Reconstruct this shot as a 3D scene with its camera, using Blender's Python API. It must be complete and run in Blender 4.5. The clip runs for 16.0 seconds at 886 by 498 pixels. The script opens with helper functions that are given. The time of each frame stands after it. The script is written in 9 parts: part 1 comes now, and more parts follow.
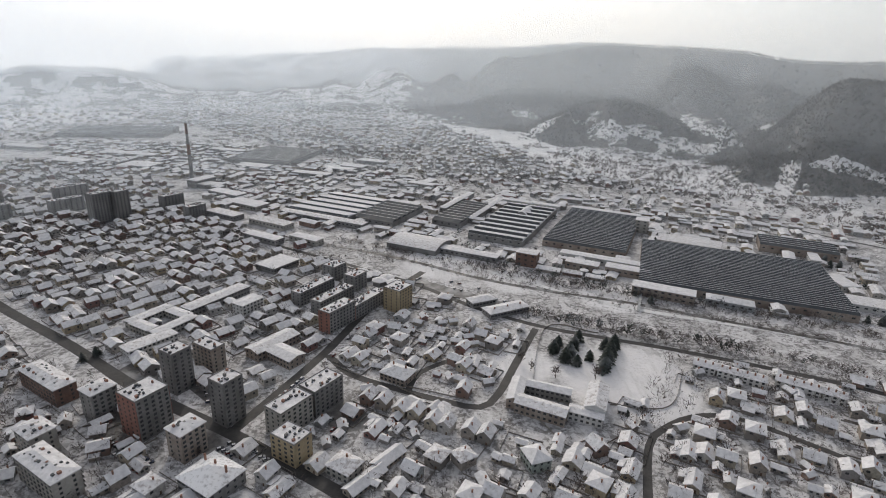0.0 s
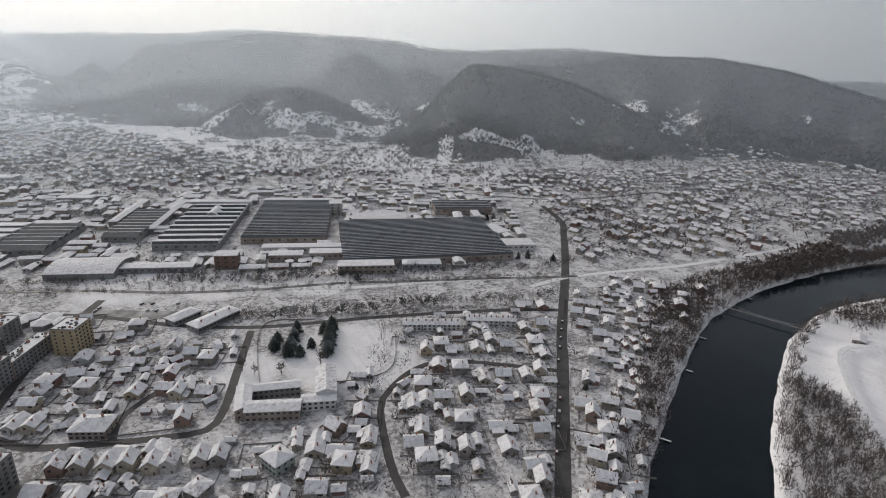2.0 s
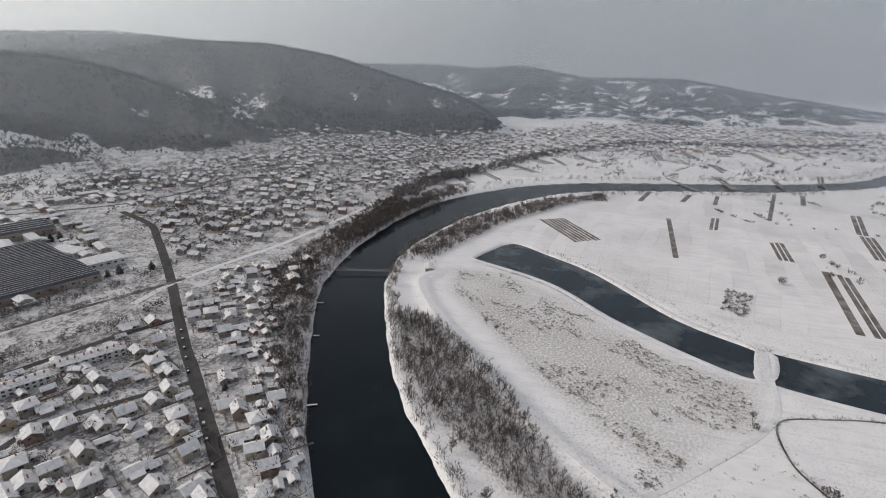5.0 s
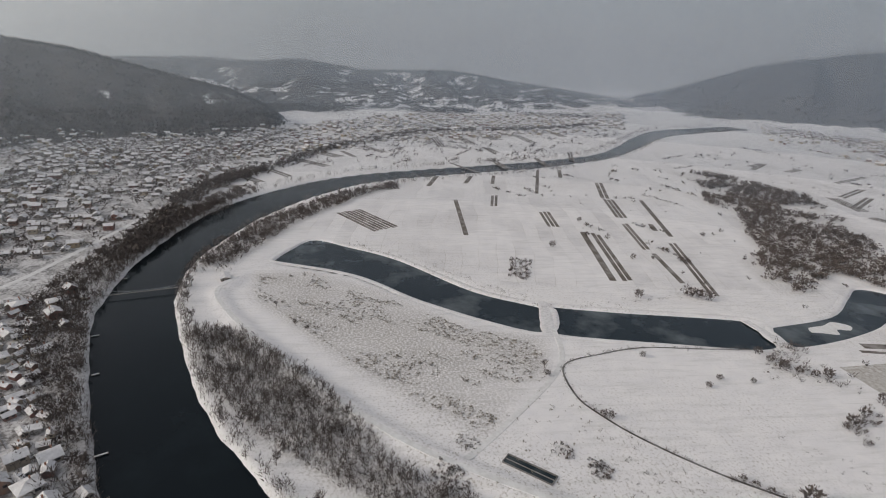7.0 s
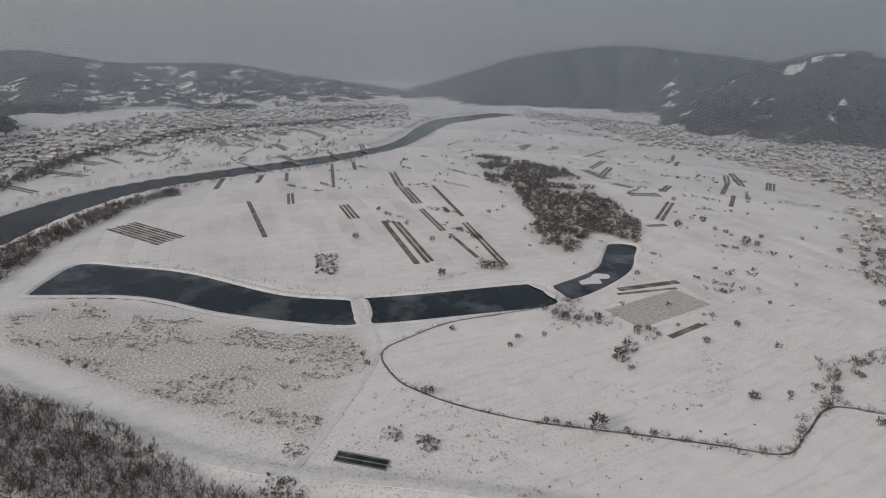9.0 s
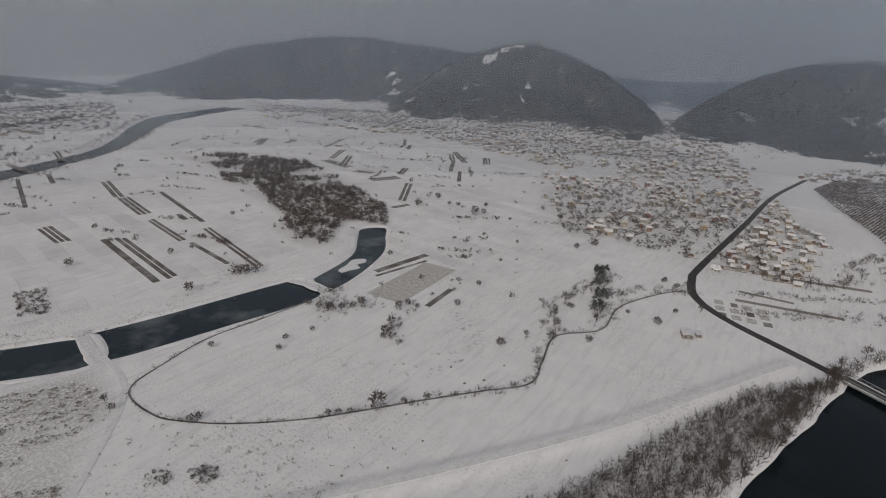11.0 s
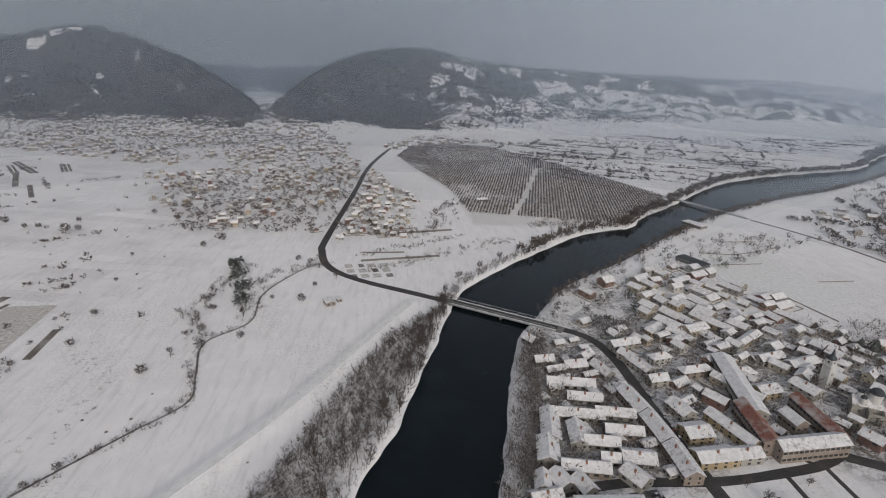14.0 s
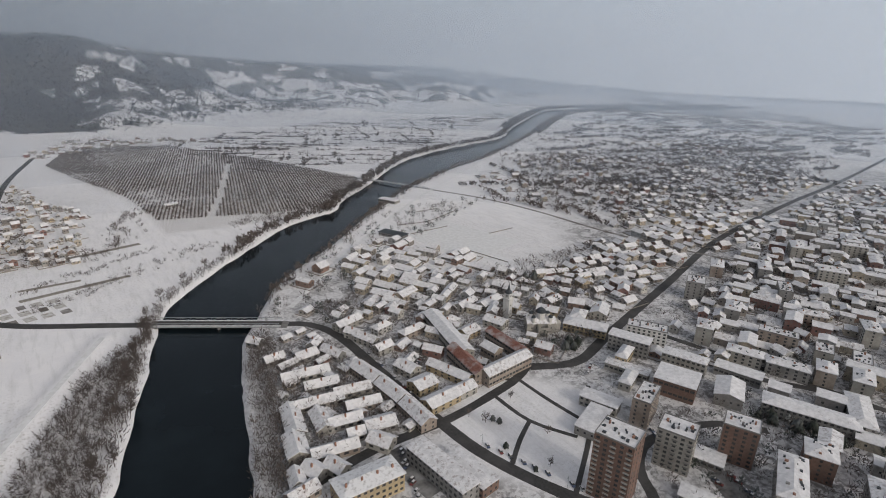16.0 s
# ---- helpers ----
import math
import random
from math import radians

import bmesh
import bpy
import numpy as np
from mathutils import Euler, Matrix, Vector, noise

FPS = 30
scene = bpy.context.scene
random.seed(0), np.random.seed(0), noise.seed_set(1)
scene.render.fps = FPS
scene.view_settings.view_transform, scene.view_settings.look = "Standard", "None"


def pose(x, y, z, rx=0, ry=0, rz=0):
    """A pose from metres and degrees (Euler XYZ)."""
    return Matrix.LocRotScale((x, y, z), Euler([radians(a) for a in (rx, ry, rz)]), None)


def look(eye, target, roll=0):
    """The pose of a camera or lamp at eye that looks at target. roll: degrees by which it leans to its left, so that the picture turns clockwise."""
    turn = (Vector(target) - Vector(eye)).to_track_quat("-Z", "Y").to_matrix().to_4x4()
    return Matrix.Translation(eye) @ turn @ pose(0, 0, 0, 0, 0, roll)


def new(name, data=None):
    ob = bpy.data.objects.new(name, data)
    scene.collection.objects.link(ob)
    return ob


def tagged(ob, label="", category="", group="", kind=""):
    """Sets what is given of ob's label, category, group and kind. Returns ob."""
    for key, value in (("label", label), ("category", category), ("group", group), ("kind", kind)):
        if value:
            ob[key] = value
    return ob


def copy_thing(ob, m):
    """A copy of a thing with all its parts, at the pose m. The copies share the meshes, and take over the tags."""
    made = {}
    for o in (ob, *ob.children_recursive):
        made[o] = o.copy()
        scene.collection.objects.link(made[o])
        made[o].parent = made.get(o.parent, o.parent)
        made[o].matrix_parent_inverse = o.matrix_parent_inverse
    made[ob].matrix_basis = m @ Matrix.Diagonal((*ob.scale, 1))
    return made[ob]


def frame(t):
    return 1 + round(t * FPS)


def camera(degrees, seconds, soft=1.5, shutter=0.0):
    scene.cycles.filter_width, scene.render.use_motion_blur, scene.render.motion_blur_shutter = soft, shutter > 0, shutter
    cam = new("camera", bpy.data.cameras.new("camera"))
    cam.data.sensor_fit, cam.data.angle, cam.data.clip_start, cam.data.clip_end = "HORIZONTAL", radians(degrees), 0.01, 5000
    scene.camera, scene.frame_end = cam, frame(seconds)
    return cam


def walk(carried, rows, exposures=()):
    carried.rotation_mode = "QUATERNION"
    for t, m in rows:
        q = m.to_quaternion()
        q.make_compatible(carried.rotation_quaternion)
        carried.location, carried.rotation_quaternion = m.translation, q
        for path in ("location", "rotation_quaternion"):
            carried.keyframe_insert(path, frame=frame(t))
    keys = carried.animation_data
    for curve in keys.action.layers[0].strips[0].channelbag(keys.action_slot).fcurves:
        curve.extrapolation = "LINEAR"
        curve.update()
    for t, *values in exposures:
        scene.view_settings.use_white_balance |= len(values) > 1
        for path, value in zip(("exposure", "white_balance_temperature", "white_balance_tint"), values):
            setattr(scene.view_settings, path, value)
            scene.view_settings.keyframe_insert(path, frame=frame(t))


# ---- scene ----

FOV = 78.48
cam = camera(FOV, 16.0, soft=1.0)
EYE = Vector((0.0, 0.0, 210.0))
TILT = -19.5
YAWS = ((0.0, 0.0), (0.5, 9.03), (1.0, 16.96), (1.5, 24.65), (2.0, 32.5), (2.5, 39.71), (3.0, 46.12), (3.5, 53.92),
        (4.0, 61.1), (4.5, 67.49), (5.0, 74.76), (5.2, 77.66), (6.2, 89.4), (7.3, 99.76), (7.5, 101.95), (8.0, 107.41), (8.2, 109.5),
        (9.2, 120.8), (10.3, 135.01), (10.5, 137.86), (11.0, 145.39), (11.5, 152.88), (12.0, 160.31), (12.5, 165.76),
        (13.0, 170.91), (13.5, 177.35), (14.0, 185.1), (14.5, 192.84), (15.0, 199.72), (15.5, 208.15), (16.0, 216.75))


def heading(yaw):
    a, p = radians(yaw), radians(TILT)
    return look(EYE, EYE + Vector((math.sin(a) * math.cos(p), math.cos(a) * math.cos(p), math.sin(p))), 2.0)


walk(cam, [(t, heading(y)) for t, y in YAWS],
     exposures=((0.0, -0.64, 6560, 10), (1.5, -0.7, 6510, 10), (2.5, -0.68, 6470, 10), (5.0, -0.6, 6560, 10), (7.5, -0.87, 6680, 10), (8.0, -0.91, 6680, 10), (10.5, -1.25, 6660, 10), (12.5, -1.13, 6540, 10),
                (13.5, -1.03, 6470, 10), (14.0, -0.94, 6490, 10), (16.0, -0.82, 6510, 10)))

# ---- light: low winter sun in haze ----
# radius and density of the added sheets that imitate haze
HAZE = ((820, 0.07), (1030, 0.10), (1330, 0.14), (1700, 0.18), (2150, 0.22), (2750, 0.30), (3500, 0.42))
SUN_AZ, SUN_EL = -8.0, 26.0
world = bpy.data.worlds.new("winter_sky")
scene.world = world
world.use_nodes = True
wn, wl = world.node_tree.nodes, world.node_tree.links
wn.clear()
sky = wn.new("ShaderNodeTexSky")
sky.sky_type, sky.sun_disc = "NISHITA", False
sky.sun_elevation, sky.sun_rotation = radians(SUN_EL), radians(SUN_AZ)
sky.altitude, sky.air_density, sky.dust_density, sky.ozone_density = 200, 1.0, 6.0, 1.0
bg = wn.new("ShaderNodeBackground")
bg.inputs["Strength"].default_value = 0.09
# hazy brightness spread widely round the sun's side of the sky
glow_dir = wn.new("ShaderNodeTexCoord")
toward = wn.new("ShaderNodeVectorMath")
toward.operation = "DOT_PRODUCT"
toward.inputs[1].default_value = (math.sin(radians(-58)) * 0.95, math.cos(radians(-58)) * 0.95, 0.3)
spread = wn.new("ShaderNodeMapRange")
spread.interpolation_type = "SMOOTHERSTEP"
spread.inputs["From Min"].default_value, spread.inputs["From Max"].default_value = -0.85, 1.0
spread.inputs["To Min"].default_value, spread.inputs["To Max"].default_value = 0.62, 1.70
veil = wn.new("ShaderNodeBackground")
veil.inputs["Color"].default_value = (0.508, 0.508, 0.515, 1)
wl.new(glow_dir.outputs["Generated"], toward.inputs[0])
wl.new(toward.outputs["Value"], spread.inputs["Value"])
# and thickest low over the horizon
split = wn.new("ShaderNodeSeparateXYZ")
low = wn.new("ShaderNodeMapRange")
low.interpolation_type = "SMOOTHSTEP"
low.inputs["From Min"].default_value, low.inputs["From Max"].default_value = 0.0, 0.55
low.inputs["To Min"].default_value, low.inputs["To Max"].default_value = 2.0, 0.70
layers = wn.new("ShaderNodeMath")
layers.operation = "MULTIPLY"
wl.new(glow_dir.outputs["Generated"], split.inputs[0])
wl.new(split.outputs["Z"], low.inputs["Value"])
wl.new(spread.outputs[0], layers.inputs[0])
wl.new(low.outputs[0], layers.inputs[1])
wl.new(layers.outputs[0], veil.inputs["Strength"])
# the hidden sun's own glow, narrower
near_sun = wn.new("ShaderNodeVectorMath")
near_sun.operation = "DOT_PRODUCT"
near_sun.inputs[1].default_value = (math.sin(radians(2)) * 0.94, math.cos(radians(2)) * 0.94, 0.34)
halo = wn.new("ShaderNodeMapRange")
halo.interpolation_type = "SMOOTHERSTEP"
halo.inputs["From Min"].default_value, halo.inputs["From Max"].default_value = 0.55, 1.02
halo.inputs["To Min"].default_value, halo.inputs["To Max"].default_value = 0.0, 0.36
glow = wn.new("ShaderNodeBackground")
glow.inputs["Color"].default_value = (1.0, 0.95, 0.84, 1)
wl.new(glow_dir.outputs["Generated"], near_sun.inputs[0])
wl.new(near_sun.outputs["Value"], halo.inputs["Value"])
wl.new(halo.outputs[0], glow.inputs["Strength"])
haloed = wn.new("ShaderNodeAddShader")
both = wn.new("ShaderNodeAddShader")
wout = wn.new("ShaderNodeOutputWorld")
wl.new(sky.outputs[0], bg.inputs["Color"])
wl.new(bg.outputs[0], both.inputs[0])
wl.new(veil.outputs[0], both.inputs[1])
wl.new(both.outputs[0], haloed.inputs[0])
wl.new(glow.outputs[0], haloed.inputs[1])
wl.new(haloed.outputs[0], wout.inputs["Surface"])

sun_data = bpy.data.lights.new("sun", "SUN")
sun_data.energy, sun_data.angle, sun_data.color = 1.35, radians(4.0), (1.0, 0.972, 0.925)
sun = new("sun", sun_data)
_a, _e = radians(SUN_AZ), radians(SUN_EL)
sun.matrix_world = look((0, 0, 800), (-math.sin(_a) * math.cos(_e), -math.cos(_a) * math.cos(_e), 800 - math.sin(_e)))

# ---- materials ----


def nodes(name):
    m = bpy.data.materials.new(name)
    m.use_nodes = True
    t = m.node_tree
    return m, t, t.nodes["Principled BSDF"]


def ramp(t, src, stops):
    r = t.nodes.new("ShaderNodeValToRGB")
    e = r.color_ramp.elements
    while len(e) < len(stops):
        e.new(0.5)
    for k, (p, c) in zip(e, stops):
        k.position, k.color = p, (*c, 1)
    t.links.new(src, r.inputs[0])
    return r.outputs[0]


def noise_tex(t, scale, detail=4.0, rough=0.55, coord="Object", stretch=None):
    n = t.nodes.new("ShaderNodeTexNoise")
    n.inputs["Scale"].default_value, n.inputs["Detail"].default_value, n.inputs["Roughness"].default_value = scale, detail, rough
    if coord == "World":
        src = t.nodes.new("ShaderNodeNewGeometry").outputs["Position"]
    else:
        src = t.nodes.new("ShaderNodeTexCoord").outputs[coord]
    if stretch:
        mp = t.nodes.new("ShaderNodeMapping")
        mp.inputs["Scale"].default_value = stretch
        t.links.new(src, mp.inputs[0])
        src = mp.outputs[0]
    t.links.new(src, n.inputs["Vector"])
    return n.outputs["Fac"]


def blend(t, fac, a, b):
    m = t.nodes.new("ShaderNodeMix")
    m.data_type = "RGBA"
    for sock, v in ((m.inputs[0], fac), (m.inputs[6], a), (m.inputs[7], b)):
        if isinstance(v, bpy.types.NodeSocket):
            t.links.new(v, sock)
        elif isinstance(v, (int, float)):
            sock.default_value = v
        else:
            sock.default_value = (*v, 1)
    return m.outputs[2]


def bump(t, b, src, strength=0.4, distance=0.3):
    n = t.nodes.new("ShaderNodeBump")
    n.inputs["Strength"].default_value, n.inputs["Distance"].default_value = strength, distance
    t.links.new(src, n.inputs["Height"])
    t.links.new(n.outputs[0], b.inputs["Normal"])


def surface(name, a, b, scale=1.0, rough=0.8, second=None, coord="World", bumps=0.0, vary=0.0, metal=0.0, patch=(0.35, 0.65)):
    """Two colours mixed by grain at one scale and stains at a larger one."""
    m, t, p = nodes(name)
    f = ramp(t, noise_tex(t, scale, 6, 0.6, coord), ((patch[0], (0, 0, 0)), (patch[1], (1, 1, 1))))
    c = blend(t, f, a, b)
    if second:
        g = ramp(t, noise_tex(t, scale * 0.13, 4, 0.6, coord), ((0.45, (0, 0, 0)), (0.7, (1, 1, 1))))
        c = blend(t, g, c, second)
    if vary:
        o = t.nodes.new("ShaderNodeObjectInfo").outputs["Random"]
        h = t.nodes.new("ShaderNodeHueSaturation")
        mr = t.nodes.new("ShaderNodeMapRange")
        mr.inputs["To Min"].default_value, mr.inputs["To Max"].default_value = 1 - vary, 1 + vary
        t.links.new(o, mr.inputs["Value"])
        t.links.new(mr.outputs[0], h.inputs["Value"])
        t.links.new(c, h.inputs["Color"])
        c = h.outputs[0]
    t.links.new(c, p.inputs["Base Color"])
    p.inputs["Roughness"].default_value, p.inputs["Metallic"].default_value = rough, metal
    if bumps:
        bump(t, p, noise_tex(t, scale * 2, 5, 0.6, coord), bumps, 0.3)
    return m


def ground_material():
    m, t, p = nodes("snowy_ground")
    fine = noise_tex(t, 0.55, 8, 0.7, "World")
    mid = noise_tex(t, 0.06, 6, 0.6, "World")
    large = noise_tex(t, 0.006, 5, 0.55, "World")
    snow = blend(t, ramp(t, mid, ((0.3, (0, 0, 0)), (0.7, (1, 1, 1)))), (0.79, 0.78, 0.795), (0.88, 0.865, 0.865))
    grass = blend(t, fine, (0.16, 0.135, 0.10), (0.34, 0.30, 0.25))
    mix = t.nodes.new("ShaderNodeMath")
    mix.operation = "MULTIPLY"
    t.links.new(ramp(t, fine, ((0.52, (0, 0, 0)), (0.66, (1, 1, 1)))), mix.inputs[0])
    t.links.new(ramp(t, large, ((0.44, (0.03, 0.03, 0.03)), (0.64, (0.75, 0.75, 0.75)))), mix.inputs[1])
    furrow = noise_tex(t, 0.22, 5, 0.65, "World", (1.0, 0.12, 1.0))
    snow = blend(t, ramp(t, furrow, ((0.50, (0, 0, 0)), (0.75, (1, 1, 1)))), snow, (0.68, 0.675, 0.67))
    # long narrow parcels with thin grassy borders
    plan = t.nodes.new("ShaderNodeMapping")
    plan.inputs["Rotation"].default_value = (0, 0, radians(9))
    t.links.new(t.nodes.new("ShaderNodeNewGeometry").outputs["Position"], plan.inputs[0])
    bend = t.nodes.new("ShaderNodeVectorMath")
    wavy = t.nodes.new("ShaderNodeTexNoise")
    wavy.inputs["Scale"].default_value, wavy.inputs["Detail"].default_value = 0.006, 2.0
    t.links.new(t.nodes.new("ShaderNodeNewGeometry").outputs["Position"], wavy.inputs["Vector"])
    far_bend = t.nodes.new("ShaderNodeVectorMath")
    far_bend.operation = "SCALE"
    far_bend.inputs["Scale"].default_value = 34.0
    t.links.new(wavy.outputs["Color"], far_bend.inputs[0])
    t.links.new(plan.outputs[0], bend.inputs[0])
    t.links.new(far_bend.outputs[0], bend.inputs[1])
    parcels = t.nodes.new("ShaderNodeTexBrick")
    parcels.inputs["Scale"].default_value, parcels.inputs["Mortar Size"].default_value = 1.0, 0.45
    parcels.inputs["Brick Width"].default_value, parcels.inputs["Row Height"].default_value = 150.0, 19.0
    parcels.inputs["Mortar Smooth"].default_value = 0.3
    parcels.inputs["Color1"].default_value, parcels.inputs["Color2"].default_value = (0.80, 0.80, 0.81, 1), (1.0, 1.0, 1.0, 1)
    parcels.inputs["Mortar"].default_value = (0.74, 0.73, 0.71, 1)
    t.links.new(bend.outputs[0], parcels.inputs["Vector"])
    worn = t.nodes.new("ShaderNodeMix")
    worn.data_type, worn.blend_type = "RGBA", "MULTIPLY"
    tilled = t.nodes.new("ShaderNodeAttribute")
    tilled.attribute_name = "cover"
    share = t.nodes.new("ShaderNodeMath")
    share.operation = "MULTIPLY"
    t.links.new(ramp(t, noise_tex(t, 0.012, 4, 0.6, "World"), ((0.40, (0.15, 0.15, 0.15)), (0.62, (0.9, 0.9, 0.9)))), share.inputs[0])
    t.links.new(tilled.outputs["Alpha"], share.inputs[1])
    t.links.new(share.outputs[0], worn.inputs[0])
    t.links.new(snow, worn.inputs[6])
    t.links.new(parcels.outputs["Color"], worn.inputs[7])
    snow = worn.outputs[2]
    specks = t.nodes.new("ShaderNodeMath")
    specks.operation = "MULTIPLY"
    t.links.new(ramp(t, noise_tex(t, 0.9, 3, 0.7, "World"), ((0.60, (0, 0, 0)), (0.70, (1, 1, 1)))), specks.inputs[0])
    t.links.new(ramp(t, noise_tex(t, 0.025, 4, 0.6, "World"), ((0.45, (0, 0, 0)), (0.70, (0.8, 0.8, 0.8)))), specks.inputs[1])
    open_land = blend(t, specks.outputs[0], blend(t, mix.outputs[0], snow, grass), grass)
    cover = t.nodes.new("ShaderNodeAttribute")
    cover.attribute_name = "cover"
    sep = t.nodes.new("ShaderNodeSeparateColor")
    t.links.new(cover.outputs["Color"], sep.inputs[0])
    litter = blend(t, ramp(t, fine, ((0.35, (0, 0, 0)), (0.6, (1, 1, 1)))), (0.058, 0.057, 0.058), (0.092, 0.090, 0.090))
    stubble = blend(t, ramp(t, fine, ((0.40, (0, 0, 0)), (0.56, (1, 1, 1)))), snow, (0.36, 0.34, 0.315))
    trodden = t.nodes.new("ShaderNodeMath")
    trodden.operation = "MULTIPLY"
    t.links.new(ramp(t, noise_tex(t, 0.32, 9, 0.66, "World"), ((0.50, (0, 0, 0)), (0.545, (1, 1, 1)))), trodden.inputs[0])
    t.links.new(ramp(t, noise_tex(t, 0.05, 4, 0.6, "World"), ((0.35, (0.15, 0.15, 0.15)), (0.65, (0.9, 0.9, 0.9)))), trodden.inputs[1])
    slush = blend(t, ramp(t, noise_tex(t, 0.30, 9, 0.68, "World"), ((0.45, (0, 0, 0)), (0.54, (1, 1, 1)))), (0.55, 0.545, 0.55), (0.17, 0.163, 0.162))
    slush = blend(t, ramp(t, noise_tex(t, 0.075, 3, 0.5, "World"), ((0.44, (0.15, 0.15, 0.15)), (0.54, (1, 1, 1)))), (0.56, 0.55, 0.55), slush)
    lots = t.nodes.new("ShaderNodeTexVoronoi")
    lots.inputs["Scale"].default_value = 0.085
    t.links.new(t.nodes.new("ShaderNodeNewGeometry").outputs["Position"], lots.inputs["Vector"])
    lot = t.nodes.new("ShaderNodeSeparateColor")
    t.links.new(lots.outputs["Color"], lot.inputs[0])
    slush = blend(t, ramp(t, lot.outputs[0], ((0.60, (0, 0, 0)), (0.62, (0.8, 0.8, 0.8)))), slush, (0.70, 0.69, 0.695))
    yard = blend(t, trodden.outputs[0], slush, (0.115, 0.105, 0.10))
    c = blend(t, sep.outputs[1], open_land, stubble)
    c = blend(t, sep.outputs[2], c, yard)
    # woods give way to snow in small crisp plots where they thin out
    plots = t.nodes.new("ShaderNodeTexVoronoi")
    plots.inputs["Scale"].default_value = 0.021
    warp = t.nodes.new("ShaderNodeVectorMath")
    warp.operation = "MULTIPLY"
    warp.inputs[1].default_value = (1.0, 0.6, 0.0)
    t.links.new(t.nodes.new("ShaderNodeNewGeometry").outputs["Position"], warp.inputs[0])
    t.links.new(warp.outputs[0], plots.inputs["Vector"])
    plot_value = t.nodes.new("ShaderNodeSeparateColor")
    t.links.new(plots.outputs["Color"], plot_value.inputs[0])
    total = None
    for src, gain, off in ((sep.outputs[0], 1.8, -0.5), (noise_tex(t, 0.4, 5, 0.7, "World"), 0.7, -0.35), (plot_value.outputs[0], 0.70, -0.35), (noise_tex(t, 0.05, 5, 0.65, "World"), 0.6, -0.3)):
        step = t.nodes.new("ShaderNodeMath")
        step.operation = "MULTIPLY_ADD"
        step.inputs[1].default_value, step.inputs[2].default_value = gain, off
        t.links.new(src, step.inputs[0])
        if total is None:
            total = step.outputs[0]
        else:
            add = t.nodes.new("ShaderNodeMath")
            t.links.new(total, add.inputs[0])
            t.links.new(step.outputs[0], add.inputs[1])
            total = add.outputs[0]
    wooded = ramp(t, total, ((0.42, (0, 0, 0)), (0.56, (1, 1, 1))))
    litter = blend(t, ramp(t, noise_tex(t, 0.012, 5, 0.65, "World"), ((0.40, (0, 0, 0)), (0.66, (0.6, 0.6, 0.6)))), litter, (0.105, 0.103, 0.103))
    c = blend(t, wooded, c, litter)
    t.links.new(c, p.inputs["Base Color"])
    p.inputs["Roughness"].default_value = 0.75
    bump(t, p, fine, 0.35, 0.5)
    return m


def water_material(name, deep, ice, gloss=0.5):
    m, t, p = nodes(name)
    n = ramp(t, noise_tex(t, 0.02, 5, 0.6, "World"), ((0.48, (0, 0, 0)), (0.72, (1, 1, 1))))
    t.links.new(blend(t, n, deep, ice), p.inputs["Base Color"])
    p.inputs["Roughness"].default_value, p.inputs["IOR"].default_value = 0.12, 1.33
    p.inputs["Specular IOR Level"].default_value = gloss
    bump(t, p, noise_tex(t, 0.35, 4, 0.6, "World"), 0.05, 0.4)
    return m




def roof_snow_material():
    """Snow on roofs; how much of the tiles shows through differs from roof to roof."""
    m, t, p = nodes("roof_snow")
    own = t.nodes.new("ShaderNodeMath")
    t.links.new(t.nodes.new("ShaderNodeObjectInfo").outputs["Random"], own.inputs[0])
    t.links.new(t.nodes.new("ShaderNodeNewGeometry").outputs["Random Per Island"], own.inputs[1])
    part_ = t.nodes.new("ShaderNodeMath")
    part_.operation = "FRACT"
    t.links.new(own.outputs[0], part_.inputs[0])
    white = blend(t, ramp(t, noise_tex(t, 0.35, 6, 0.6, "World"), ((0.35, (0, 0, 0)), (0.65, (1, 1, 1)))), (0.60, 0.595, 0.605), (0.80, 0.79, 0.80))
    tiles = blend(t, noise_tex(t, 1.2, 4, 0.6, "World"), (0.20, 0.15, 0.13), (0.36, 0.33, 0.32))
    need = t.nodes.new("ShaderNodeMapRange")
    need.inputs["From Min"].default_value, need.inputs["From Max"].default_value = 0.0, 1.0
    need.inputs["To Min"].default_value, need.inputs["To Max"].default_value = 0.50, 0.74
    t.links.new(part_.outputs[0], need.inputs["Value"])
    over = t.nodes.new("ShaderNodeMath")
    over.operation = "SUBTRACT"
    t.links.new(noise_tex(t, 0.45, 7, 0.68, "World"), over.inputs[0])
    t.links.new(need.outputs[0], over.inputs[1])
    bare = ramp(t, over.outputs[0], ((0.0, (0, 0, 0)), (0.10, (0.7, 0.7, 0.7))))
    t.links.new(blend(t, bare, white, tiles), p.inputs["Base Color"])
    p.inputs["Roughness"].default_value = 0.7
    bump(t, p, noise_tex(t, 0.7, 5, 0.6, "World"), 0.25, 0.3)
    return m


SNOW = roof_snow_material()
SNOW_THIN = surface("thin_roof_snow", (0.80, 0.80, 0.81), (0.42, 0.41, 0.41), 0.5, 0.75, bumps=0.25, vary=0.12, patch=(0.5, 0.72))
GROUND = ground_material()
RIVER = water_material("river_water", (0.006, 0.010, 0.013), (0.010, 0.016, 0.020), 0.3)
POND = water_material("pond_ice", (0.016, 0.026, 0.034), (0.13, 0.15, 0.16))
ASPHALT = surface("wet_asphalt", (0.030, 0.029, 0.029), (0.055, 0.052, 0.050), 0.6, 0.75, second=(0.075, 0.071, 0.068))
TRACK = surface("packed_snow_track", (0.66, 0.655, 0.65), (0.80, 0.80, 0.80), 0.25, 0.7)
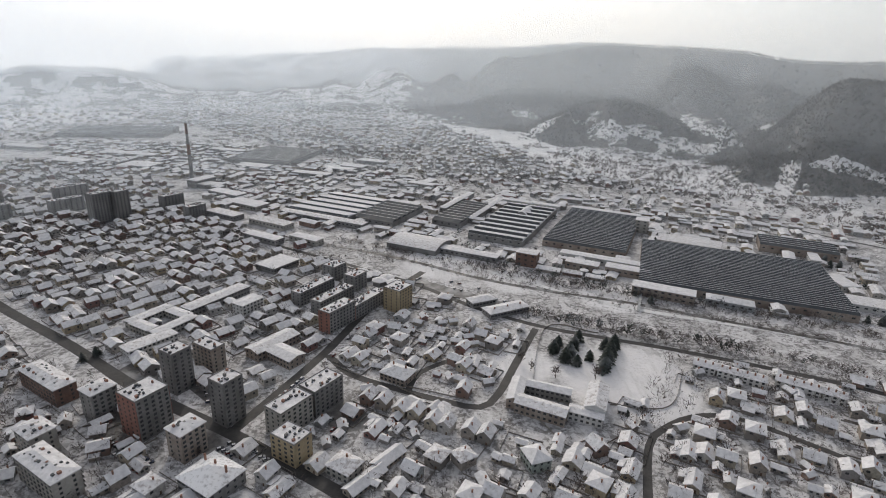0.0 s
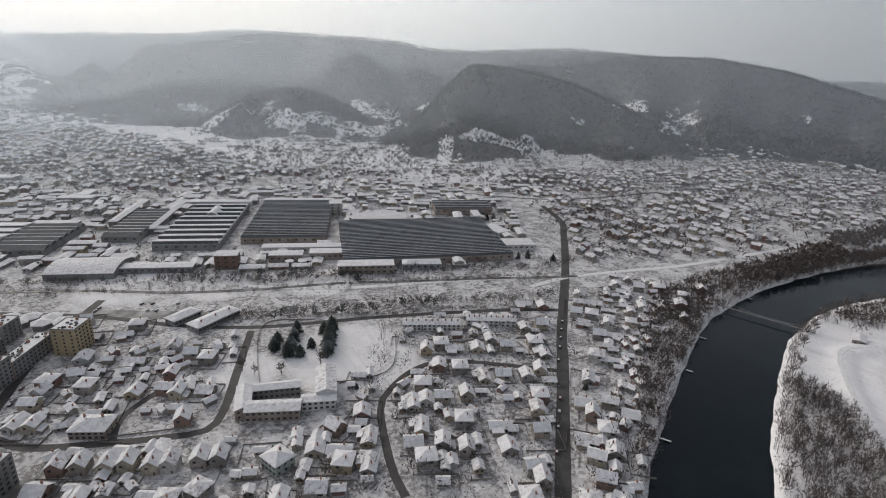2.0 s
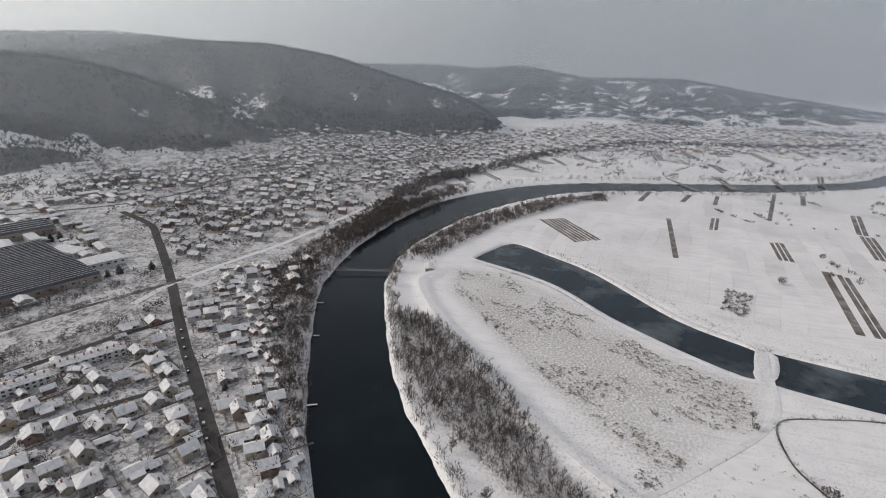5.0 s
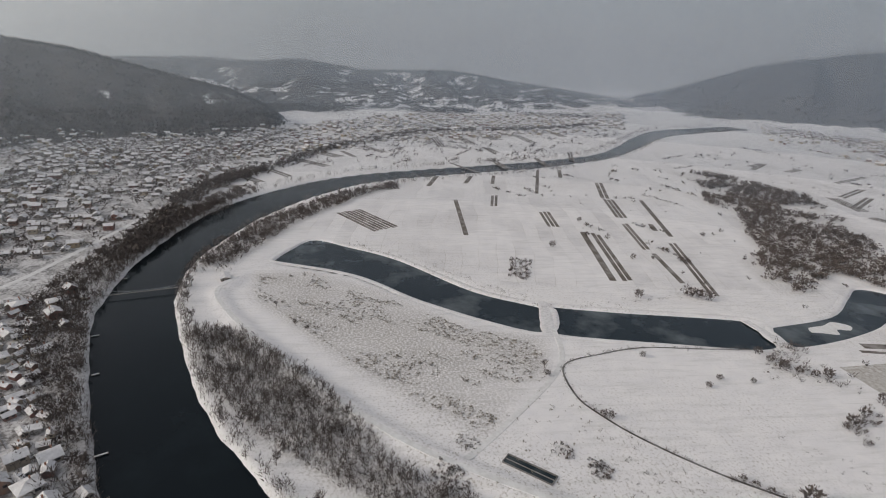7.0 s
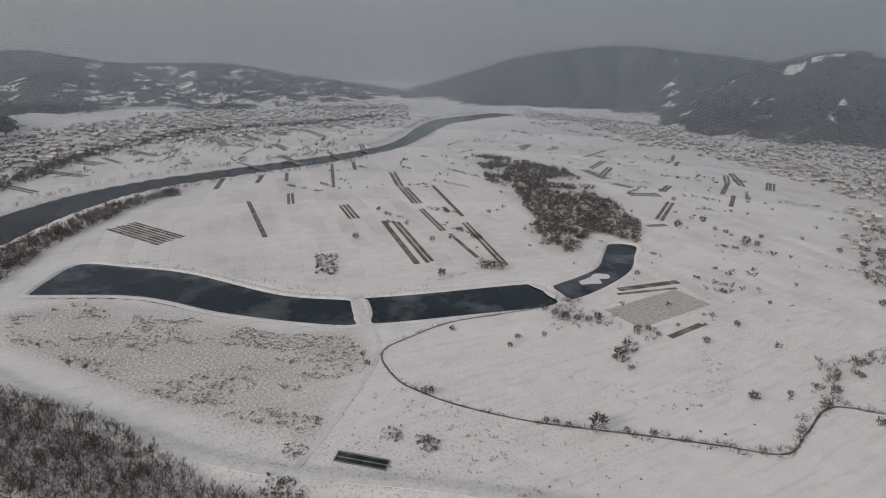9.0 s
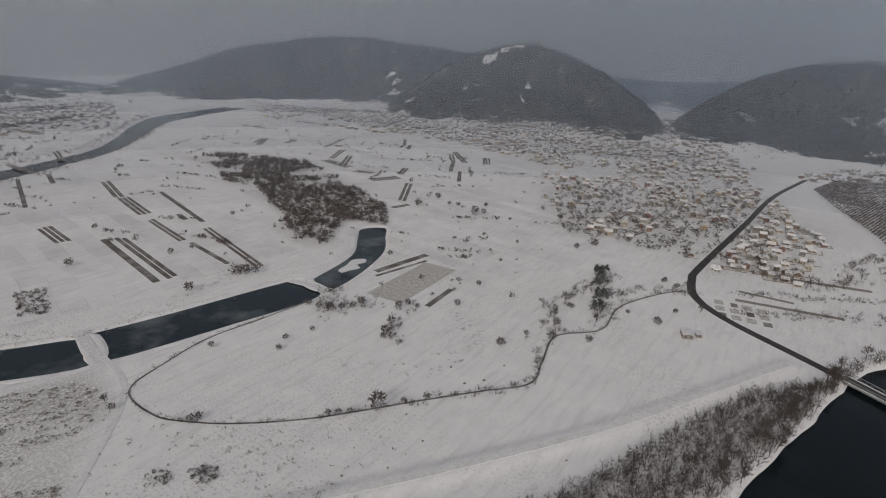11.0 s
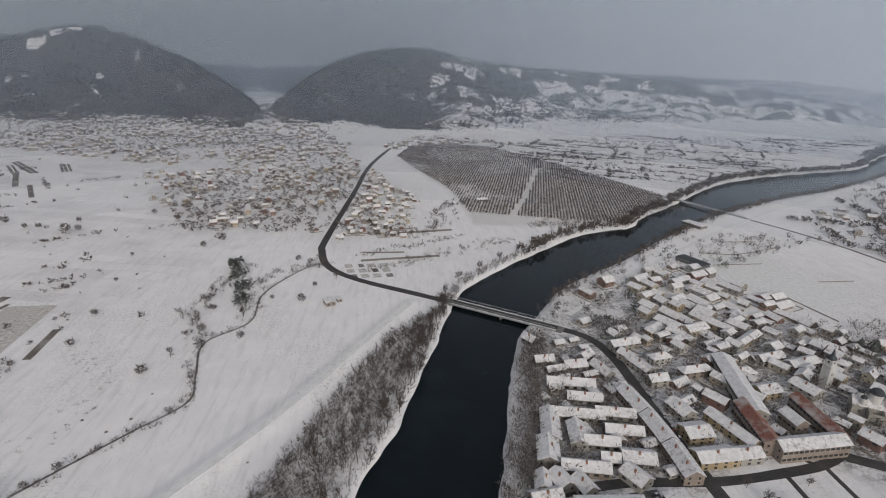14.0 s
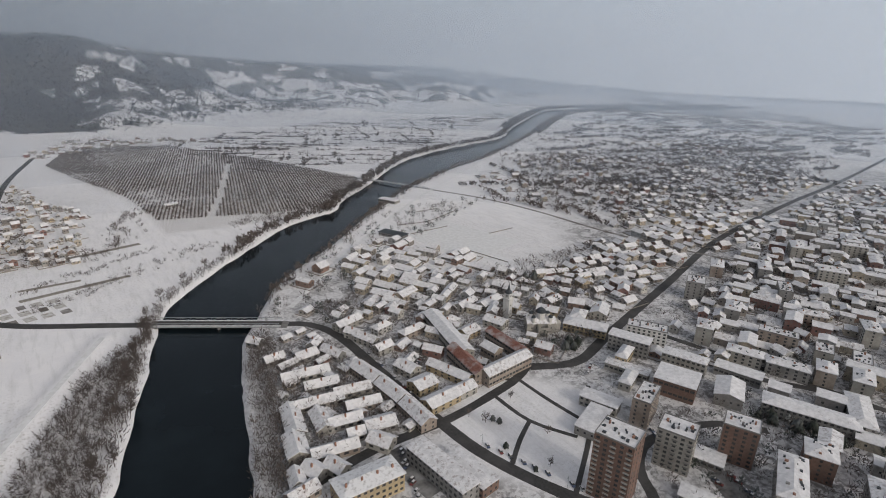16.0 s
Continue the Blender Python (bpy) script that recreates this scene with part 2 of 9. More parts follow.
WOOD_TWIG = surface("bare_twigs", (0.082, 0.067, 0.061), (0.150, 0.127, 0.117), 0.2, 0.9)
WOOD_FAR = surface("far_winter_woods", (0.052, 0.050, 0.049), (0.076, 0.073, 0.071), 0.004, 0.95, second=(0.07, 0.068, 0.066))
BARK = surface("bark", (0.09, 0.07, 0.055), (0.16, 0.13, 0.11), 2.0, 0.9)
CONIFER = surface("conifer_needles", (0.022, 0.030, 0.024), (0.060, 0.068, 0.058), 0.6, 0.9, second=(0.22, 0.23, 0.23))
REED = surface("dry_reeds", (0.19, 0.17, 0.145), (0.32, 0.295, 0.26), 0.5, 0.9)
SOIL = surface("ploughed_soil", (0.085, 0.072, 0.064), (0.17, 0.148, 0.13), 0.5, 0.9, second=(0.36, 0.345, 0.335))

# ---- mesh tools ----


def part(name, bm, material, parent=None, label=""):
    me = bpy.data.meshes.new(name)
    bm.to_mesh(me)
    bm.free()
    me.materials.append(material)
    ob = new(name, me)
    if parent:
        ob.parent = parent
    return tagged(ob, label)


def array_mesh(name, verts, tris, material):
    """A mesh object from vertex and triangle arrays."""
    me = bpy.data.meshes.new(name)
    verts, tris = np.asarray(verts, np.float32), np.asarray(tris, np.int32)
    me.vertices.add(len(verts))
    me.vertices.foreach_set("co", verts.ravel())
    me.loops.add(tris.size)
    me.loops.foreach_set("vertex_index", tris.ravel())
    me.polygons.add(len(tris))
    me.polygons.foreach_set("loop_start", np.arange(0, tris.size, tris.shape[1], dtype=np.int32))
    me.polygons.foreach_set("use_smooth", np.zeros(len(tris), bool))
    me.update(calc_edges=True)
    me.validate()
    me.materials.append(material)
    return new(name, me)


def box(bm, x0, y0, z0, x1, y1, z1):
    v = [bm.verts.new(p) for p in ((x0, y0, z0), (x1, y0, z0), (x1, y1, z0), (x0, y1, z0), (x0, y0, z1), (x1, y0, z1), (x1, y1, z1), (x0, y1, z1))]
    for f in ((3, 2, 1, 0), (4, 5, 6, 7), (0, 1, 5, 4), (1, 2, 6, 5), (2, 3, 7, 6), (3, 0, 4, 7)):
        bm.faces.new([v[i] for i in f])
    return bm


def solid(bm, rows):
    """A closed body lofted through rings of equal length."""
    rings = [[bm.verts.new(p) for p in r] for r in rows]
    n = len(rings[0])
    for a, b in zip(rings, rings[1:]):
        for i in range(n):
            bm.faces.new((a[i], a[(i + 1) % n], b[(i + 1) % n], b[i]))
    bm.faces.new(rings[0][::-1])
    bm.faces.new(rings[-1])
    return bm


def ring(r, z, n, cx=0.0, cy=0.0, turn=0.0):
    return [(cx + r * math.cos(turn + k * math.tau / n), cy + r * math.sin(turn + k * math.tau / n), z) for k in range(n)]


def curve(points, step=6.0):
    """Catmull-Rom through plan points, resampled."""
    p = [np.array(q, float) for q in points]
    p = [2 * p[0] - p[1], *p, 2 * p[-1] - p[-2]]
    out = []
    for a, b, c, d in zip(p, p[1:], p[2:], p[3:]):
        n = max(2, int(np.linalg.norm(c - b) / step))
        for k in range(n):
            s = k / n
            out.append(0.5 * (2 * b + (c - a) * s + (2 * a - 5 * b + 4 * c - d) * s * s + (3 * b - a - 3 * c + d) * s ** 3))
    out.append(p[-2])
    return np.array(out)


def inside(poly, x, y):
    """Which of the points lie in the polygon."""
    hit = np.zeros(np.shape(x), bool)
    q = np.asarray(poly, float)
    for (x0, y0), (x1, y1) in zip(q, np.roll(q, -1, 0)):
        cross = (y0 > y) != (y1 > y)
        hit ^= cross & (x < (x1 - x0) * (y - y0) / (y1 - y0 + 1e-12) + x0)
    return hit


def line_distance(line, x, y):
    best = np.full(np.shape(x), 1e9)
    q = np.asarray(line, float)
    for (x0, y0), (x1, y1) in zip(q, q[1:]):
        dx, dy = x1 - x0, y1 - y0
        s = np.clip(((x - x0) * dx + (y - y0) * dy) / (dx * dx + dy * dy + 1e-9), 0, 1)
        best = np.minimum(best, np.hypot(x - x0 - s * dx, y - y0 - s * dy))
    return best


def lattice(x, y, seed=0):
    """Smooth value noise, -1 to 1."""
    xi, yi = np.floor(x).astype(np.int64), np.floor(y).astype(np.int64)
    xf, yf = x - xi, y - yi
    u, v = xf * xf * (3 - 2 * xf), yf * yf * (3 - 2 * yf)

    def h(i, j):
        k = (i * 374761393 + j * 668265263 + seed * 1442695041) & 0x7FFFFFFF
        k = ((k ^ (k >> 13)) * 1274126177) & 0x7FFFFFFF
        return ((k ^ (k >> 16)) & 0xFFFF) / 32767.5 - 1
    return (h(xi, yi) * (1 - u) + h(xi + 1, yi) * u) * (1 - v) + (h(xi, yi + 1) * (1 - u) + h(xi + 1, yi + 1) * u) * v


def fbm(x, y, size, octaves=4, seed=0):
    z, a = 0.0, 1.0
    for k in range(octaves):
        z = z + a * lattice(x / size * 2 ** k, y / size * 2 ** k, seed + k)
        a *= 0.5
    return z / 2


def plots(x, y, size, seed):
    """One random value, 0 to 1, for each of many crooked field plots."""
    x, y = np.asarray(x, float), np.asarray(y, float)
    u, v = x / size + 0.22 * lattice(x / size, y / size, seed + 5), y / size * 1.35 + 0.22 * lattice(x / size, y / size, seed + 6)
    i, j = np.floor(u), np.floor(v)
    best, value = np.full(np.shape(u), 9.0), np.zeros(np.shape(u))
    for a in (-1, 0, 1):
        for b in (-1, 0, 1):
            p, q = i + a, j + b
            far = np.hypot(p + 0.5 + 0.42 * lattice(p, q, seed) - u, q + 0.5 + 0.42 * lattice(p, q, seed + 1) - v)
            near = far < best
            best, value = np.where(near, far, best), np.where(near, lattice(p, q, seed + 2) * 0.5 + 0.5, value)
    return value


# ---- the land ----
TOWN_BANK = curve(((-3300, -1420), (-2600, -1560), (-2100, -1640), (-1825, -1600), (-1576, -1450), (-1247, -1220), (-1030, -1075), (-795, -930), (-678, -875), (-555, -803), (-472, -750), (-380, -674), (-320, -622), (-256, -560), (-205, -520), (-155, -472),
                   (-120, -420), (-98, -384), (-80, -327), (-66, -270), (-52, -211), (-38, -150), (-2, -80), (60, 0), (130, 66),
                   (199, 119), (259, 157), (331, 192), (408, 228), (477, 246), (555, 252), (660, 248), (779, 224), (870, 176), (945, 120), (1000, 55),
                   (1040, -20), (1072, -100), (1115, -210), (1170, -340), (1265, -505), (1405, -627), (1581, -749), (1770, -912), (1850, -1066), (1950, -1290)), 12)
FIELD_BANK = curve(((-3300, -1520), (-2600, -1660), (-2120, -1760), (-1861, -1740), (-1619, -1590), (-1263, -1330), (-1065, -1165), (-910, -1105), (-785, -1062), (-655, -1000), (-566, -932), (-483, -852), (-428, -800), (-356, -735), (-322, -688), (-286, -675), (-234, -650),
                    (-182, -602), (-138, -560), (-88, -508), (-63, -474), (-46, -428), (-33, -380), (-14, -318), (3, -262), (19, -225), (42, -155), (78, -90),
                    (132, -25), (175, 15), (212, 48), (258, 84), (303, 114), (395, 158), (470, 186), (566, 196), (700, 170), (800, 128), (872, 84),
                    (935, 30), (980, -40), (1012, -120), (1050, -215), (1090, -318), (1158, -436), (1220, -528), (1357, -654), (1581, -836), (1700, -1000), (1810, -1221), (1850, -1330)), 12)
RIVER_POLY = np.vstack([TOWN_BANK, FIELD_BANK[::-1]])
POND_A = ((558, 115), (590, 103), (625, 81), (600, 40), (556, -16), (471, -85), (434, -139), (420, -146), (388, -132), (405, -96), (453, -35), (516, 27))
POND_B = ((434, -149), (420, -207), (398, -318), (380, -322), (351, -308), (365, -222), (383, -144), (400, -141))
POND_C = ((384, -328), (403, -406), (440, -455), (462, -485), (444, -508), (418, -480), (385, -439), (362, -380), (353, -330), (368, -322))

LEVEE = ((506, 140), (472, 150), (430, 130), (376, 92), (308, 37), (264, -4), (237, -37), (200, -95), (162, -148), (128, -196), (70, -285), (20, -380), (-12, -440))

# ridges, by heading: (heading, crest angle seen from the eye, foot distance, crest distance)
RIDGES = (
    ((318, -3.4, 2300, 2900), (323, -1.85, 2200, 2900), (329, -2.0, 2200, 2900), (335, -2.9, 2200, 2900), (340, -4.5, 2300, 2900)),
    ((330, -1.0, 2300, 3900), (337, -0.75, 2200, 3800), (345, -0.15, 2000, 3600), (352, 0.5, 1900, 3400), (360, 0.85, 1700, 3200), (367, 1.0, 1560, 3000),
     (372.5, 1.65, 1450, 2900), (380, 1.5, 1400, 2700), (387, 1.2, 1200, 2500), (391, 0.5, 1080, 2450), (395, 0.5, 1150, 2450), (401, 0.85, 1210, 2400), (405, 1.0, 1220, 2350),
     (411, 0.5, 1180, 2200), (417, 0.5, 1350, 2150), (423, -0.35, 1400, 2100), (430.7, -2.5, 1400, 1950), (436, -3.9, 1420, 1850), (441.7, -6.6, 1450, 1720)),
    ((25.5, -9.8, 1060, 1300), (27.3, -8.6, 1070, 1350), (29.4, -6.4, 1080, 1450), (32, -3.4, 1100, 1600), (34.4, -0.75, 1130, 1660), (37, -0.9, 1150, 1660), (41, -1.3, 1170, 1660), (45, -2.3, 1190, 1640), (50, -4.2, 1220, 1600), (55, -6.5, 1260, 1560), (60, -8.6, 1320, 1500)),
    ((6, -7.6, 1420, 1600), (8.2, -6.6, 1400, 1650), (13.5, -3.9, 1380, 1740), (17.5, -3.3, 1340, 1740), (22.6, -5.2, 1280, 1640), (26.8, -8.3, 1180, 1450)),
    ((55, -1.2, 2300, 3300), (66, -1.0, 2100, 3400), (73, -0.8, 2000, 3400), (78, -1.1, 1950, 3300), (82, -0.65, 1950, 3300), (88, -1.6, 1950, 3300), (97, -1.3, 1950, 3300),
     (103, -2.2, 1950, 3200), (111, -3.1, 2000, 3100), (118, -3.9, 2200, 3000)),
    ((112, -3.6, 2500, 3800), (118, -2.3, 2500, 3600), (125, 0.1, 2400, 3400), (131.4, 1.3, 2350, 3300), (136, 1.6, 2350, 3300), (140, 1.2, 2300, 3300), (150, 0.2, 2300, 3500),
     (160, -1.4, 2300, 3900), (167, -1.6, 2500, 4200), (175, -1.2, 2500, 4200), (190, -1.0, 2900, 4300), (200, -1.3, 2900, 4300), (207, -1.0, 2900, 4300), (217, -1.15, 2900, 4300),
     (228, -2.1, 3200, 4300), (238, -2.6, 3500, 4400), (256, -2.3, 3900, 4600), (290, -2.3, 4000, 4600), (325, -2.4, 3900, 4600)),
    ((134, -7.0, 2000, 2250), (138.7, -5.2, 1950, 2350), (141.7, -3.2, 1900, 2450), (144.8, -1.0, 1850, 2500), (148, 0.35, 1820, 2500), (151.5, 1.4, 1790, 2500), (153.6, 1.45, 1770, 2500), (156.7, 0.6, 1700, 2400), (160, -0.8, 1620, 2300), (163, -2.7, 1600, 2200), (166.2, -5.0, 1600, 2050), (168.5, -7.0, 1600, 1950)),
    ((165, -7.0, 1650, 1950), (168, -4.9, 1620, 2050), (170.5, -2.9, 1590, 2120), (173.4, -1.1, 1550, 2180), (176.5, 0.0, 1550, 2250), (180, 0.65, 1570, 2300), (182.5, 0.6, 1580, 2320), (185.2, 0.2, 1610, 2360), (188.6, -0.5, 1650, 2450), (193, -0.9, 1720, 2600), (199, -1.05, 1850, 2750), (204.5, -1.15, 2000, 2850), (210, -1.45, 2150, 2950), (215, -2.1, 2300, 3050), (221, -2.9, 2500, 3200), (228, -3.7, 2700, 3300)),
)


def smooth(s):
    s = np.clip(s, 0, 1)
    return s * s * (3 - 2 * s)


def land_height(x, y):
    """Height of the ground over the valley floor."""
    d, az = np.hypot(x, y), np.degrees(np.arctan2(x, y)) % 360
    z = 0.25 * fbm(x, y, 90, 3, 5) * smooth((d - 700) / 400)
    close = d < 760
    if np.any(close):
        bank = np.zeros(np.shape(x))
        bank[close] = 2.4 * smooth((11.0 - line_distance(LEVEE, x[close], y[close])) / 8.0)
        z = z + bank
    for table in RIDGES:
        q = np.array(table)
        for turn in (0, 360):
            a = az + turn
            angle = sum(np.interp(a + o, q[:, 0], q[:, 1]) for o in (-0.9, -0.45, 0, 0.45, 0.9)) / 5
            crest = EYE.z + np.interp(a, q[:, 0], q[:, 3]) * np.tan(np.radians(angle))
            foot, top = np.interp(a, q[:, 0], q[:, 2]), np.interp(a, q[:, 0], q[:, 3])
            ends = smooth((a - q[0, 0]) / 3.5) * smooth((q[-1, 0] - a) / 3.5) * ((a > q[0, 0]) & (a < q[-1, 0]))
            wob = 1 + 0.18 * fbm(x, y, 420, 4, 11)
            s = (d - foot * (0.96 + 0.06 * fbm(x, y, 260, 3, 3))) / (top - foot)
            rise = np.where(s < 1, np.clip(s, 0, 1) ** 1.3 * (0.55 + 0.45 * smooth(s)) * (1 + (wob - 1) * smooth((1 - s) * 2.2)), 1 - 0.55 * smooth((s - 1) / 1.3))
            spur = 1 + 0.50 * smooth(np.clip(4 * s * (1 - s), 0, 1)) * (np.abs(lattice(a / 5.5 + 0.0006 * d, d / 1600, 77)) * 2 - 0.9) + 0.2 * smooth(np.clip(4 * s * (1 - s), 0, 1)) * lattice(a / 1.7, d / 500, 79)
            sight = EYE.z + d * np.tan(np.radians(angle - 0.05))
            z = np.maximum(z, np.minimum(crest * rise * spur, np.maximum(sight, 0.0)) * ends)
    return z


def bed_depth(x, y):
    """How far water beds lie under the land."""
    near = np.hypot(x, y) < 3200
    z = np.zeros(np.shape(x))
    for poly, deep, soft in ((RIVER_POLY, 7.0, 9.0), (POND_A, 3.2, 0), (POND_B, 3.2, 0), (POND_C, 3.2, 0)):
        q = np.asarray(poly, float)
        sel = near & (x > q[:, 0].min() - 20) & (x < q[:, 0].max() + 20) & (y > q[:, 1].min() - 20) & (y < q[:, 1].max() + 20)
        if not sel.any():
            continue
        xs, ys = x[sel], y[sel]
        dist = line_distance(np.vstack([q, q[:1]]), xs, ys) * np.where(inside(q, xs, ys), 1, -1)
        if soft:
            dist = dist + 2.6 * fbm(xs, ys, 17, 3, 91)
            z[sel] = np.maximum(z[sel], deep * smooth((dist + soft * 0.45) / soft))
        else:
            z[sel] = np.maximum(z[sel], deep * smooth((dist + 6.0) / 4.0))
    return z


# wooded strips along the river and a copse on the plain
BELT_A = ((405, 150), (400, 118), (318, 40), (240, -7), (205, -50), (186, -72), (192, -30), (225, 22), (268, 72), (330, 118))
BELT_B = ((186, -72), (150, -118), (105, -170), (75, -212), (46, -291), (3, -388), (-30, -420), (-14, -353), (8, -285), (30, -232), (60, -165), (110, -105), (150, -70))
BEND_IN = ((540, 184), (566, 187), (640, 172), (702, 153), (850, 66), (925, -22), (905, -30), (820, 42), (690, 112), (600, 138), (545, 160))
BEND_OUT = ((215, 132), (331, 194), (408, 231), (477, 246), (560, 252), (660, 242), (779, 206), (800, 236), (690, 290), (600, 300), (515, 306), (440, 300), (391, 274), (338, 236), (285, 194), (240, 160))
BEND_BACK = ((491, 226), (578, 240), (681, 234), (762, 218), (842, 192), (916, 207), (849, 246), (726, 268), (643, 270), (560, 258))
BAND_FAR = ((922, 275), (1056, 205), (1296, 115), (1490, -19), (1627, -150), (1690, -401), (1860, -734))
BAND_NEAR = ((560, 268), (641, 274), (752, 282), (860, 280), (960, 250), (1040, 214))
BANK_OLD = ((-103, -384), (-87, -335), (-67, -262), (-52, -211), (-38, -150), (-52, -150), (-70, -211), (-86, -262), (-106, -335), (-122, -384))
COPSE = ((1066, -590), (1030, -680), (940, -712), (850, -735), (715, -682), (590, -622), (520, -592), (462, -540), (446, -512), (487, -505), (500, -488), (450, -420), (450, -390), (500, -398), (545, -412), (572, -456), (648, -485), (745, -535), (810, -520), (900, -572), (945, -590))
ORCH = ((2, -1206), (-40, -1365), (-164, -1484), (-254, -1303), (-346, -1128), (-404, -977), (-445, -865), (-430, -815), (-318, -705), (-243, -690), (-187, -685), (-104, -690), (-100, -789), (-84, -903), (-30, -1078))
STUBBLE = ((515, 124), (521, 74), (475, 11), (392, -69), (371, -126), (330, -113), (293, -82), (263, -60), (304, -17), (346, 23), (410, 71), (464, 114))
TOWN = ((-64, -215), (-100, -400), (-200, -480), (-420, -560), (-700, -430), (-1500, -430), (-1300, 300), (-1100, 1500), (-700, 1900), (-50, 1750), (230, 1130), (420, 900), (600, 700),
        (560, 520), (700, 900), (1270, 830), (1600, 230), (1000, 260), (600, 290), (380, 215), (200, 118), (60, 0), (-40, -150))


def woods(x, y, z):
    """How wooded the land is, 0 to 1: hills, but for their clearings."""
    d, az = np.hypot(x, y), np.degrees(np.arctan2(x, y)) % 360
    patches = fbm(x, y, 330, 4, 21)
    south = np.where((az > 100) & (az < 260), 1.0, 0.0)
    turned = (az + 180) % 360 - 180
    farm = 0.32 * smooth((-2 - turned) / 14) * (turned > -70) * (turned < 0) * smooth((3500 - d) / 900) + np.where((az > 184) & (az < 240), 0.08, 0.0) * smooth((az - 184) / 6) * smooth((3000 - d) / 400) + np.where((az > 84) & (az < 112), 0.06, 0.0)
    cut = patches - 0.12 + farm * 0.8 + 0.05 * south * smooth((az - 128) / 14)
    w = smooth((z - 4 - (8 + 8 * south) * (fbm(x, y, 150, 4, 31) + 0.1 * south)) / (9 + 4 * south)) * (0.92 + 0.16 * fbm(x, y, 200, 3, 33)) * (1 - (0.65 - 0.40 * south) * smooth((cut - 0.22) / 0.4))
    w = w * (1 - ((0.06 + 0.18 * smooth((az - 178) / 12)) * south * smooth((az - 128) / 10) + 0.12 * (1 - south) * smooth((turned - 64) / 8)) * smooth((170 - z) / 90))
    gentle = smooth((0 - turned) / 7) * (turned > -75) * (turned < 0)
    w = w * (1 - 0.75 * gentle * (plots(x, y, 80, 71) > 0.36))
    sunny = smooth((az - 181) / 5) * smooth((246 - az) / 8)
    w = w * (1 - 0.55 * sunny * (plots(x, y, 58, 72) > 0.60 - 0.20 * smooth((95 - z) / 60)))
    east = smooth((az - 82) / 6) * smooth((118 - az) / 5)
    w = w * (1 - 0.45 * east * (plots(x, y, 52, 73) > 0.80 - 0.35 * smooth((75 - z) / 50)))
    middle = smooth((az - 136) / 4) * smooth((160 - az) / 6)
    w = w * (1 - 0.35 * middle * (plots(x, y, 36, 74) > 0.84))
    north = smooth((az - 4) / 6) * smooth((62 - az) / 8) * smooth((95 - z) / 50)
    w = w * (1 - 0.55 * north * smooth((fbm(x, y, 120, 4, 75) - 0.0) / 0.15))
    for cx, cy, rx, ry, turn in ((420, 1250, 130, 60, 60), (640, 1010, 14, 110, 30), (760, 1000, 60, 34, 40), (1240, 840, 16, 50, 10), (1150, 1500, 9, 120, 70), (1000, -2250, 9, 90, 60), (1180, -2080, 10, 120, 35)):
        c, s = math.cos(radians(turn)), math.sin(radians(turn))
        u, v = (x - cx) * c - (y - cy) * s, (x - cx) * s + (y - cy) * c
        w = w * (0.35 + 0.65 * smooth(((u / rx) ** 2 + (v / ry) ** 2 - 0.7 + 0.9 * fbm(x, y, 70, 3, 41)) / 0.5))
    return w


def lit_flank(x, y, z):
    """Cross slope of the hills as seen from the valley; sets which flanks are painted lit."""
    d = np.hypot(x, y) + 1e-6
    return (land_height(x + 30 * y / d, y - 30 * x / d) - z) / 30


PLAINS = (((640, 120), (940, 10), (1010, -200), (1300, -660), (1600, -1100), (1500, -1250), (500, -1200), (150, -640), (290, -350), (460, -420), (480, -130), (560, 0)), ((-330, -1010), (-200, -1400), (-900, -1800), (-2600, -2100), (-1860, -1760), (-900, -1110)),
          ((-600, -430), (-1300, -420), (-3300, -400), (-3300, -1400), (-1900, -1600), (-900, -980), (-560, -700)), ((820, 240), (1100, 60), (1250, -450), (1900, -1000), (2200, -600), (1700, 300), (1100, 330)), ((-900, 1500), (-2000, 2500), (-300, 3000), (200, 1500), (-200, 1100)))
VILLAGES = (((1203, 195), (1421, -31), (1500, -300), (1762, -806), (2272, -1023), (2100, -392), (2050, -34), (1700, 267)), ((1962, -1425), (1533, -1600), (1106, -1800), (564, -1680), (400, -1640), (250, -1433), (68, -1320), (90, -1070), (338, -1020), (800, -1190), (1535, -1160)),
            ((393, -918), (60, -1075), (-30, -895), (-14, -725), (22, -645), (70, -618), (109, -676), (259, -645), (344, -762)), ((-600, -430), (-1250, -420), (-1700, -780), (-900, -900), (-580, -640)))


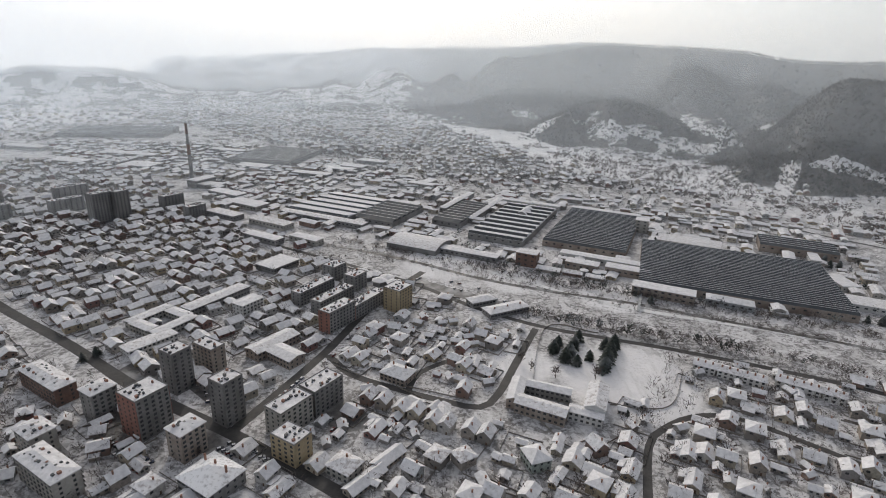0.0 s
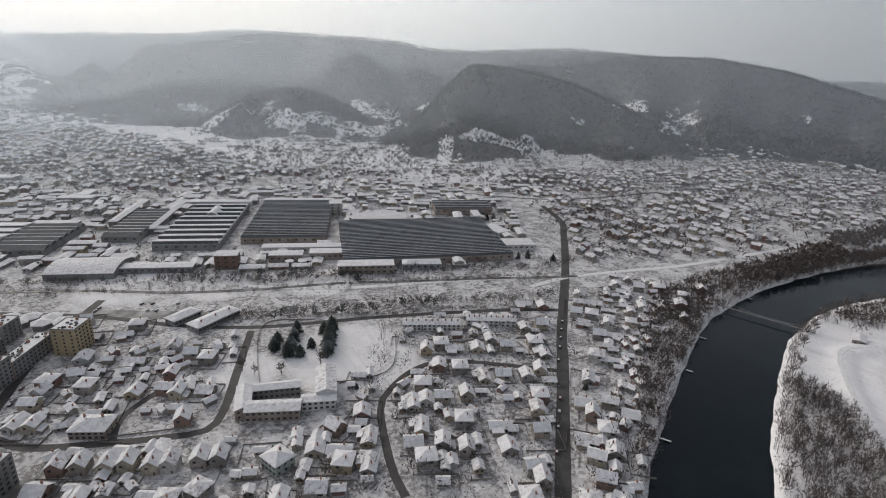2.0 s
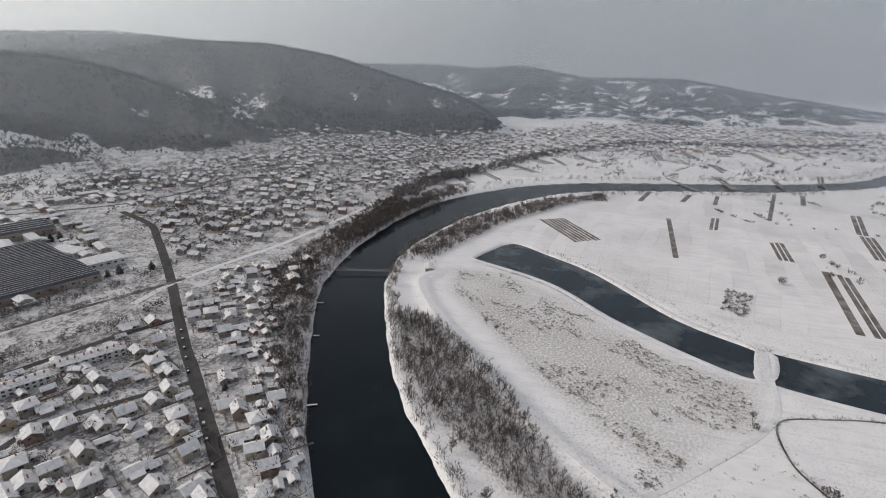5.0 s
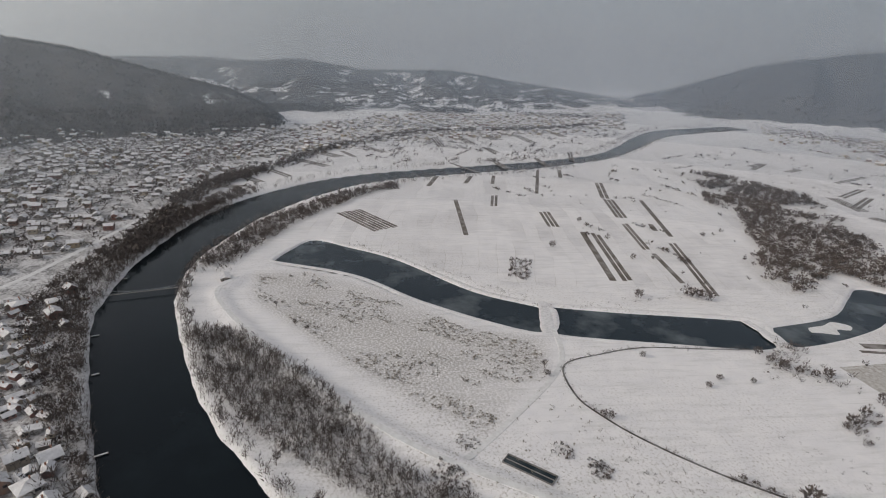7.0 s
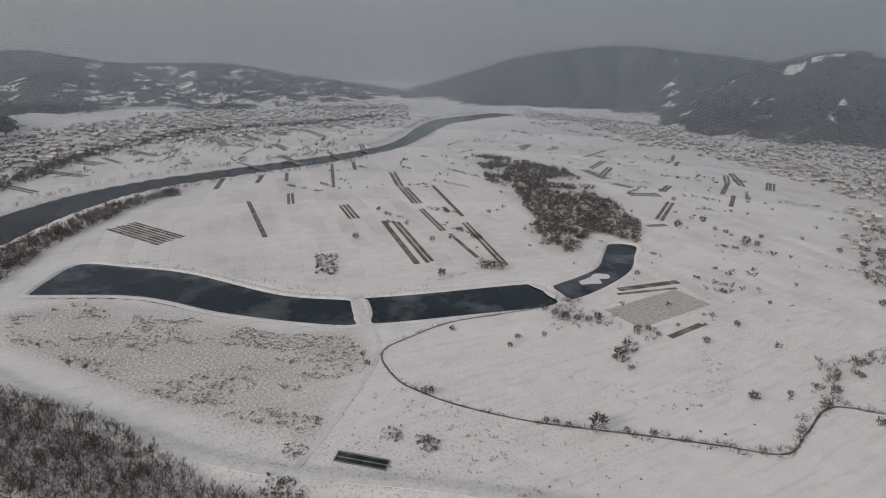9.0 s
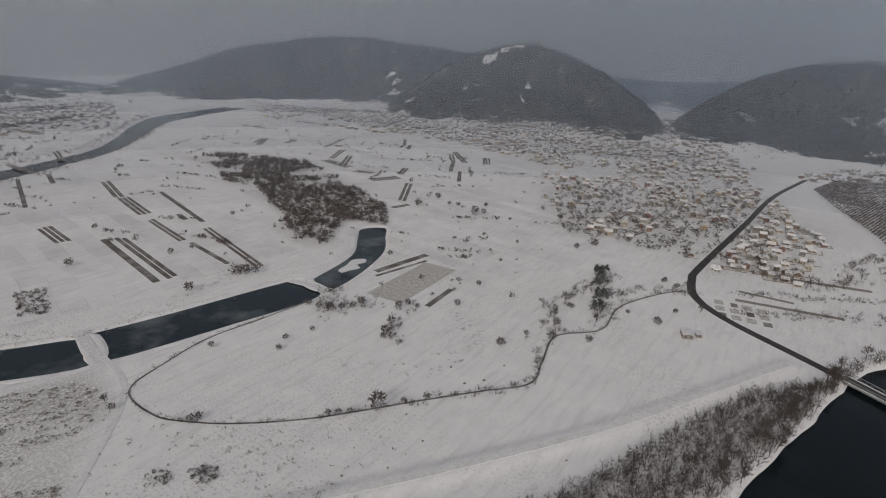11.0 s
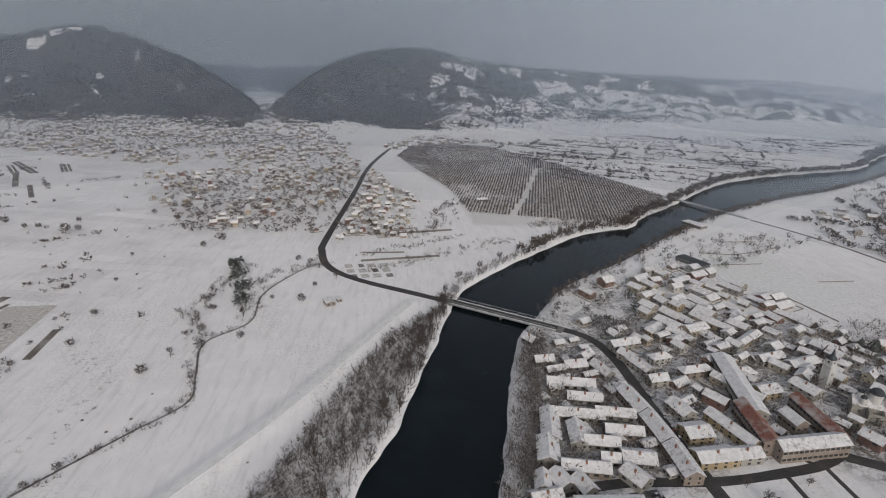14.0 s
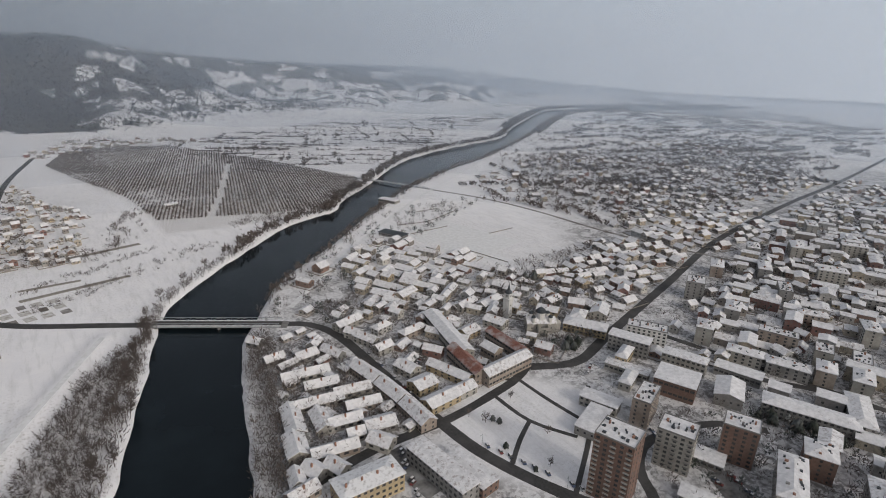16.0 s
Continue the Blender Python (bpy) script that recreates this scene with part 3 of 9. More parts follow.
def build_ground():
    n_az = 800
    radii = np.concatenate([np.linspace(3, 140, 12), 140 * (4900 / 140) ** (np.arange(1, 221) / 220)])
    a = np.linspace(0, math.tau, n_az, endpoint=False)
    rr, aa = np.meshgrid(radii, a, indexing="ij")
    x, y = rr * np.sin(aa), rr * np.cos(aa)
    z = land_height(x, y) - bed_depth(x, y)
    v = np.stack([x, y, z], -1).reshape(-1, 3)
    i = np.arange((len(radii) - 1) * n_az).reshape(-1, n_az)
    j = np.roll(i, -1, 1)
    quads = np.stack([i, i + n_az, j + n_az, j], -1).reshape(-1, 4)
    ob = array_mesh("ground", v, quads, GROUND)
    cover = np.zeros((x.size, 4), np.float32)
    land = land_height(x, y)
    # flanks counted as sunlit get thinner wood cover, painting light into the ground
    cover[:, 0] = (woods(x, y, land) * (1 - 0.10 * smooth(lit_flank(x, y, land) * 3.0))).ravel()
    cover[:, 1] = (smooth((14 - np.where(inside(STUBBLE, x, y), -1, 1) * line_distance(np.vstack([STUBBLE, STUBBLE[:1]]), x, y)) / 20) * np.clip(0.62 + 0.6 * fbm(x * 0.8 - y * 0.6, (x * 0.6 + y * 0.8) / 2.5, 38, 4, 51), 0.3, 0.9)).ravel()
    cover[:, 2] = (0.95 * smooth((60 - np.where(inside(TOWN, x, y), -1, 1) * line_distance(np.vstack([TOWN, TOWN[:1]]), x, y)) / 120)).ravel()
    for q, much in ((BELT_A, 0.55), (BELT_B, 0.55), (BEND_IN, 0.6), (BEND_OUT, 0.6), (BANK_OLD, 0.5), (COPSE, 0.4), (ORCH, 0.6)):
        cover[:, 1] = np.maximum(cover[:, 1], (much * smooth((8 - np.where(inside(q, x, y), -1, 1) * line_distance(np.vstack([q, q[:1]]), x, y)) / 12)).ravel())
    for q in VILLAGES:
        cover[:, 2] = np.maximum(cover[:, 2], (0.30 * smooth((50 - np.where(inside(q, x, y), -1, 1) * line_distance(np.vstack([q, q[:1]]), x, y)) / 100)).ravel())
    for cx, cy, cr in ((-215, -185, 55), (135, 330, 50), (60, 345, 24), (0, 545, 45), (70, 505, 30), (160, 470, 30), (-400, -520, 150), (-260, -620, 90), (-560, -760, 140)):
        cover[:, 2] *= (0.12 + 0.88 * smooth((np.hypot(x - cx, y - cy) - cr * 0.8) / (cr * 0.4))).ravel()
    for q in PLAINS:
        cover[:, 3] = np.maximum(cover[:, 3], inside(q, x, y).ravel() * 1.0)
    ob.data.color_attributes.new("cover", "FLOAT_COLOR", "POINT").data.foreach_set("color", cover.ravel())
    ob.data.polygons.foreach_set("use_smooth", np.ones(len(quads), bool))
    bm = bmesh.new()
    bm.faces.new([bm.verts.new(p) for p in v[:n_az][::-1].tolist()])
    cap = part("ground", bm, GROUND, ob)
    yard = np.tile(np.array((0, 0, 0.95, 1), np.float32), n_az)
    cap.data.color_attributes.new("cover", "FLOAT_COLOR", "POINT").data.foreach_set("color", yard)
    return tagged(ob, "snow-covered valley floor rising into wooded hills", "ground", kind="structure")


ground = build_ground()


def flat_sheet(name, poly, z, material, label, category):
    bm = bmesh.new()
    f = bm.faces.new([bm.verts.new((px, py, z)) for px, py in poly])
    bmesh.ops.triangulate(bm, faces=[f])
    if sum(g.normal.z for g in bm.faces) < 0:
        bmesh.ops.reverse_faces(bm, faces=bm.faces[:])
    return tagged(part(name, bm, material), label, category, kind="structure")


def widened(poly, by):
    q = np.asarray(poly, float)
    t = np.roll(q, -1, 0) - np.roll(q, 1, 0)
    t /= np.linalg.norm(t, axis=1)[:, None] + 1e-9
    n = np.stack([t[:, 1], -t[:, 0]], 1)
    if not inside(q, *(q.mean(0) * 0 + q[0] - n[0] * 0.5)):
        n = -n
    return q + n * by


def build_river():
    """Water between the banks, run a little under them."""
    n = 400
    def even(line):
        s = np.concatenate([[0], np.cumsum(np.hypot(*np.diff(line, axis=0).T))])
        return np.stack([np.interp(np.linspace(0, s[-1], n), s, line[:, k]) for k in (0, 1)], 1)
    a, b = even(TOWN_BANK), even(FIELD_BANK)
    out = (a - b) / np.linalg.norm(a - b, axis=1)[:, None]
    v = np.vstack([np.c_[a + out * 12, np.full(n, -2.6)], np.c_[b - out * 12, np.full(n, -2.6)]])
    i = np.arange(n - 1)
    q = np.stack([i, i + n, i + n + 1, i + 1], 1)
    ob = array_mesh("river", v, q, RIVER)
    if ob.data.polygons[0].normal.z < 0:
        ob.data.flip_normals()
    return tagged(ob, "dark still river between snowy banks", "river", kind="structure")


build_river()
def pond_bank(poly):
    """The low snowed lip round a pond."""
    q = curve((*poly, poly[0]), 5)[:-1]
    rings = [np.c_[widened(q, o), np.full(len(q), h)] for o, h in ((-2.0, -2.4), (0.0, -1.5), (1.4, -0.6), (2.8, 0.08), (6.5, 0.10), (8.0, -0.3))]
    v, n = np.vstack(rings), len(q)
    i = np.arange(n)
    f = np.vstack([np.stack([k * n + i, k * n + (i + 1) % n, (k + 1) * n + (i + 1) % n, (k + 1) * n + i], 1) for k in range(len(rings) - 1)])
    ob = array_mesh("bank", v, f, GROUND)
    if sum(p.normal.z for p in ob.data.polygons) < 0:
        ob.data.flip_normals()
    ob.data.polygons.foreach_set("use_smooth", np.ones(len(f), bool))
    return tagged(ob, "low snowy bank round the pond", "bank", kind="structure")


for poly in (POND_A, POND_B, POND_C):
    pond_bank(poly)
    flat_sheet("pond", widened(curve((*poly, poly[0]), 5)[:-1], 1.0), -1.4, POND, "long dark pond partly skinned with grey ice", "pond")

floe = flat_sheet("ice_floe", curve(((376, -364), (384, -367), (388, -384), (394, -398), (386, -409), (378, -402), (380, -391), (371, -386), (374, -374), (376, -364)), 3)[:-1], -1.385, TRACK, "ragged patch of snow lying on the pond ice", "ice")

# ---- roads ----
ROADS = []


def road(name, points, width, material=ASPHALT, label="dark wet asphalt street between snowy verges", z=0.10, step=8.0):
    line = curve(points, step)
    z += 0.006 * len(ROADS)
    ROADS.append((line, width))
    t = np.gradient(line, axis=0)
    t /= np.linalg.norm(t, axis=1)[:, None]
    n = np.stack([-t[:, 1], t[:, 0]], 1)
    h = land_height(line[:, 0], line[:, 1]) + z
    k = len(line)
    jag = 1 + 0.10 * fbm(line[:, 0], line[:, 1], 14, 2, 9)
    w = (width / 2 * jag)[:, None]
    v = np.vstack([np.c_[line + n * w, h], np.c_[line - n * w, h], np.c_[line + n * (w + 0.3), h - 0.5], np.c_[line - n * (w + 0.3), h - 0.5]])
    i = np.arange(k - 1)
    f = np.vstack([np.stack(q, 1) for q in ((i, i + 1, i + 1 + k, i + k), (i + 2 * k, i + 1 + 2 * k, i + 1, i), (i + k, i + 1 + k, i + 1 + 3 * k, i + 3 * k))])
    ob = array_mesh(name, v, f, material)
    if sum(p.normal.z for p in ob.data.polygons) < 0:
        ob.data.flip_normals()
    return tagged(ob, label, "road", kind="structure")


DITCH = ((-150, 600), (-80, 572), (-23, 544), (38, 508), (106, 481), (178, 460), (247, 430), (318, 401), (376, 375), (400, 366))
FRONT = ((-120, 612), (-30, 566), (41, 534), (90, 509), (140, 491), (184, 478), (238, 459), (308, 434), (358, 412), (420, 400))
ALLOT = ((60, 436), (93, 426), (150, 396), (213, 370), (280, 346), (330, 325))
AVENUE = ((138, 112), (165, 141), (262, 243), (300, 284), (402, 386), (484, 474), (527, 525), (560, 600))
road("road", AVENUE, 8.5, label="long straight dark asphalt avenue with slushy edges")
road("road", ((-560, 560), (-408, 435), (-273, 351), (-195, 300), (-120, 260), (-81, 237), (-48, 217), (-20, 199), (20, 170)), 8.5)
road("road", ((-120, 259), (-105, 298), (-84, 356), (-62, 433), (-39, 483), (-20, 520)), 7.0)
road("road", ((-82, 350), (-60, 325), (-25, 309), (5, 298), (27, 293), (40, 308), (58, 352), (79, 403)), 5.5)
road("road", ((-20, 308), (-14, 330), (10, 350), (14, 352)), 4.5)
road("road", ((104, 190), (108, 215), (124, 261), (138, 277), (163, 291), (190, 291), (222, 268), (255, 240)), 4.6, label="curved narrow asphalt lane between garden fences")
road("road", ((-190, 585), (-40, 497), (30, 440), (81, 409), (130, 392), (180, 377), (240, 355), (292, 333), (330, 312)), 5.5)
road("road", ((441, 790), (520, 690), (624, 614), (800, 585), (1000, 560), (1213, 522)), 5.0)
road("road", ((338, 368), (388, 368), (460, 352), (528, 334), (660, 316), (806, 297)), 6.0, TRACK, "snowy levee track beside the river trees")
road("road", ((20, -1300), (56, -1078), (70, -850), (85, -625), (84, -580), (72, -535), (40, -500), (-19, -464), (-57, -441)), 8.0, label="dark asphalt country road leading off the bridge")
road("road", ((-126, -398), (-151, -382), (-163, -350), (-165, -287), (-167, -225), (-172, -180), (-190, -130), (-215, -90)), 8.0)
road("road", ((-75, -214), (-120, -221), (-173, -220), (-215, -225), (-240, -230), (-262, -240)), 6.5)
road("road", ((-258, -236), (-280, -225), (-300, -222), (-349, -236), (-483, -271), (-696, -325), (-1000, -365), (-1281, -392), (-1900, -470)), 8.5)
road("road", ((-196, -84), (-220, -106), (-236, -128), (-262, -138), (-302, -128), (-316, -118), (-330, -102)), 6.0)
road("road", ((-380, -235), (-400, -150), (-420, -60), (-430, 40)), 6.0)
road("road", ((-380, -160), (-388, -130), (-406, -104), (-420, -64), (-432, -30), (-460, 40)), 6.0)
road("railway_track", ((-300, -1040), (-337, -979), (-450, -857)), 4.5, SOIL, "single railway track on a low bank")
road("railway_track", ((-505, -743), (-551, -639), (-572, -542), (-585, -395), (-640, -200), (-700, 0)), 4.5, SOIL, "single railway track on a low bank")
road("railway_track", ((-900, 1010), (-425, 905), (-140, 860), (20, 838), (240, 810), (441, 778), (560, 700)), 5.0, SOIL, "railway tracks half buried in snow")
road("road", ((-36, 583), (60, 520), (160, 455), (270, 418), (345, 390)), 6.0, TRACK, "broad snowy strip along the ditch")
road("levee_track", LEVEE, 4.0, TRACK, "snowy track on top of the levee")
road("field_track", ((390, -141), (352, -136), (320, -120), (270, -75), (240, -45)), 4.0, TRACK, "trodden snow track across the field")
road("field_track", ((-150, -420), (-215, -482), (-320, -575), (-470, -695), (-650, -818), (-900, -985)), 5.0, TRACK, "snowy path along the river bank")
for pts in (((-240, -228), (-240, -200), (-242, -173)), ((-213, -226), (-214, -191), (-227, -164)), ((-214, -191), (-196, -181), (-179, -169)), ((-275, -196), (-240, -165), (-189, -133)), ((-228, -240), (-240, -228), (-250, -250))):
    road("path", pts, 2.6, label="paved park path cleared of snow")


def far_from_roads(x, y, gap):
    return all(line_distance(line, x, y) > w / 2 + gap for line, w in ROADS if abs(line - (x, y)).sum(1).min() < 160)


MEADOW_DITCH = ((348, -290), (352, -246), (356, -203), (348, -165), (334, -132), (297, -128), (273, -138), (250, -154), (222, -181), (201, -208), (179, -238), (153, -272), (131, -301), (137, -333), (145, -376), (120, -410), (122, -465), (100, -520), (78, -548))
MUD = surface("ditch_mud", (0.05, 0.048, 0.045), (0.11, 0.10, 0.09), 0.5, 0.6, second=(0.35, 0.35, 0.35))
road("ditch", DITCH, 5.0, MUD, "dark muddy ditch with snowy edges", 0.06)
road("ditch", MEADOW_DITCH, 1.1, MUD, "narrow dark ditch winding through the snowy meadow", 0.03, 5.0)


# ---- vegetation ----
# tones for random stands, also used to paint lit and unlit flanks
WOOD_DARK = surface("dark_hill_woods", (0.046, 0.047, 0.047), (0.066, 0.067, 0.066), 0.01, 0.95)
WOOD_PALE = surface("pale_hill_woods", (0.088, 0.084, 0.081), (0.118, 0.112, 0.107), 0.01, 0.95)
rng = np.random.default_rng(7)


def scatter(name, template, spots, material, label, category, lean=0.06, parent=None):
    """Joins turned, scaled copies of a triangle template; spots: x, y, z, height, width."""
    tv, tf = template
    s = np.asarray(spots, float)
    n = len(s)
    a = rng.uniform(0, math.tau, n)
    c, d = np.cos(a)[:, None], np.sin(a)[:, None]
    vx, vy, vz = tv[:, 0][None] * s[:, 4:5], tv[:, 1][None] * s[:, 4:5], tv[:, 2][None] * s[:, 3:4]
    lx, ly = rng.normal(0, lean, (n, 1)), rng.normal(0, lean, (n, 1))
    x = vx * c - vy * d + lx * vz + s[:, 0:1]
    y = vx * d + vy * c + ly * vz + s[:, 1:2]
    z = vz + s[:, 2:3]
    v = np.stack([x, y, z], -1).reshape(-1, 3)
    f = (tf[None] + (np.arange(n) * len(tv))[:, None, None]).reshape(-1, 3)
    ob = array_mesh(name, v, f, material)
    if parent:
        ob.parent = parent
        return ob
    return tagged(ob, label, category, kind="stuff")


def tuft(count, seed, size=0.11, low=0.25, stem=True, thin=False):
    """A winter crown in triangles: height 1, half width about 0.4."""
    r = np.random.default_rng(seed)
    v, f = [], []
    if stem:
        v += [(-0.02, 0, 0), (0.02, 0, 0), (0, 0.01, 0.6)]
        f.append((0, 1, 2))
    for _ in range(count):
        u = r.normal(0, 1, 3)
        u /= np.linalg.norm(u)
        rad = r.uniform(0.35, 1.0)
        p = np.array([u[0] * 0.40 * rad, u[1] * 0.40 * rad, low + (1 - low) * (0.5 + 0.5 * u[2] * rad)])
        k = len(v)
        out = np.array([u[0], u[1], 0.9]) * r.uniform(0.5, 1.4)
        side = r.normal(0, 1, 3) * (0.17 if thin else 0.5)
        out = out * (1.35 if thin else 1.0)
        v += [tuple(p - side * size), tuple(p + side * size), tuple(p + out * size * 1.5)]
        f.append((k, k + 1, k + 2))
    return np.array(v), np.array(f)


def twig_tree(seed, limbs=16, twigs=5, stem=0.035):
    """A bare tree: tapered trunk, rising limbs and thin forked twigs; height 1."""
    r = np.random.default_rng(seed)
    v, f = [], []

    def stick(a, b, ra, rb):
        a, b = np.array(a), np.array(b)
        ax = (b - a) / (np.linalg.norm(b - a) + 1e-9)
        s = np.cross(ax, (0.3, 0.9, 0.2))
        s /= np.linalg.norm(s)
        q = np.cross(ax, s)
        k = len(v)
        for c, rad in ((a, ra), (b, rb)):
            for j in range(3):
                v.append(tuple(c + rad * (s * math.cos(j * 2.094) + q * math.sin(j * 2.094))))
        for j in range(3):
            m = (j + 1) % 3
            f.extend(((k + j, k + m, k + 3 + m), (k + j, k + 3 + m, k + 3 + j)))
    stick((0, 0, -0.03), (0.01, 0.0, 0.5), stem, stem * 0.6)
    stick((0.01, 0, 0.5), (0.0, 0.015, 0.9), stem * 0.6, stem * 0.15)
    for k in range(limbs):
        h, a = r.uniform(0.18, 0.75), r.uniform(0, math.tau)
        reach = r.uniform(0.20, 0.40) * (1.15 - 0.6 * h)
        e = np.array((math.cos(a) * reach, math.sin(a) * reach, h + r.uniform(0.12, 0.30)))
        stick((0, 0, h), e, stem * 0.36, stem * 0.14)
        for _ in range(twigs):
            s = r.uniform(0.35, 1.0)
            p = np.array((0, 0, h)) * (1 - s) + e * s
            g = p + np.array((math.cos(a), math.sin(a), 0.8)) * 0.08 + r.normal(0, 0.075, 3) + (0, 0, 0.05)
            n = r.normal(0, 1, 3) * 0.010
            i = len(v)
            v.extend((tuple(p - n), tuple(p + n), tuple(g)))
            f.append((i, i + 1, i + 2))
            for _ in range(2):
                g2 = p + (g - p) * r.uniform(0.3, 0.9)
                n = r.normal(0, 1, 3) * 0.008
                i = len(v)
                v.extend((tuple(g2 - n), tuple(g2 + n), tuple(g2 + r.normal(0, 0.05, 3) + (0, 0, 0.05))))
                f.append((i, i + 1, i + 2))
    return np.array(v), np.array(f)


def in_poly(poly, n, seed):
    """n random places in a polygon."""
    r = np.random.default_rng(seed)
    q = np.asarray(poly, float)
    out = np.zeros((0, 2))
    while len(out) < n:
        p = r.uniform(q.min(0), q.max(0), (n * 3, 2))
        out = np.vstack([out, p[inside(q, p[:, 0], p[:, 1])]])
    return out[:n]


def spots(xy, lo, hi, wide=1.0, seed=0, sink=0.2):
    r = np.random.default_rng(seed + 50)
    h = r.uniform(lo, hi, len(xy))
    z = land_height(xy[:, 0], xy[:, 1]) - sink
    return np.c_[xy, z, h, h * wide * r.uniform(0.8, 1.25, len(xy))]


def build_far_woods():
    r = np.random.default_rng(3)
    n = 180000
    az, d = r.uniform(0, 360, n), np.sqrt(r.uniform(1000 ** 2, 4500 ** 2, n))
    keep = np.where(d < 3000, 0.62, 0.35)
    sel = ((az < 262) | (az > 312)) & (r.uniform(0, 1, n) < keep)
    az, d = az[sel], d[sel]
    x, y = d * np.sin(np.radians(az)), d * np.cos(np.radians(az))
    z = land_height(x, y)
    w = woods(x, y, z)
    # slopes turned away from the valley are never seen
    z2 = land_height(x * (1 + 90 / d), y * (1 + 90 / d))
    w = np.maximum(w * 1.1, 0.55 * smooth((z - 0.6) / 2.5) * (fbm(x, y, 60, 3, 66) > -0.05))
    sel = (r.uniform(0, 1, len(x)) < w) & ((z2 - z > -14) | (z > 180))
    x, y, z = x[sel], y[sel], z[sel]
    h = r.uniform(9, 15, len(x)) * np.where(z < 12, 0.5, 0.9)
    s = np.c_[x, y, z - 0.5, h, h * r.uniform(0.85, 1.3, len(x))]
    # tone patches by noise; light is painted in by giving sunward flanks paler wood
    stand_and_light = 0.35 * np.clip(lit_flank(x, y, z), -0.5, 0.5) + 0.8 * fbm(x, y, 240, 4, 61) + r.normal(0, 0.06, len(x))
    for k, (sel, mat_) in enumerate((((stand_and_light < -0.16), WOOD_DARK), ((stand_and_light >= -0.16) & (stand_and_light < 0.2), WOOD_FAR), ((stand_and_light >= 0.2), WOOD_PALE))):
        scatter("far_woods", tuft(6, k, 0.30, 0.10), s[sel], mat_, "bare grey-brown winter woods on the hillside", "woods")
    # the nearer slopes carry their trees close together
    az, d = r.uniform(0, 360, 190000), np.sqrt(r.uniform(1050 ** 2, 2250 ** 2, 190000))
    x, y = d * np.sin(np.radians(az)), d * np.cos(np.radians(az))
    z = land_height(x, y)
    near = ((az < 262) | (az > 312)) & (z > 6)
    x, y, z = x[near], y[near], z[near]
    w = woods(x, y, z)
    sel = r.uniform(0, 1, len(x)) < w * 0.9
    x, y, z = x[sel], y[sel], z[sel]
    h = r.uniform(7, 12, len(x))
    s = np.c_[x, y, z - 0.5, h, h * r.uniform(0.8, 1.2, len(x))]
    # same noise patches, with sunlit flanks again painted in paler tree colour
    stand_and_light = 0.35 * np.clip(lit_flank(x, y, z), -0.5, 0.5) + 0.8 * fbm(x, y, 240, 4, 61) + r.normal(0, 0.06, len(x))
    for k, (sel, mat_) in enumerate((((stand_and_light < -0.1), WOOD_DARK), ((stand_and_light >= -0.1) & (stand_and_light < 0.15), WOOD_FAR), ((stand_and_light >= 0.15), WOOD_PALE))):
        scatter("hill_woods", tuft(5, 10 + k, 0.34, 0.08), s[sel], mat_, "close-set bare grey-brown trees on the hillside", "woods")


build_far_woods()
TW = [twig_tree(k) for k in range(4)]
BUSH = [tuft(28, 20 + k, 0.14, 0.0, False, True) for k in range(3)]
MIDTREE = [tuft(22, 30 + k, 0.11, 0.2, True, True) for k in range(3)]

# woodland belt between river and levee, in two stretches
for poly, n, sd in ((BELT_A, 780, 1), (BELT_B, 780, 2)):
    xy = in_poly(poly, n, sd)
    for k in range(3):
        scatter("riverside_wood", twig_tree(40 + k, 10, 3, 0.024), spots(xy[k::3], 5, 9.5, 0.8, sd + k), WOOD_TWIG, "thicket of bare young riverside trees above snow", "woods", 0.1)
    scatter("undergrowth", BUSH[0], spots(in_poly(poly, n, sd + 9), 1.5, 3.5, 1.3, sd), WOOD_TWIG, "bare brown undergrowth beneath riverside trees", "bushes")


def bank_trees(line, side, lo, hi, n, seed, hmin, hmax, a=0.0, b=1.0, name="bank_trees"):
    r = np.random.default_rng(seed)
    s = r.uniform(a, b, n) * (len(line) - 1)
    i = np.minimum(s.astype(int), len(line) - 2)
    p = line[i] + (line[i + 1] - line[i]) * (s - i)[:, None]
    t = line[i + 1] - line[i]
    nrm = np.stack([-t[:, 1], t[:, 0]], 1) / np.linalg.norm(t, axis=1)[:, None] * side
    xy = p + nrm * r.uniform(lo, hi, n)[:, None]
    sp = spots(xy, hmin, hmax, 0.8, seed)
    return scatter(name, tuft(15, 60 + seed, 0.20, 0.05, True) if seed >= 170 else tuft(20, 60 + seed, 0.135, 0.08, True, True) if seed >= 140 or 110 <= seed < 130 else twig_tree(60 + seed, 8, 3, 0.026), sp, WOOD_TWIG, "bare brown trees along the snowy river bank", "trees")


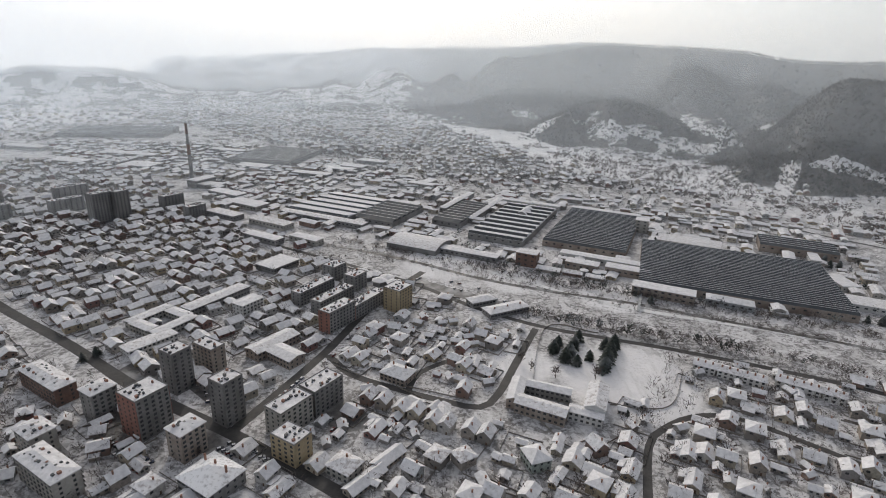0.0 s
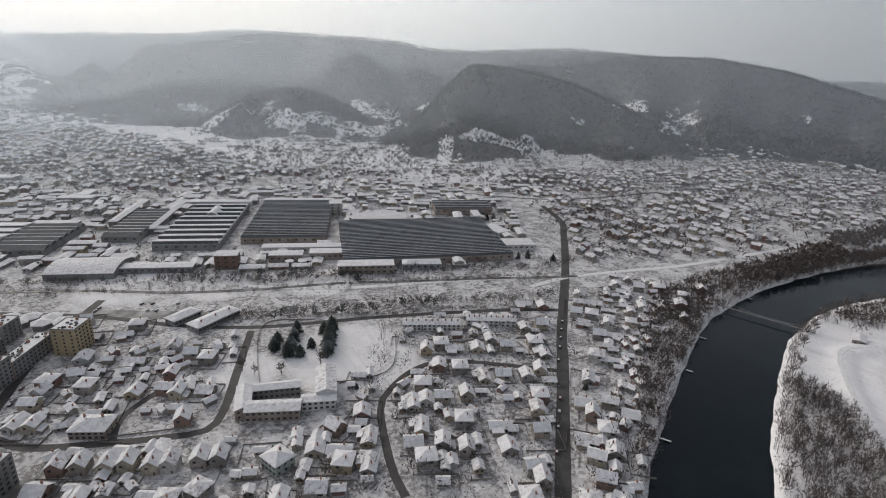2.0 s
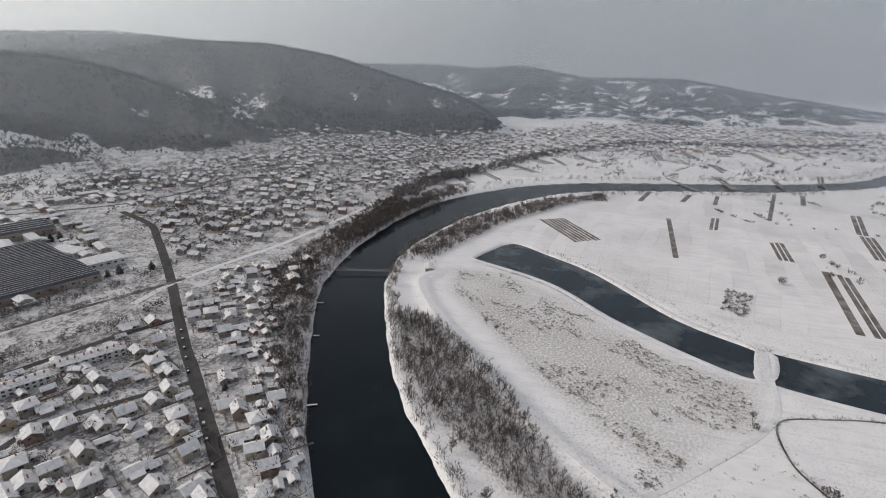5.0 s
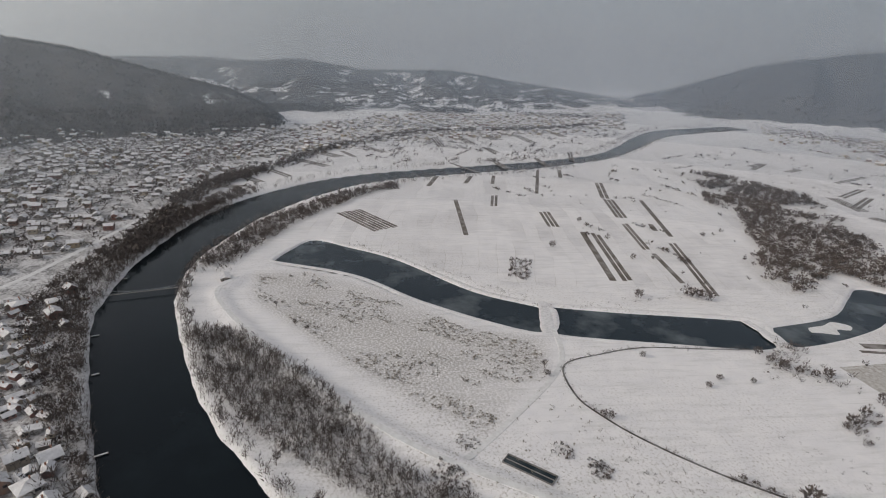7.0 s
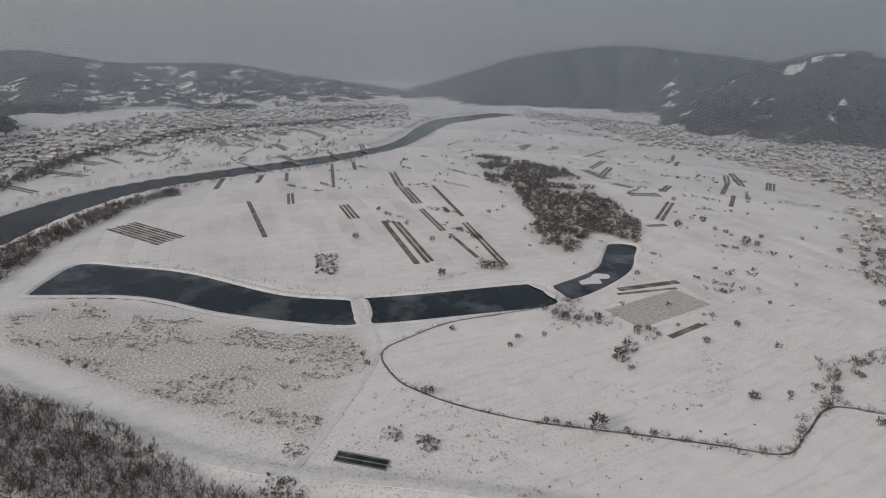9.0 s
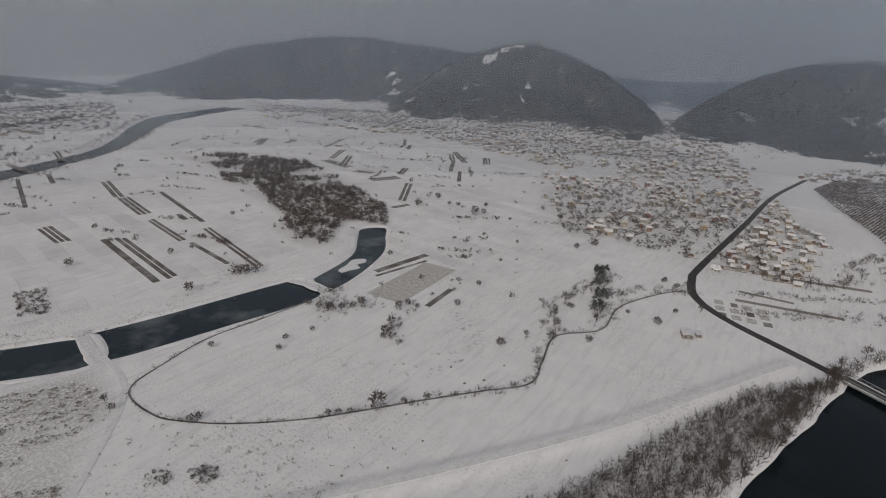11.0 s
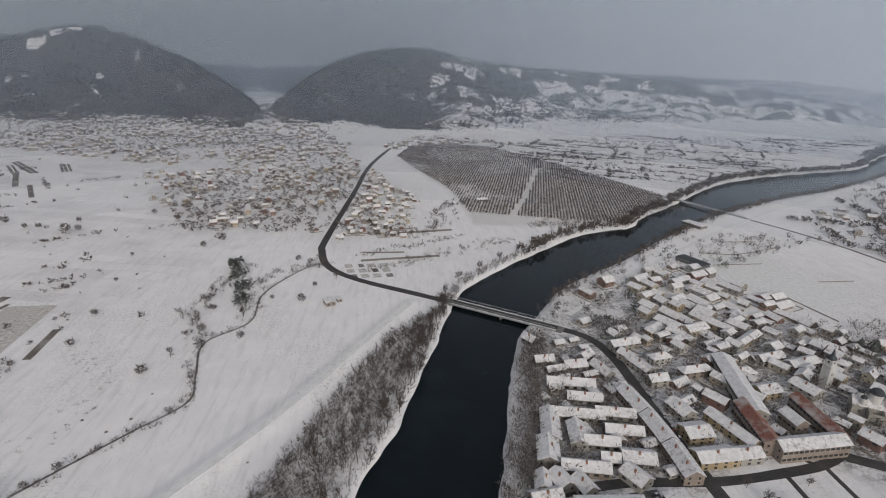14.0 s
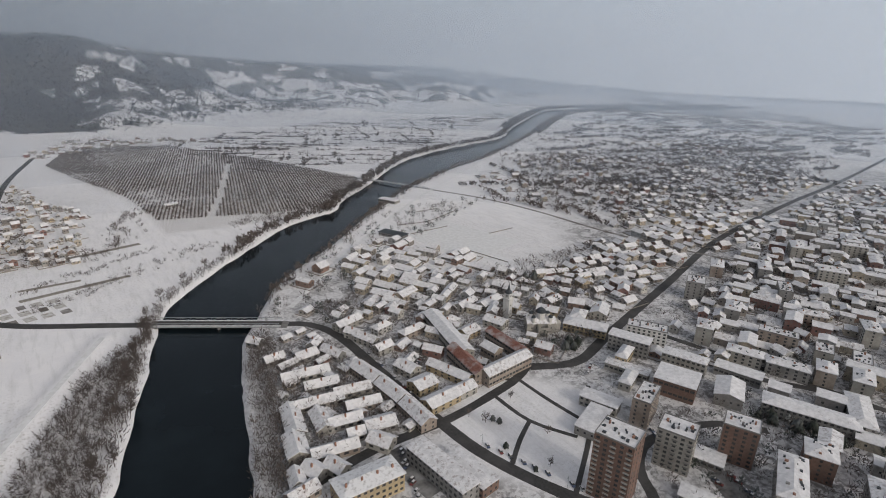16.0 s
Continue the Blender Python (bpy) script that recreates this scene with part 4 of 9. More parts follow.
for k in range(3):
    bank_trees(TOWN_BANK, 1, 2, 18, 150, 100 + k, 5, 10, 0.22, 0.56)
    bank_trees(TOWN_BANK, 1, 1, 30, 420, 170 + k, 8, 15, 0.03, 0.34)
    bank_trees(FIELD_BANK, -1, 1, 34, 420, 180 + k, 8, 15, 0.03, 0.34)
    bank_trees(TOWN_BANK, 1, 1, 12, 190, 190 + k, 3, 7.5, 0.34, 0.53)
    bank_trees(FIELD_BANK, -1, 1, 20, 300, 195 + k, 5, 11, 0.30, 0.53)
    bank_trees(TOWN_BANK, 1, 2, 34, 240, 110 + k, 5, 11, 0.56, 0.72)
    bank_trees(TOWN_BANK, 1, 3, 26, 150, 120 + k, 5, 11, 0.68, 0.99)
    bank_trees(FIELD_BANK, -1, 1, 12, 170, 144 + k, 2, 5.5, 0.53, 0.72)
    bank_trees(FIELD_BANK, -1, 2, 9, 90, 130 + k, 6, 11, 0.53, 0.70)
    bank_trees(FIELD_BANK, -1, 2, 9, 90, 147 + k, 6, 10, 0.53, 0.70)
    bank_trees(FIELD_BANK, -1, 2, 46, 200, 140 + k, 4, 10, 0.685, 0.82)
    bank_trees(FIELD_BANK, -1, 3, 20, 160, 150 + k, 4, 9, 0.80, 0.99)
    bank_trees(FIELD_BANK, -1, 2, 18, 150, 160 + k, 4, 9, 0.20, 0.52)

# dense wooded strips on the inner and outer bend of the river
for poly, n, sd in ((BELT_A, 800, 31), (BELT_B, 800, 32), (BEND_IN, 260, 33), (BEND_OUT, 900, 34), (BANK_OLD, 520, 35)):
    scatter("riverside_wood", tuft(17, sd, 0.12, 0.08, True, True), spots(in_poly(poly, n, sd), 4, 8, 0.95, sd), WOOD_TWIG, "dense bare brown trees along the river", "woods", 0.08)

for k in range(3):
    scatter("riverside_wood", twig_tree(45 + k, 10, 3, 0.024), spots(in_poly(BEND_OUT, 220, 85 + k), 6, 11, 0.85, 85 + k), WOOD_TWIG, "tall bare trees on the steep river bank", "woods", 0.1)
# copse beyond the ponds
xy = in_poly(COPSE, 3600, 77)
xy = xy[fbm(xy[:, 0], xy[:, 1], 55, 4, 5) > -0.10]
for k in range(3):
    scatter("copse", tuft(18, 70 + k, 0.16, 0.03), spots(xy[k::3], 4.5, 9, 1.0, 70 + k), WOOD_TWIG, "dark bare copse on the snowy plain", "woods")


def wood_band(points, wide, n, lo, hi, seed, label="dark band of bare trees beyond the river fields"):
    """A broad row of full bare crowns along a line."""
    line = curve(points, 8)
    r = np.random.default_rng(seed)
    xy = line[r.integers(0, len(line), n)] + r.normal(0, wide, (n, 2))
    xy = xy[(bed_depth(xy[:, 0], xy[:, 1]) < 0.3) & (fbm(xy[:, 0], xy[:, 1], 45, 3, seed) > -0.32)]
    return scatter("riverside_wood", tuft(16, seed, 0.17, 0.05), spots(xy, lo, hi, 1.0, seed), WOOD_TWIG, label, "woods")


wood_band(BAND_FAR, 11, 1500, 5, 11, 611)
wood_band(BAND_NEAR, 12, 900, 5, 11, 612)
for poly, n, sd in ((BEND_IN, 620, 613), (BEND_OUT, 420, 614), (BEND_BACK, 500, 615)):
    xy = in_poly(poly, n, sd)
    xy = xy[bed_depth(xy[:, 0], xy[:, 1]) < 0.3]
    scatter("riverside_wood", tuft(16, sd, 0.17, 0.05), spots(xy, 4, 9, 1.0, sd), WOOD_TWIG, "dense bare brown trees along the river", "woods")


def thicket(poly, n, lo, hi, seed, label, material=None):
    return scatter("thicket", tuft(20, seed, 0.17, 0.0, False), spots(in_poly(poly, n, seed), lo, hi, 1.1, seed), material or WOOD_TWIG, label, "thicket")


def hedge(points, n, lo, hi, seed, spread=2.0, label="bare brown hedge along the field edge"):
    line = curve(points, 4)
    r = np.random.default_rng(seed)
    xy = line[r.integers(0, len(line), n)] + r.normal(0, spread, (n, 2))
    return scatter("hedge", BUSH[seed % 3], spots(xy, lo, hi, 1.2, seed), WOOD_TWIG, label, "hedge")


hedge(MEADOW_DITCH, 420, 0.9, 2.6, 1, 0.9)
hedge(MEADOW_DITCH, 46, 2.5, 5.0, 61, 1.5, "taller bare bushes along the meadow ditch")
hedge(((188, -223), (132, -300), (148, -345)), 60, 2, 5, 2, 2.5)
hedge(((150, -380), (170, -430), (165, -480), (150, -540)), 90, 3, 6, 3, 5)
hedge(((125, -412), (131, -479), (117, -515), (70, -540)), 110, 2, 6, 4, 5)
hedge(((30, -520), (-30, -560), (-90, -600), (-140, -620)), 120, 2, 5, 5, 6)
hedge(((40, -560), (10, -590), (-20, -600), (-80, -640)), 90, 2, 4, 6, 4, "strip of brown reeds in the snowy meadow")
hedge(((450, -300), (430, -160), (460, -120), (540, -40), (610, 40)), 170, 1, 3, 7, 5)
hedge(((352, -330), (330, -300), (310, -298), (300, -330)), 80, 2, 6, 8, 8)
hedge(((271, -349), (255, -300), (245, -290)), 50, 2, 5, 9, 4)
hedge(((241, -374), (200, -330), (190, -280), (240, -240)), 70, 1, 2.5, 10, 7)
hedge(((280, -140), (200, -140), (160, -150)), 50, 1, 3, 11, 9)
hedge(((-130, -830), (-60, -760), (-60, -700), (-20, -640), (30, -650)), 160, 3, 7, 12, 9)
hedge(((-440, -800), (-300, -720), (-180, -680)), 220, 3, 7, 13, 12)
hedge(((-160, 560), (0, 540), (120, 470), (260, 425), (370, 388)), 260, 1.5, 4, 14, 4, "scrubby bare bushes along the ditch")
hedge(((60, 440), (150, 415), (260, 375), (320, 335)), 260, 1.5, 4.5, 15, 6, "bare shrubs among the allotments by the road")
hedge(DITCH, 420, 1.2, 4.5, 41, 5.0, "bare scrub on both sides of the ditch")
hedge(FRONT, 420, 2, 6.5, 42, 4.5, "bare trees along the works fence")
hedge(ALLOT, 260, 1.5, 4.5, 43, 2.5, "bare trees along the allotment road")
thicket(((557, -141), (550, -165), (493, -149), (501, -128)), 130, 1.5, 3.2, 621, "square thicket of brown reeds and scrub")
thicket(((176, -552), (160, -546), (138, -488), (130, -440), (140, -436), (150, -484), (168, -520)), 90, 3.5, 8, 622, "tall dark thicket beside the winding ditch", CONIFER)
for seed, x, y, n, lo, hi in ((623, 254, -48, 60, 0.6, 1.6), (624, 232, -31, 46, 1.0, 2.6), (625, 225, -38, 60, 1.0, 2.4), (626, 244, -102, 40, 0.8, 2.4), (627, 228, -117, 90, 0.8, 2.2)):
    thicket(((x - 8, y - 3), (x - 2, y - 8), (x + 6, y - 4), (x + 8, y + 3), (x + 1, y + 7), (x - 6, y + 4)), n, lo, hi, seed, "low patch of brown scrub in the snowy meadow")
hedge(((360, 30), (320, 0), (290, -25), (262, -52)), 60, 0.4, 1.1, 44, 0.8, "dry weeds along the foot of the levee")
hedge(((700, 930), (760, 980), (900, 1100)), 120, 4, 8, 16, 12)

def field_hedges(poly, turn, count, seed, length, lo=2.0, hi=5.0, label="dark hedgerows between distant snowy fields"):
    """Straight rows of bare shrubs along field borders."""
    r = np.random.default_rng(seed)
    pts = []
    for cx, cy in in_poly(poly, count, seed):
        a = radians(turn + r.normal(0, 7) + (90 if r.random() < 0.2 else 0))
        ln = r.uniform(0.4, 1.0) * length
        k = int(ln / 4)
        u = r.uniform(-ln / 2, ln / 2, k)
        pts.append(np.c_[cx + u * math.cos(a) + r.normal(0, 1.2, k), cy + u * math.sin(a) + r.normal(0, 1.2, k)])
    xy = np.vstack(pts)
    xy = xy[bed_depth(xy[:, 0], xy[:, 1]) < 0.05]
    return scatter("hedgerow", tuft(9, seed, 0.24, 0.03, False), spots(xy, lo * 1.1, hi * 1.3, 1.35, seed), WOOD_TWIG, label, "hedge")


field_hedges(((-600, -430), (-1300, -420), (-2700, -700), (-3300, -2300), (-1900, -1500), (-900, -900), (-560, -700)), 166, 430, 501, 130, 2, 7)
field_hedges(((-330, -1010), (-200, -1400), (-700, -1600), (-1500, -1650), (-560, -960)), 152, 150, 502, 110)
field_hedges(((460, -330), (960, -170), (1000, -330), (1500, -1050), (700, -1150), (240, -900), (150, -560)), 30, 48, 503, 90, 1.0, 4)
field_hedges(((1060, 200), (1150, -300), (1700, -800), (1500, -300), (1300, 150)), 150, 40, 504, 80)
field_hedges(((-900, 1500), (-1500, 2300), (-700, 3000), (-50, 1750), (200, 1100), (-100, 980), (-600, 1400)), 15, 130, 505, 140, 3, 7)
field_hedges(((100, 1000), (350, 930), (620, 690), (760, 720), (900, 1050), (700, 1250), (300, 1400), (100, 1450)), -25, 60, 507, 90, 3, 7)
field_hedges(((-1475, 2300), (-667, 2700), (-44, 1789), (100, 1700), (0, 2600), (-500, 3300), (-1600, 2900)), 15, 120, 508, 170, 4, 9)
field_hedges(((-1300, 1000), (-1100, 1500), (-200, 1400), (-100, 880), (-420, 900)), -10, 60, 506, 120, 3, 7)

pl = np.vstack([in_poly(((-520, -640), (-700, -450), (-1300, -430), (-2200, -650), (-2400, -1600), (-1000, -1050)), 2600, 531), in_poly(((-330, -1010), (-200, -1400), (-900, -1700), (-1900, -1700), (-560, -960)), 700, 532), in_poly(((1060, 200), (1150, -300), (1700, -800), (1900, -200), (1300, 150)), 700, 533), in_poly(((100, 1000), (350, 930), (620, 690), (760, 720), (900, 1050), (700, 1250), (300, 1450), (0, 1500)), 1900, 536), in_poly(((-744, 1571), (-1475, 2300), (-44, 1789), (344, 985), (-110, 1000)), 1200, 537), in_poly(((445, 425), (593, 310), (937, 320), (1169, 189), (1655, 226), (1340, 780), (850, 737), (690, 850)), 1500, 538), in_poly(((-700, 1560), (-1000, 1150), (-1500, 1400), (-2000, 2100), (-1475, 2400)), 1000, 539)])
pl = pl[(bed_depth(pl[:, 0], pl[:, 1]) < 0.05) & (fbm(pl[:, 0], pl[:, 1], 120, 3, 15) > -0.05)]
scatter("meadow_trees", tuft(12, 534, 0.17, 0.05), spots(pl, 3.5, 10.5, 1.1, 535), WOOD_TWIG, "bare trees and scrub scattered over the far meadows", "trees")
# tall trees at the bridge head
tb = FIELD_BANK[(FIELD_BANK[:, 1] > -440) & (FIELD_BANK[:, 1] < -250) & (FIELD_BANK[:, 0] < 60)]
tb = tb[np.random.default_rng(8).integers(0, len(tb), 46)] + np.random.default_rng(9).uniform((3, -5), (15, 5), (46, 2))
scatter("bank_trees", twig_tree(97, 18, 5, 0.026), spots(tb, 9, 14, 0.75, 98), WOOD_TWIG, "tall bare poplars on the river bank by the bridge", "trees")

# scattered single bushes over the plain
r_ = np.random.default_rng(17)
pl = in_poly(((460, -330), (960, -170), (1000, -330), (1400, -1000), (700, -1100), (240, -900), (130, -560), (180, -420), (330, -340)), 220, 18)
pl = pl[bed_depth(pl[:, 0], pl[:, 1]) < 0.1]
scatter("bush", tuft(34, 21, 0.15, 0.0, False), spots(pl, 1.5, 6.5, 1.15, 19), WOOD_TWIG, "scattered bare bushes on the snowy plain", "bushes")
pl = in_poly(STUBBLE, 2600, 20)
pl = pl[fbm(pl[:, 0] * 0.8 - pl[:, 1] * 0.6, (pl[:, 0] * 0.6 + pl[:, 1] * 0.8) / 2.5, 16, 4, 52) > 0.06]
scatter("dry_weeds", tuft(9, 90, 0.2, 0.0, False), spots(pl, 0.5, 1.4, 2.4, 21, 0.05), REED, "dry brown weeds sticking out of the snow", "weeds")
pl = in_poly(((232, -20), (300, -90), (330, -122), (250, -155), (180, -200), (140, -190), (200, -95)), 130, 22)
scatter("dry_weeds", tuft(9, 91, 0.2, 0.0, False), spots(pl, 0.5, 1.6, 2.0, 23, 0.05), REED, "dry brown weeds sticking out of the snow", "weeds")


def tree_thing(seed, name, category, label, conifer=False):
    """One tree with trunk and crown as parts, height 1."""
    root = new(name)
    if conifer:
        r = np.random.default_rng(seed)
        v, f = [], []
        for k in range(14):
            h = 0.08 + 0.064 * k
            reach = 0.23 * (1 - (k / 14.5) ** 2.4) + 0.015
            for j in range(11):
                a = j * math.tau / 11 + r.uniform(-0.35, 0.35) + k
                e = reach * r.uniform(0.55, 1.3)
                h += r.normal(0, 0.006)
                i = len(v)
                p, q = a - 0.34, a + 0.34
                v += [(0, 0, h + 0.13), (math.cos(p) * e * 0.75, math.sin(p) * e * 0.75, h + 0.02), (math.cos(a) * e, math.sin(a) * e, h - 0.03), (math.cos(q) * e * 0.75, math.sin(q) * e * 0.75, h + 0.02)]
                f += [(i, i + 1, i + 2), (i, i + 2, i + 3)]
        crown = array_mesh("crown", v, f, CONIFER)
    else:
        tv, tf = twig_tree(seed, 22, 7, 0.028)
        crown = array_mesh("crown", tv[12:], tf[12:] - 12, WOOD_TWIG)
    crown.parent = root
    bm = bmesh.new()
    solid(bm, [ring(0.030, -0.03, 6), ring(0.022, 0.3, 6), ring(0.008, 0.85, 6)])
    part("trunk", bm, BARK, root)
    return tagged(root, label, category, "conifers" if conifer else "bare trees")


def plant(tree, x, y, h, w=1.0, seed=0):
    m = pose(x, y, float(land_height(np.array([x]), np.array([y]))[0]) - 0.1, 0, 0, (seed * 77.7) % 360)
    ob = copy_thing(tree, m)
    ob.scale = (h * w, h * w, h)
    return ob


def bush_thing(seed):
    """A round bare bush of fine rising twigs, height 1."""
    ob = array_mesh("meadow_bush", *tuft(170, seed, 0.075, 0.0, True), WOOD_TWIG)
    return tagged(ob, "round bare brown bush standing alone in the snowy meadow", "bush", "meadow bushes")


BUSHES = [bush_thing(640 + k) for k in range(4)]
grown = 0
for height, places in ((12.0, ((448, -242), (450, -292), (445, -301), (440, -308), (195, -216), (205, -617), (479, -676), (387, -637), (475, -620))),
                       (7.5, ((342, -290), (331, -292), (321, -296), (313, -302), (308, -311), (308, -321), (277, -336), (274, -345), (255, -294), (263, -309), (239, -372), (248, -423), (173, -334), (271, -141), (166, -449), (146, -369), (153, -394), (120, -383), (85, -449), (217, -594), (431, -660), (446, -659), (381, -651), (398, -686), (634, -416), (542, -335), (551, -283), (635, -260), (595, -202), (536, -340), (701, -273), (370, -433), (585, -742), (324, -727), (105, -552))),
                       (5.0, ((300, -224), (309, -238), (304, -260), (342, -196), (252, -286), (264, -346), (236, -288), (209, -196), (214, -192), (205, -202), (176, -243), (185, -230), (275, -138), (322, -115), (156, -434), (169, -539), (265, -496), (300, -478), (551, -307), (281, -565), (78, -483), (85, -560), (112, -455)))):
    for x, y in places:
        tall = height * (0.85 + 0.3 * ((grown * 7) % 10) / 10)
        one = BUSHES[grown] if grown < 4 else copy_thing(BUSHES[grown % 4], pose(0, 0, 0))
        one.matrix_basis = pose(x, y, float(land_height(np.array([x]), np.array([y]))[0]) - 0.2, 0, 0, grown * 77.7) @ Matrix.Diagonal((tall * 1.15, tall * 1.15, tall, 1))
        grown += 1
BARE = [tree_thing(200 + k, "bare_tree", "tree", "tall bare leafless tree standing in snow") for k in range(3)]
FIRS = [tree_thing(300 + k, "conifer_tree", "tree", "dark green conifer dusted with snow", True) for k in range(2)]
k_ = 0
for x, y, h in ((331, -116, 7), (162, -355, 8), (128, -420, 9), (60, -500, 8), (90, -535, 9), (395, 60, 6), (404, 70, 7), (440, 92, 6), (60, 348, 9), (66, 338, 8), (82, 330, 9), (110, 330, 11),
                (-178, -402, 9), (-190, -205, 7), (-214, -176, 6), (-195, -156, 6), (-185, -215, 6), (-220, -215, 6), (-270, -249, 8), (-262, -262, 9), (-288, -300, 12), (-200, 160, 9), (30, 262, 6), (-24, 262, 7),
                (-240, 260, 8), (-180, 240, 7), (14, 225, 5), (130, 240, 5), (188, 232, 5), (214, 196, 5), (262, 196, 6), (-10, 246, 6), (150, 196, 6), (-40, 262, 6), (-80, 330, 7), (-130, 240, 6)):
    plant(BARE[k_ % 3], x, y, h, 1.0, k_)
    k_ += 1
# a line of big trees on the field bank
for i in range(44, 190, 5):
    p = FIELD_BANK[int(len(FIELD_BANK) * (0.525 + 0.0011 * (i - 44)))]
    plant(BARE[i % 3], float(p[0]) + 9, float(p[1]) - 9, 8 + (i * 7) % 5, 0.9, i)
for x, y, h in ((87, 366, 15), (93, 352, 17), (98, 360, 18), (104, 372, 16), (101, 348, 13), (92, 374, 14), (110, 384, 15), (118, 340, 17), (124, 352, 19), (130, 364, 18), (136, 376, 17), (112, 356, 12), (121, 344, 15), (128, 372, 15),
                (120, 290, 6), (255, 214, 7), (-197, -200, 6), (-195, -204, 6), (-185, -181, 6), (-186, -158, 5), (-300, -239, 11), (-308, -243, 12), (-305, -235, 10), (-313, -238, 11), (-192, -287, 8), (-352, -86, 12), (-345, -92, 13),
                (-358, -98, 11), (388, 432, 12), (378, 436, 10), (408, 412, 12), (440, 590, 14), (447, 575, 13), (452, 602, 12), (436, 575, 13), (262, 640, 12), (270, 655, 13), (256, 625, 11), (195, 462, 11), (-250, 330, 10), (-245, 338, 11), (-110, 372, 9), (-345, -108, 11), (-340, -104, 12), (-350, -110, 10), (-338, -112, 9), (-347, -74, 12), (-352, -70, 10), (-382, -354, 13), (-376, -350, 12), (-388, -358, 11), (-372, -358, 12)):
    plant(FIRS[k_ % 2], x, y, h * 0.72, 1.7, k_)
    k_ += 1
for t in BARE + FIRS:
    t.matrix_basis = pose(-330 - 9 * (BARE + FIRS).index(t), 30, 0) @ Matrix.Diagonal((8, 8, 8, 1))

# ---- building materials ----


def palette_material(name, colours, island=False, rough=0.85):
    """Painted render whose colour is picked per building, weathered at two scales."""
    m, t, p = nodes(name)
    src = t.nodes.new("ShaderNodeNewGeometry").outputs["Random Per Island"] if island else t.nodes.new("ShaderNodeObjectInfo").outputs["Random"]
    r = t.nodes.new("ShaderNodeValToRGB")
    r.color_ramp.interpolation = "CONSTANT"
    e = r.color_ramp.elements
    while len(e) < len(colours):
        e.new(0.5)
    for k, c in enumerate(colours):
        e[k].position, e[k].color = k / len(colours), (*c, 1)
    t.links.new(src, r.inputs[0])
    stain = ramp(t, noise_tex(t, 0.5, 6, 0.65, "World"), ((0.42, (0, 0, 0)), (0.75, (1, 1, 1))))
    c = blend(t, stain, r.outputs[0], (0.20, 0.19, 0.18))
    grain = ramp(t, noise_tex(t, 3.0, 3, 0.6, "World"), ((0.3, (0.86, 0.86, 0.86)), (0.7, (1.0, 1.0, 1.0))))
    mul = t.nodes.new("ShaderNodeMix")
    mul.data_type, mul.blend_type = "RGBA", "MULTIPLY"
    mul.inputs[0].default_value = 1.0
    t.links.new(c, mul.inputs[6])
    t.links.new(grain, mul.inputs[7])
    t.links.new(mul.outputs[2], p.inputs["Base Color"])
    p.inputs["Roughness"].default_value = rough
    return m


HUES = ((0.44, 0.42, 0.385), (0.50, 0.45, 0.36), (0.33, 0.31, 0.30), (0.58, 0.555, 0.52), (0.28, 0.18, 0.14), (0.48, 0.39, 0.26), (0.40, 0.36, 0.32), (0.26, 0.235, 0.215), (0.52, 0.45, 0.35), (0.26, 0.13, 0.11), (0.44, 0.44, 0.43), (0.37, 0.32, 0.27))
RENDER = palette_material("house_render", HUES)
RENDER_FAR = palette_material("far_house_render", HUES, True)
GLASS = surface("window_glass", (0.035, 0.038, 0.042), (0.10, 0.10, 0.10), 0.35, 0.2)
FRAME = surface("window_frame", (0.55, 0.54, 0.52), (0.42, 0.41, 0.40), 2.0, 0.6)
DOOR = surface("door_wood", (0.10, 0.06, 0.04), (0.16, 0.10, 0.06), 2.0, 0.6)
BRICK = surface("chimney_brick", (0.26, 0.13, 0.09), (0.34, 0.20, 0.15), 3.0, 0.9)
CONCRETE = surface("grey_concrete", (0.19, 0.186, 0.182), (0.27, 0.263, 0.255), 0.7, 0.85, second=(0.14, 0.136, 0.132), vary=0.12)
RED_RENDER = surface("red_render", (0.24, 0.105, 0.078), (0.30, 0.15, 0.115), 0.6, 0.8, second=(0.19, 0.095, 0.075))
YELLOW_RENDER = surface("yellow_render", (0.37, 0.29, 0.17), (0.43, 0.35, 0.23), 0.6, 0.8, second=(0.29, 0.235, 0.16))
CREAM_RENDER = surface("cream_render", (0.34, 0.325, 0.295), (0.42, 0.40, 0.365), 0.6, 0.8, second=(0.25, 0.235, 0.21))
WHITE_RENDER = surface("white_render", (0.58, 0.57, 0.55), (0.68, 0.67, 0.65), 0.6, 0.8, second=(0.46, 0.45, 0.43))
BROWN_BRICK = surface("brown_brick", (0.17, 0.10, 0.075), (0.23, 0.145, 0.115), 0.9, 0.85, second=(0.13, 0.09, 0.075))
GREY_RENDER = surface("grey_render", (0.215, 0.21, 0.203), (0.29, 0.282, 0.272), 0.6, 0.85, second=(0.155, 0.15, 0.145))
OLD_PLASTER = surface("old_plaster", (0.28, 0.235, 0.20), (0.36, 0.315, 0.275), 0.5, 0.9, second=(0.19, 0.14, 0.115))
TILE_RED = surface("bare_red_tiles", (0.20, 0.075, 0.05), (0.28, 0.13, 0.10), 0.8, 0.85, second=(0.5, 0.48, 0.47))
DARK_SHEET = surface("dark_sheet_roof", (0.028, 0.034, 0.041), (0.052, 0.061, 0.070), 0.5, 0.65, second=(0.075, 0.084, 0.090))
STEEL = surface("grey_painted_steel", (0.30, 0.32, 0.33), (0.42, 0.43, 0.44), 1.5, 0.45, metal=0.4)
PLANK = surface("weathered_planks", (0.19, 0.17, 0.15), (0.33, 0.30, 0.27), 1.2, 0.9)

# ---- shared small pieces ----


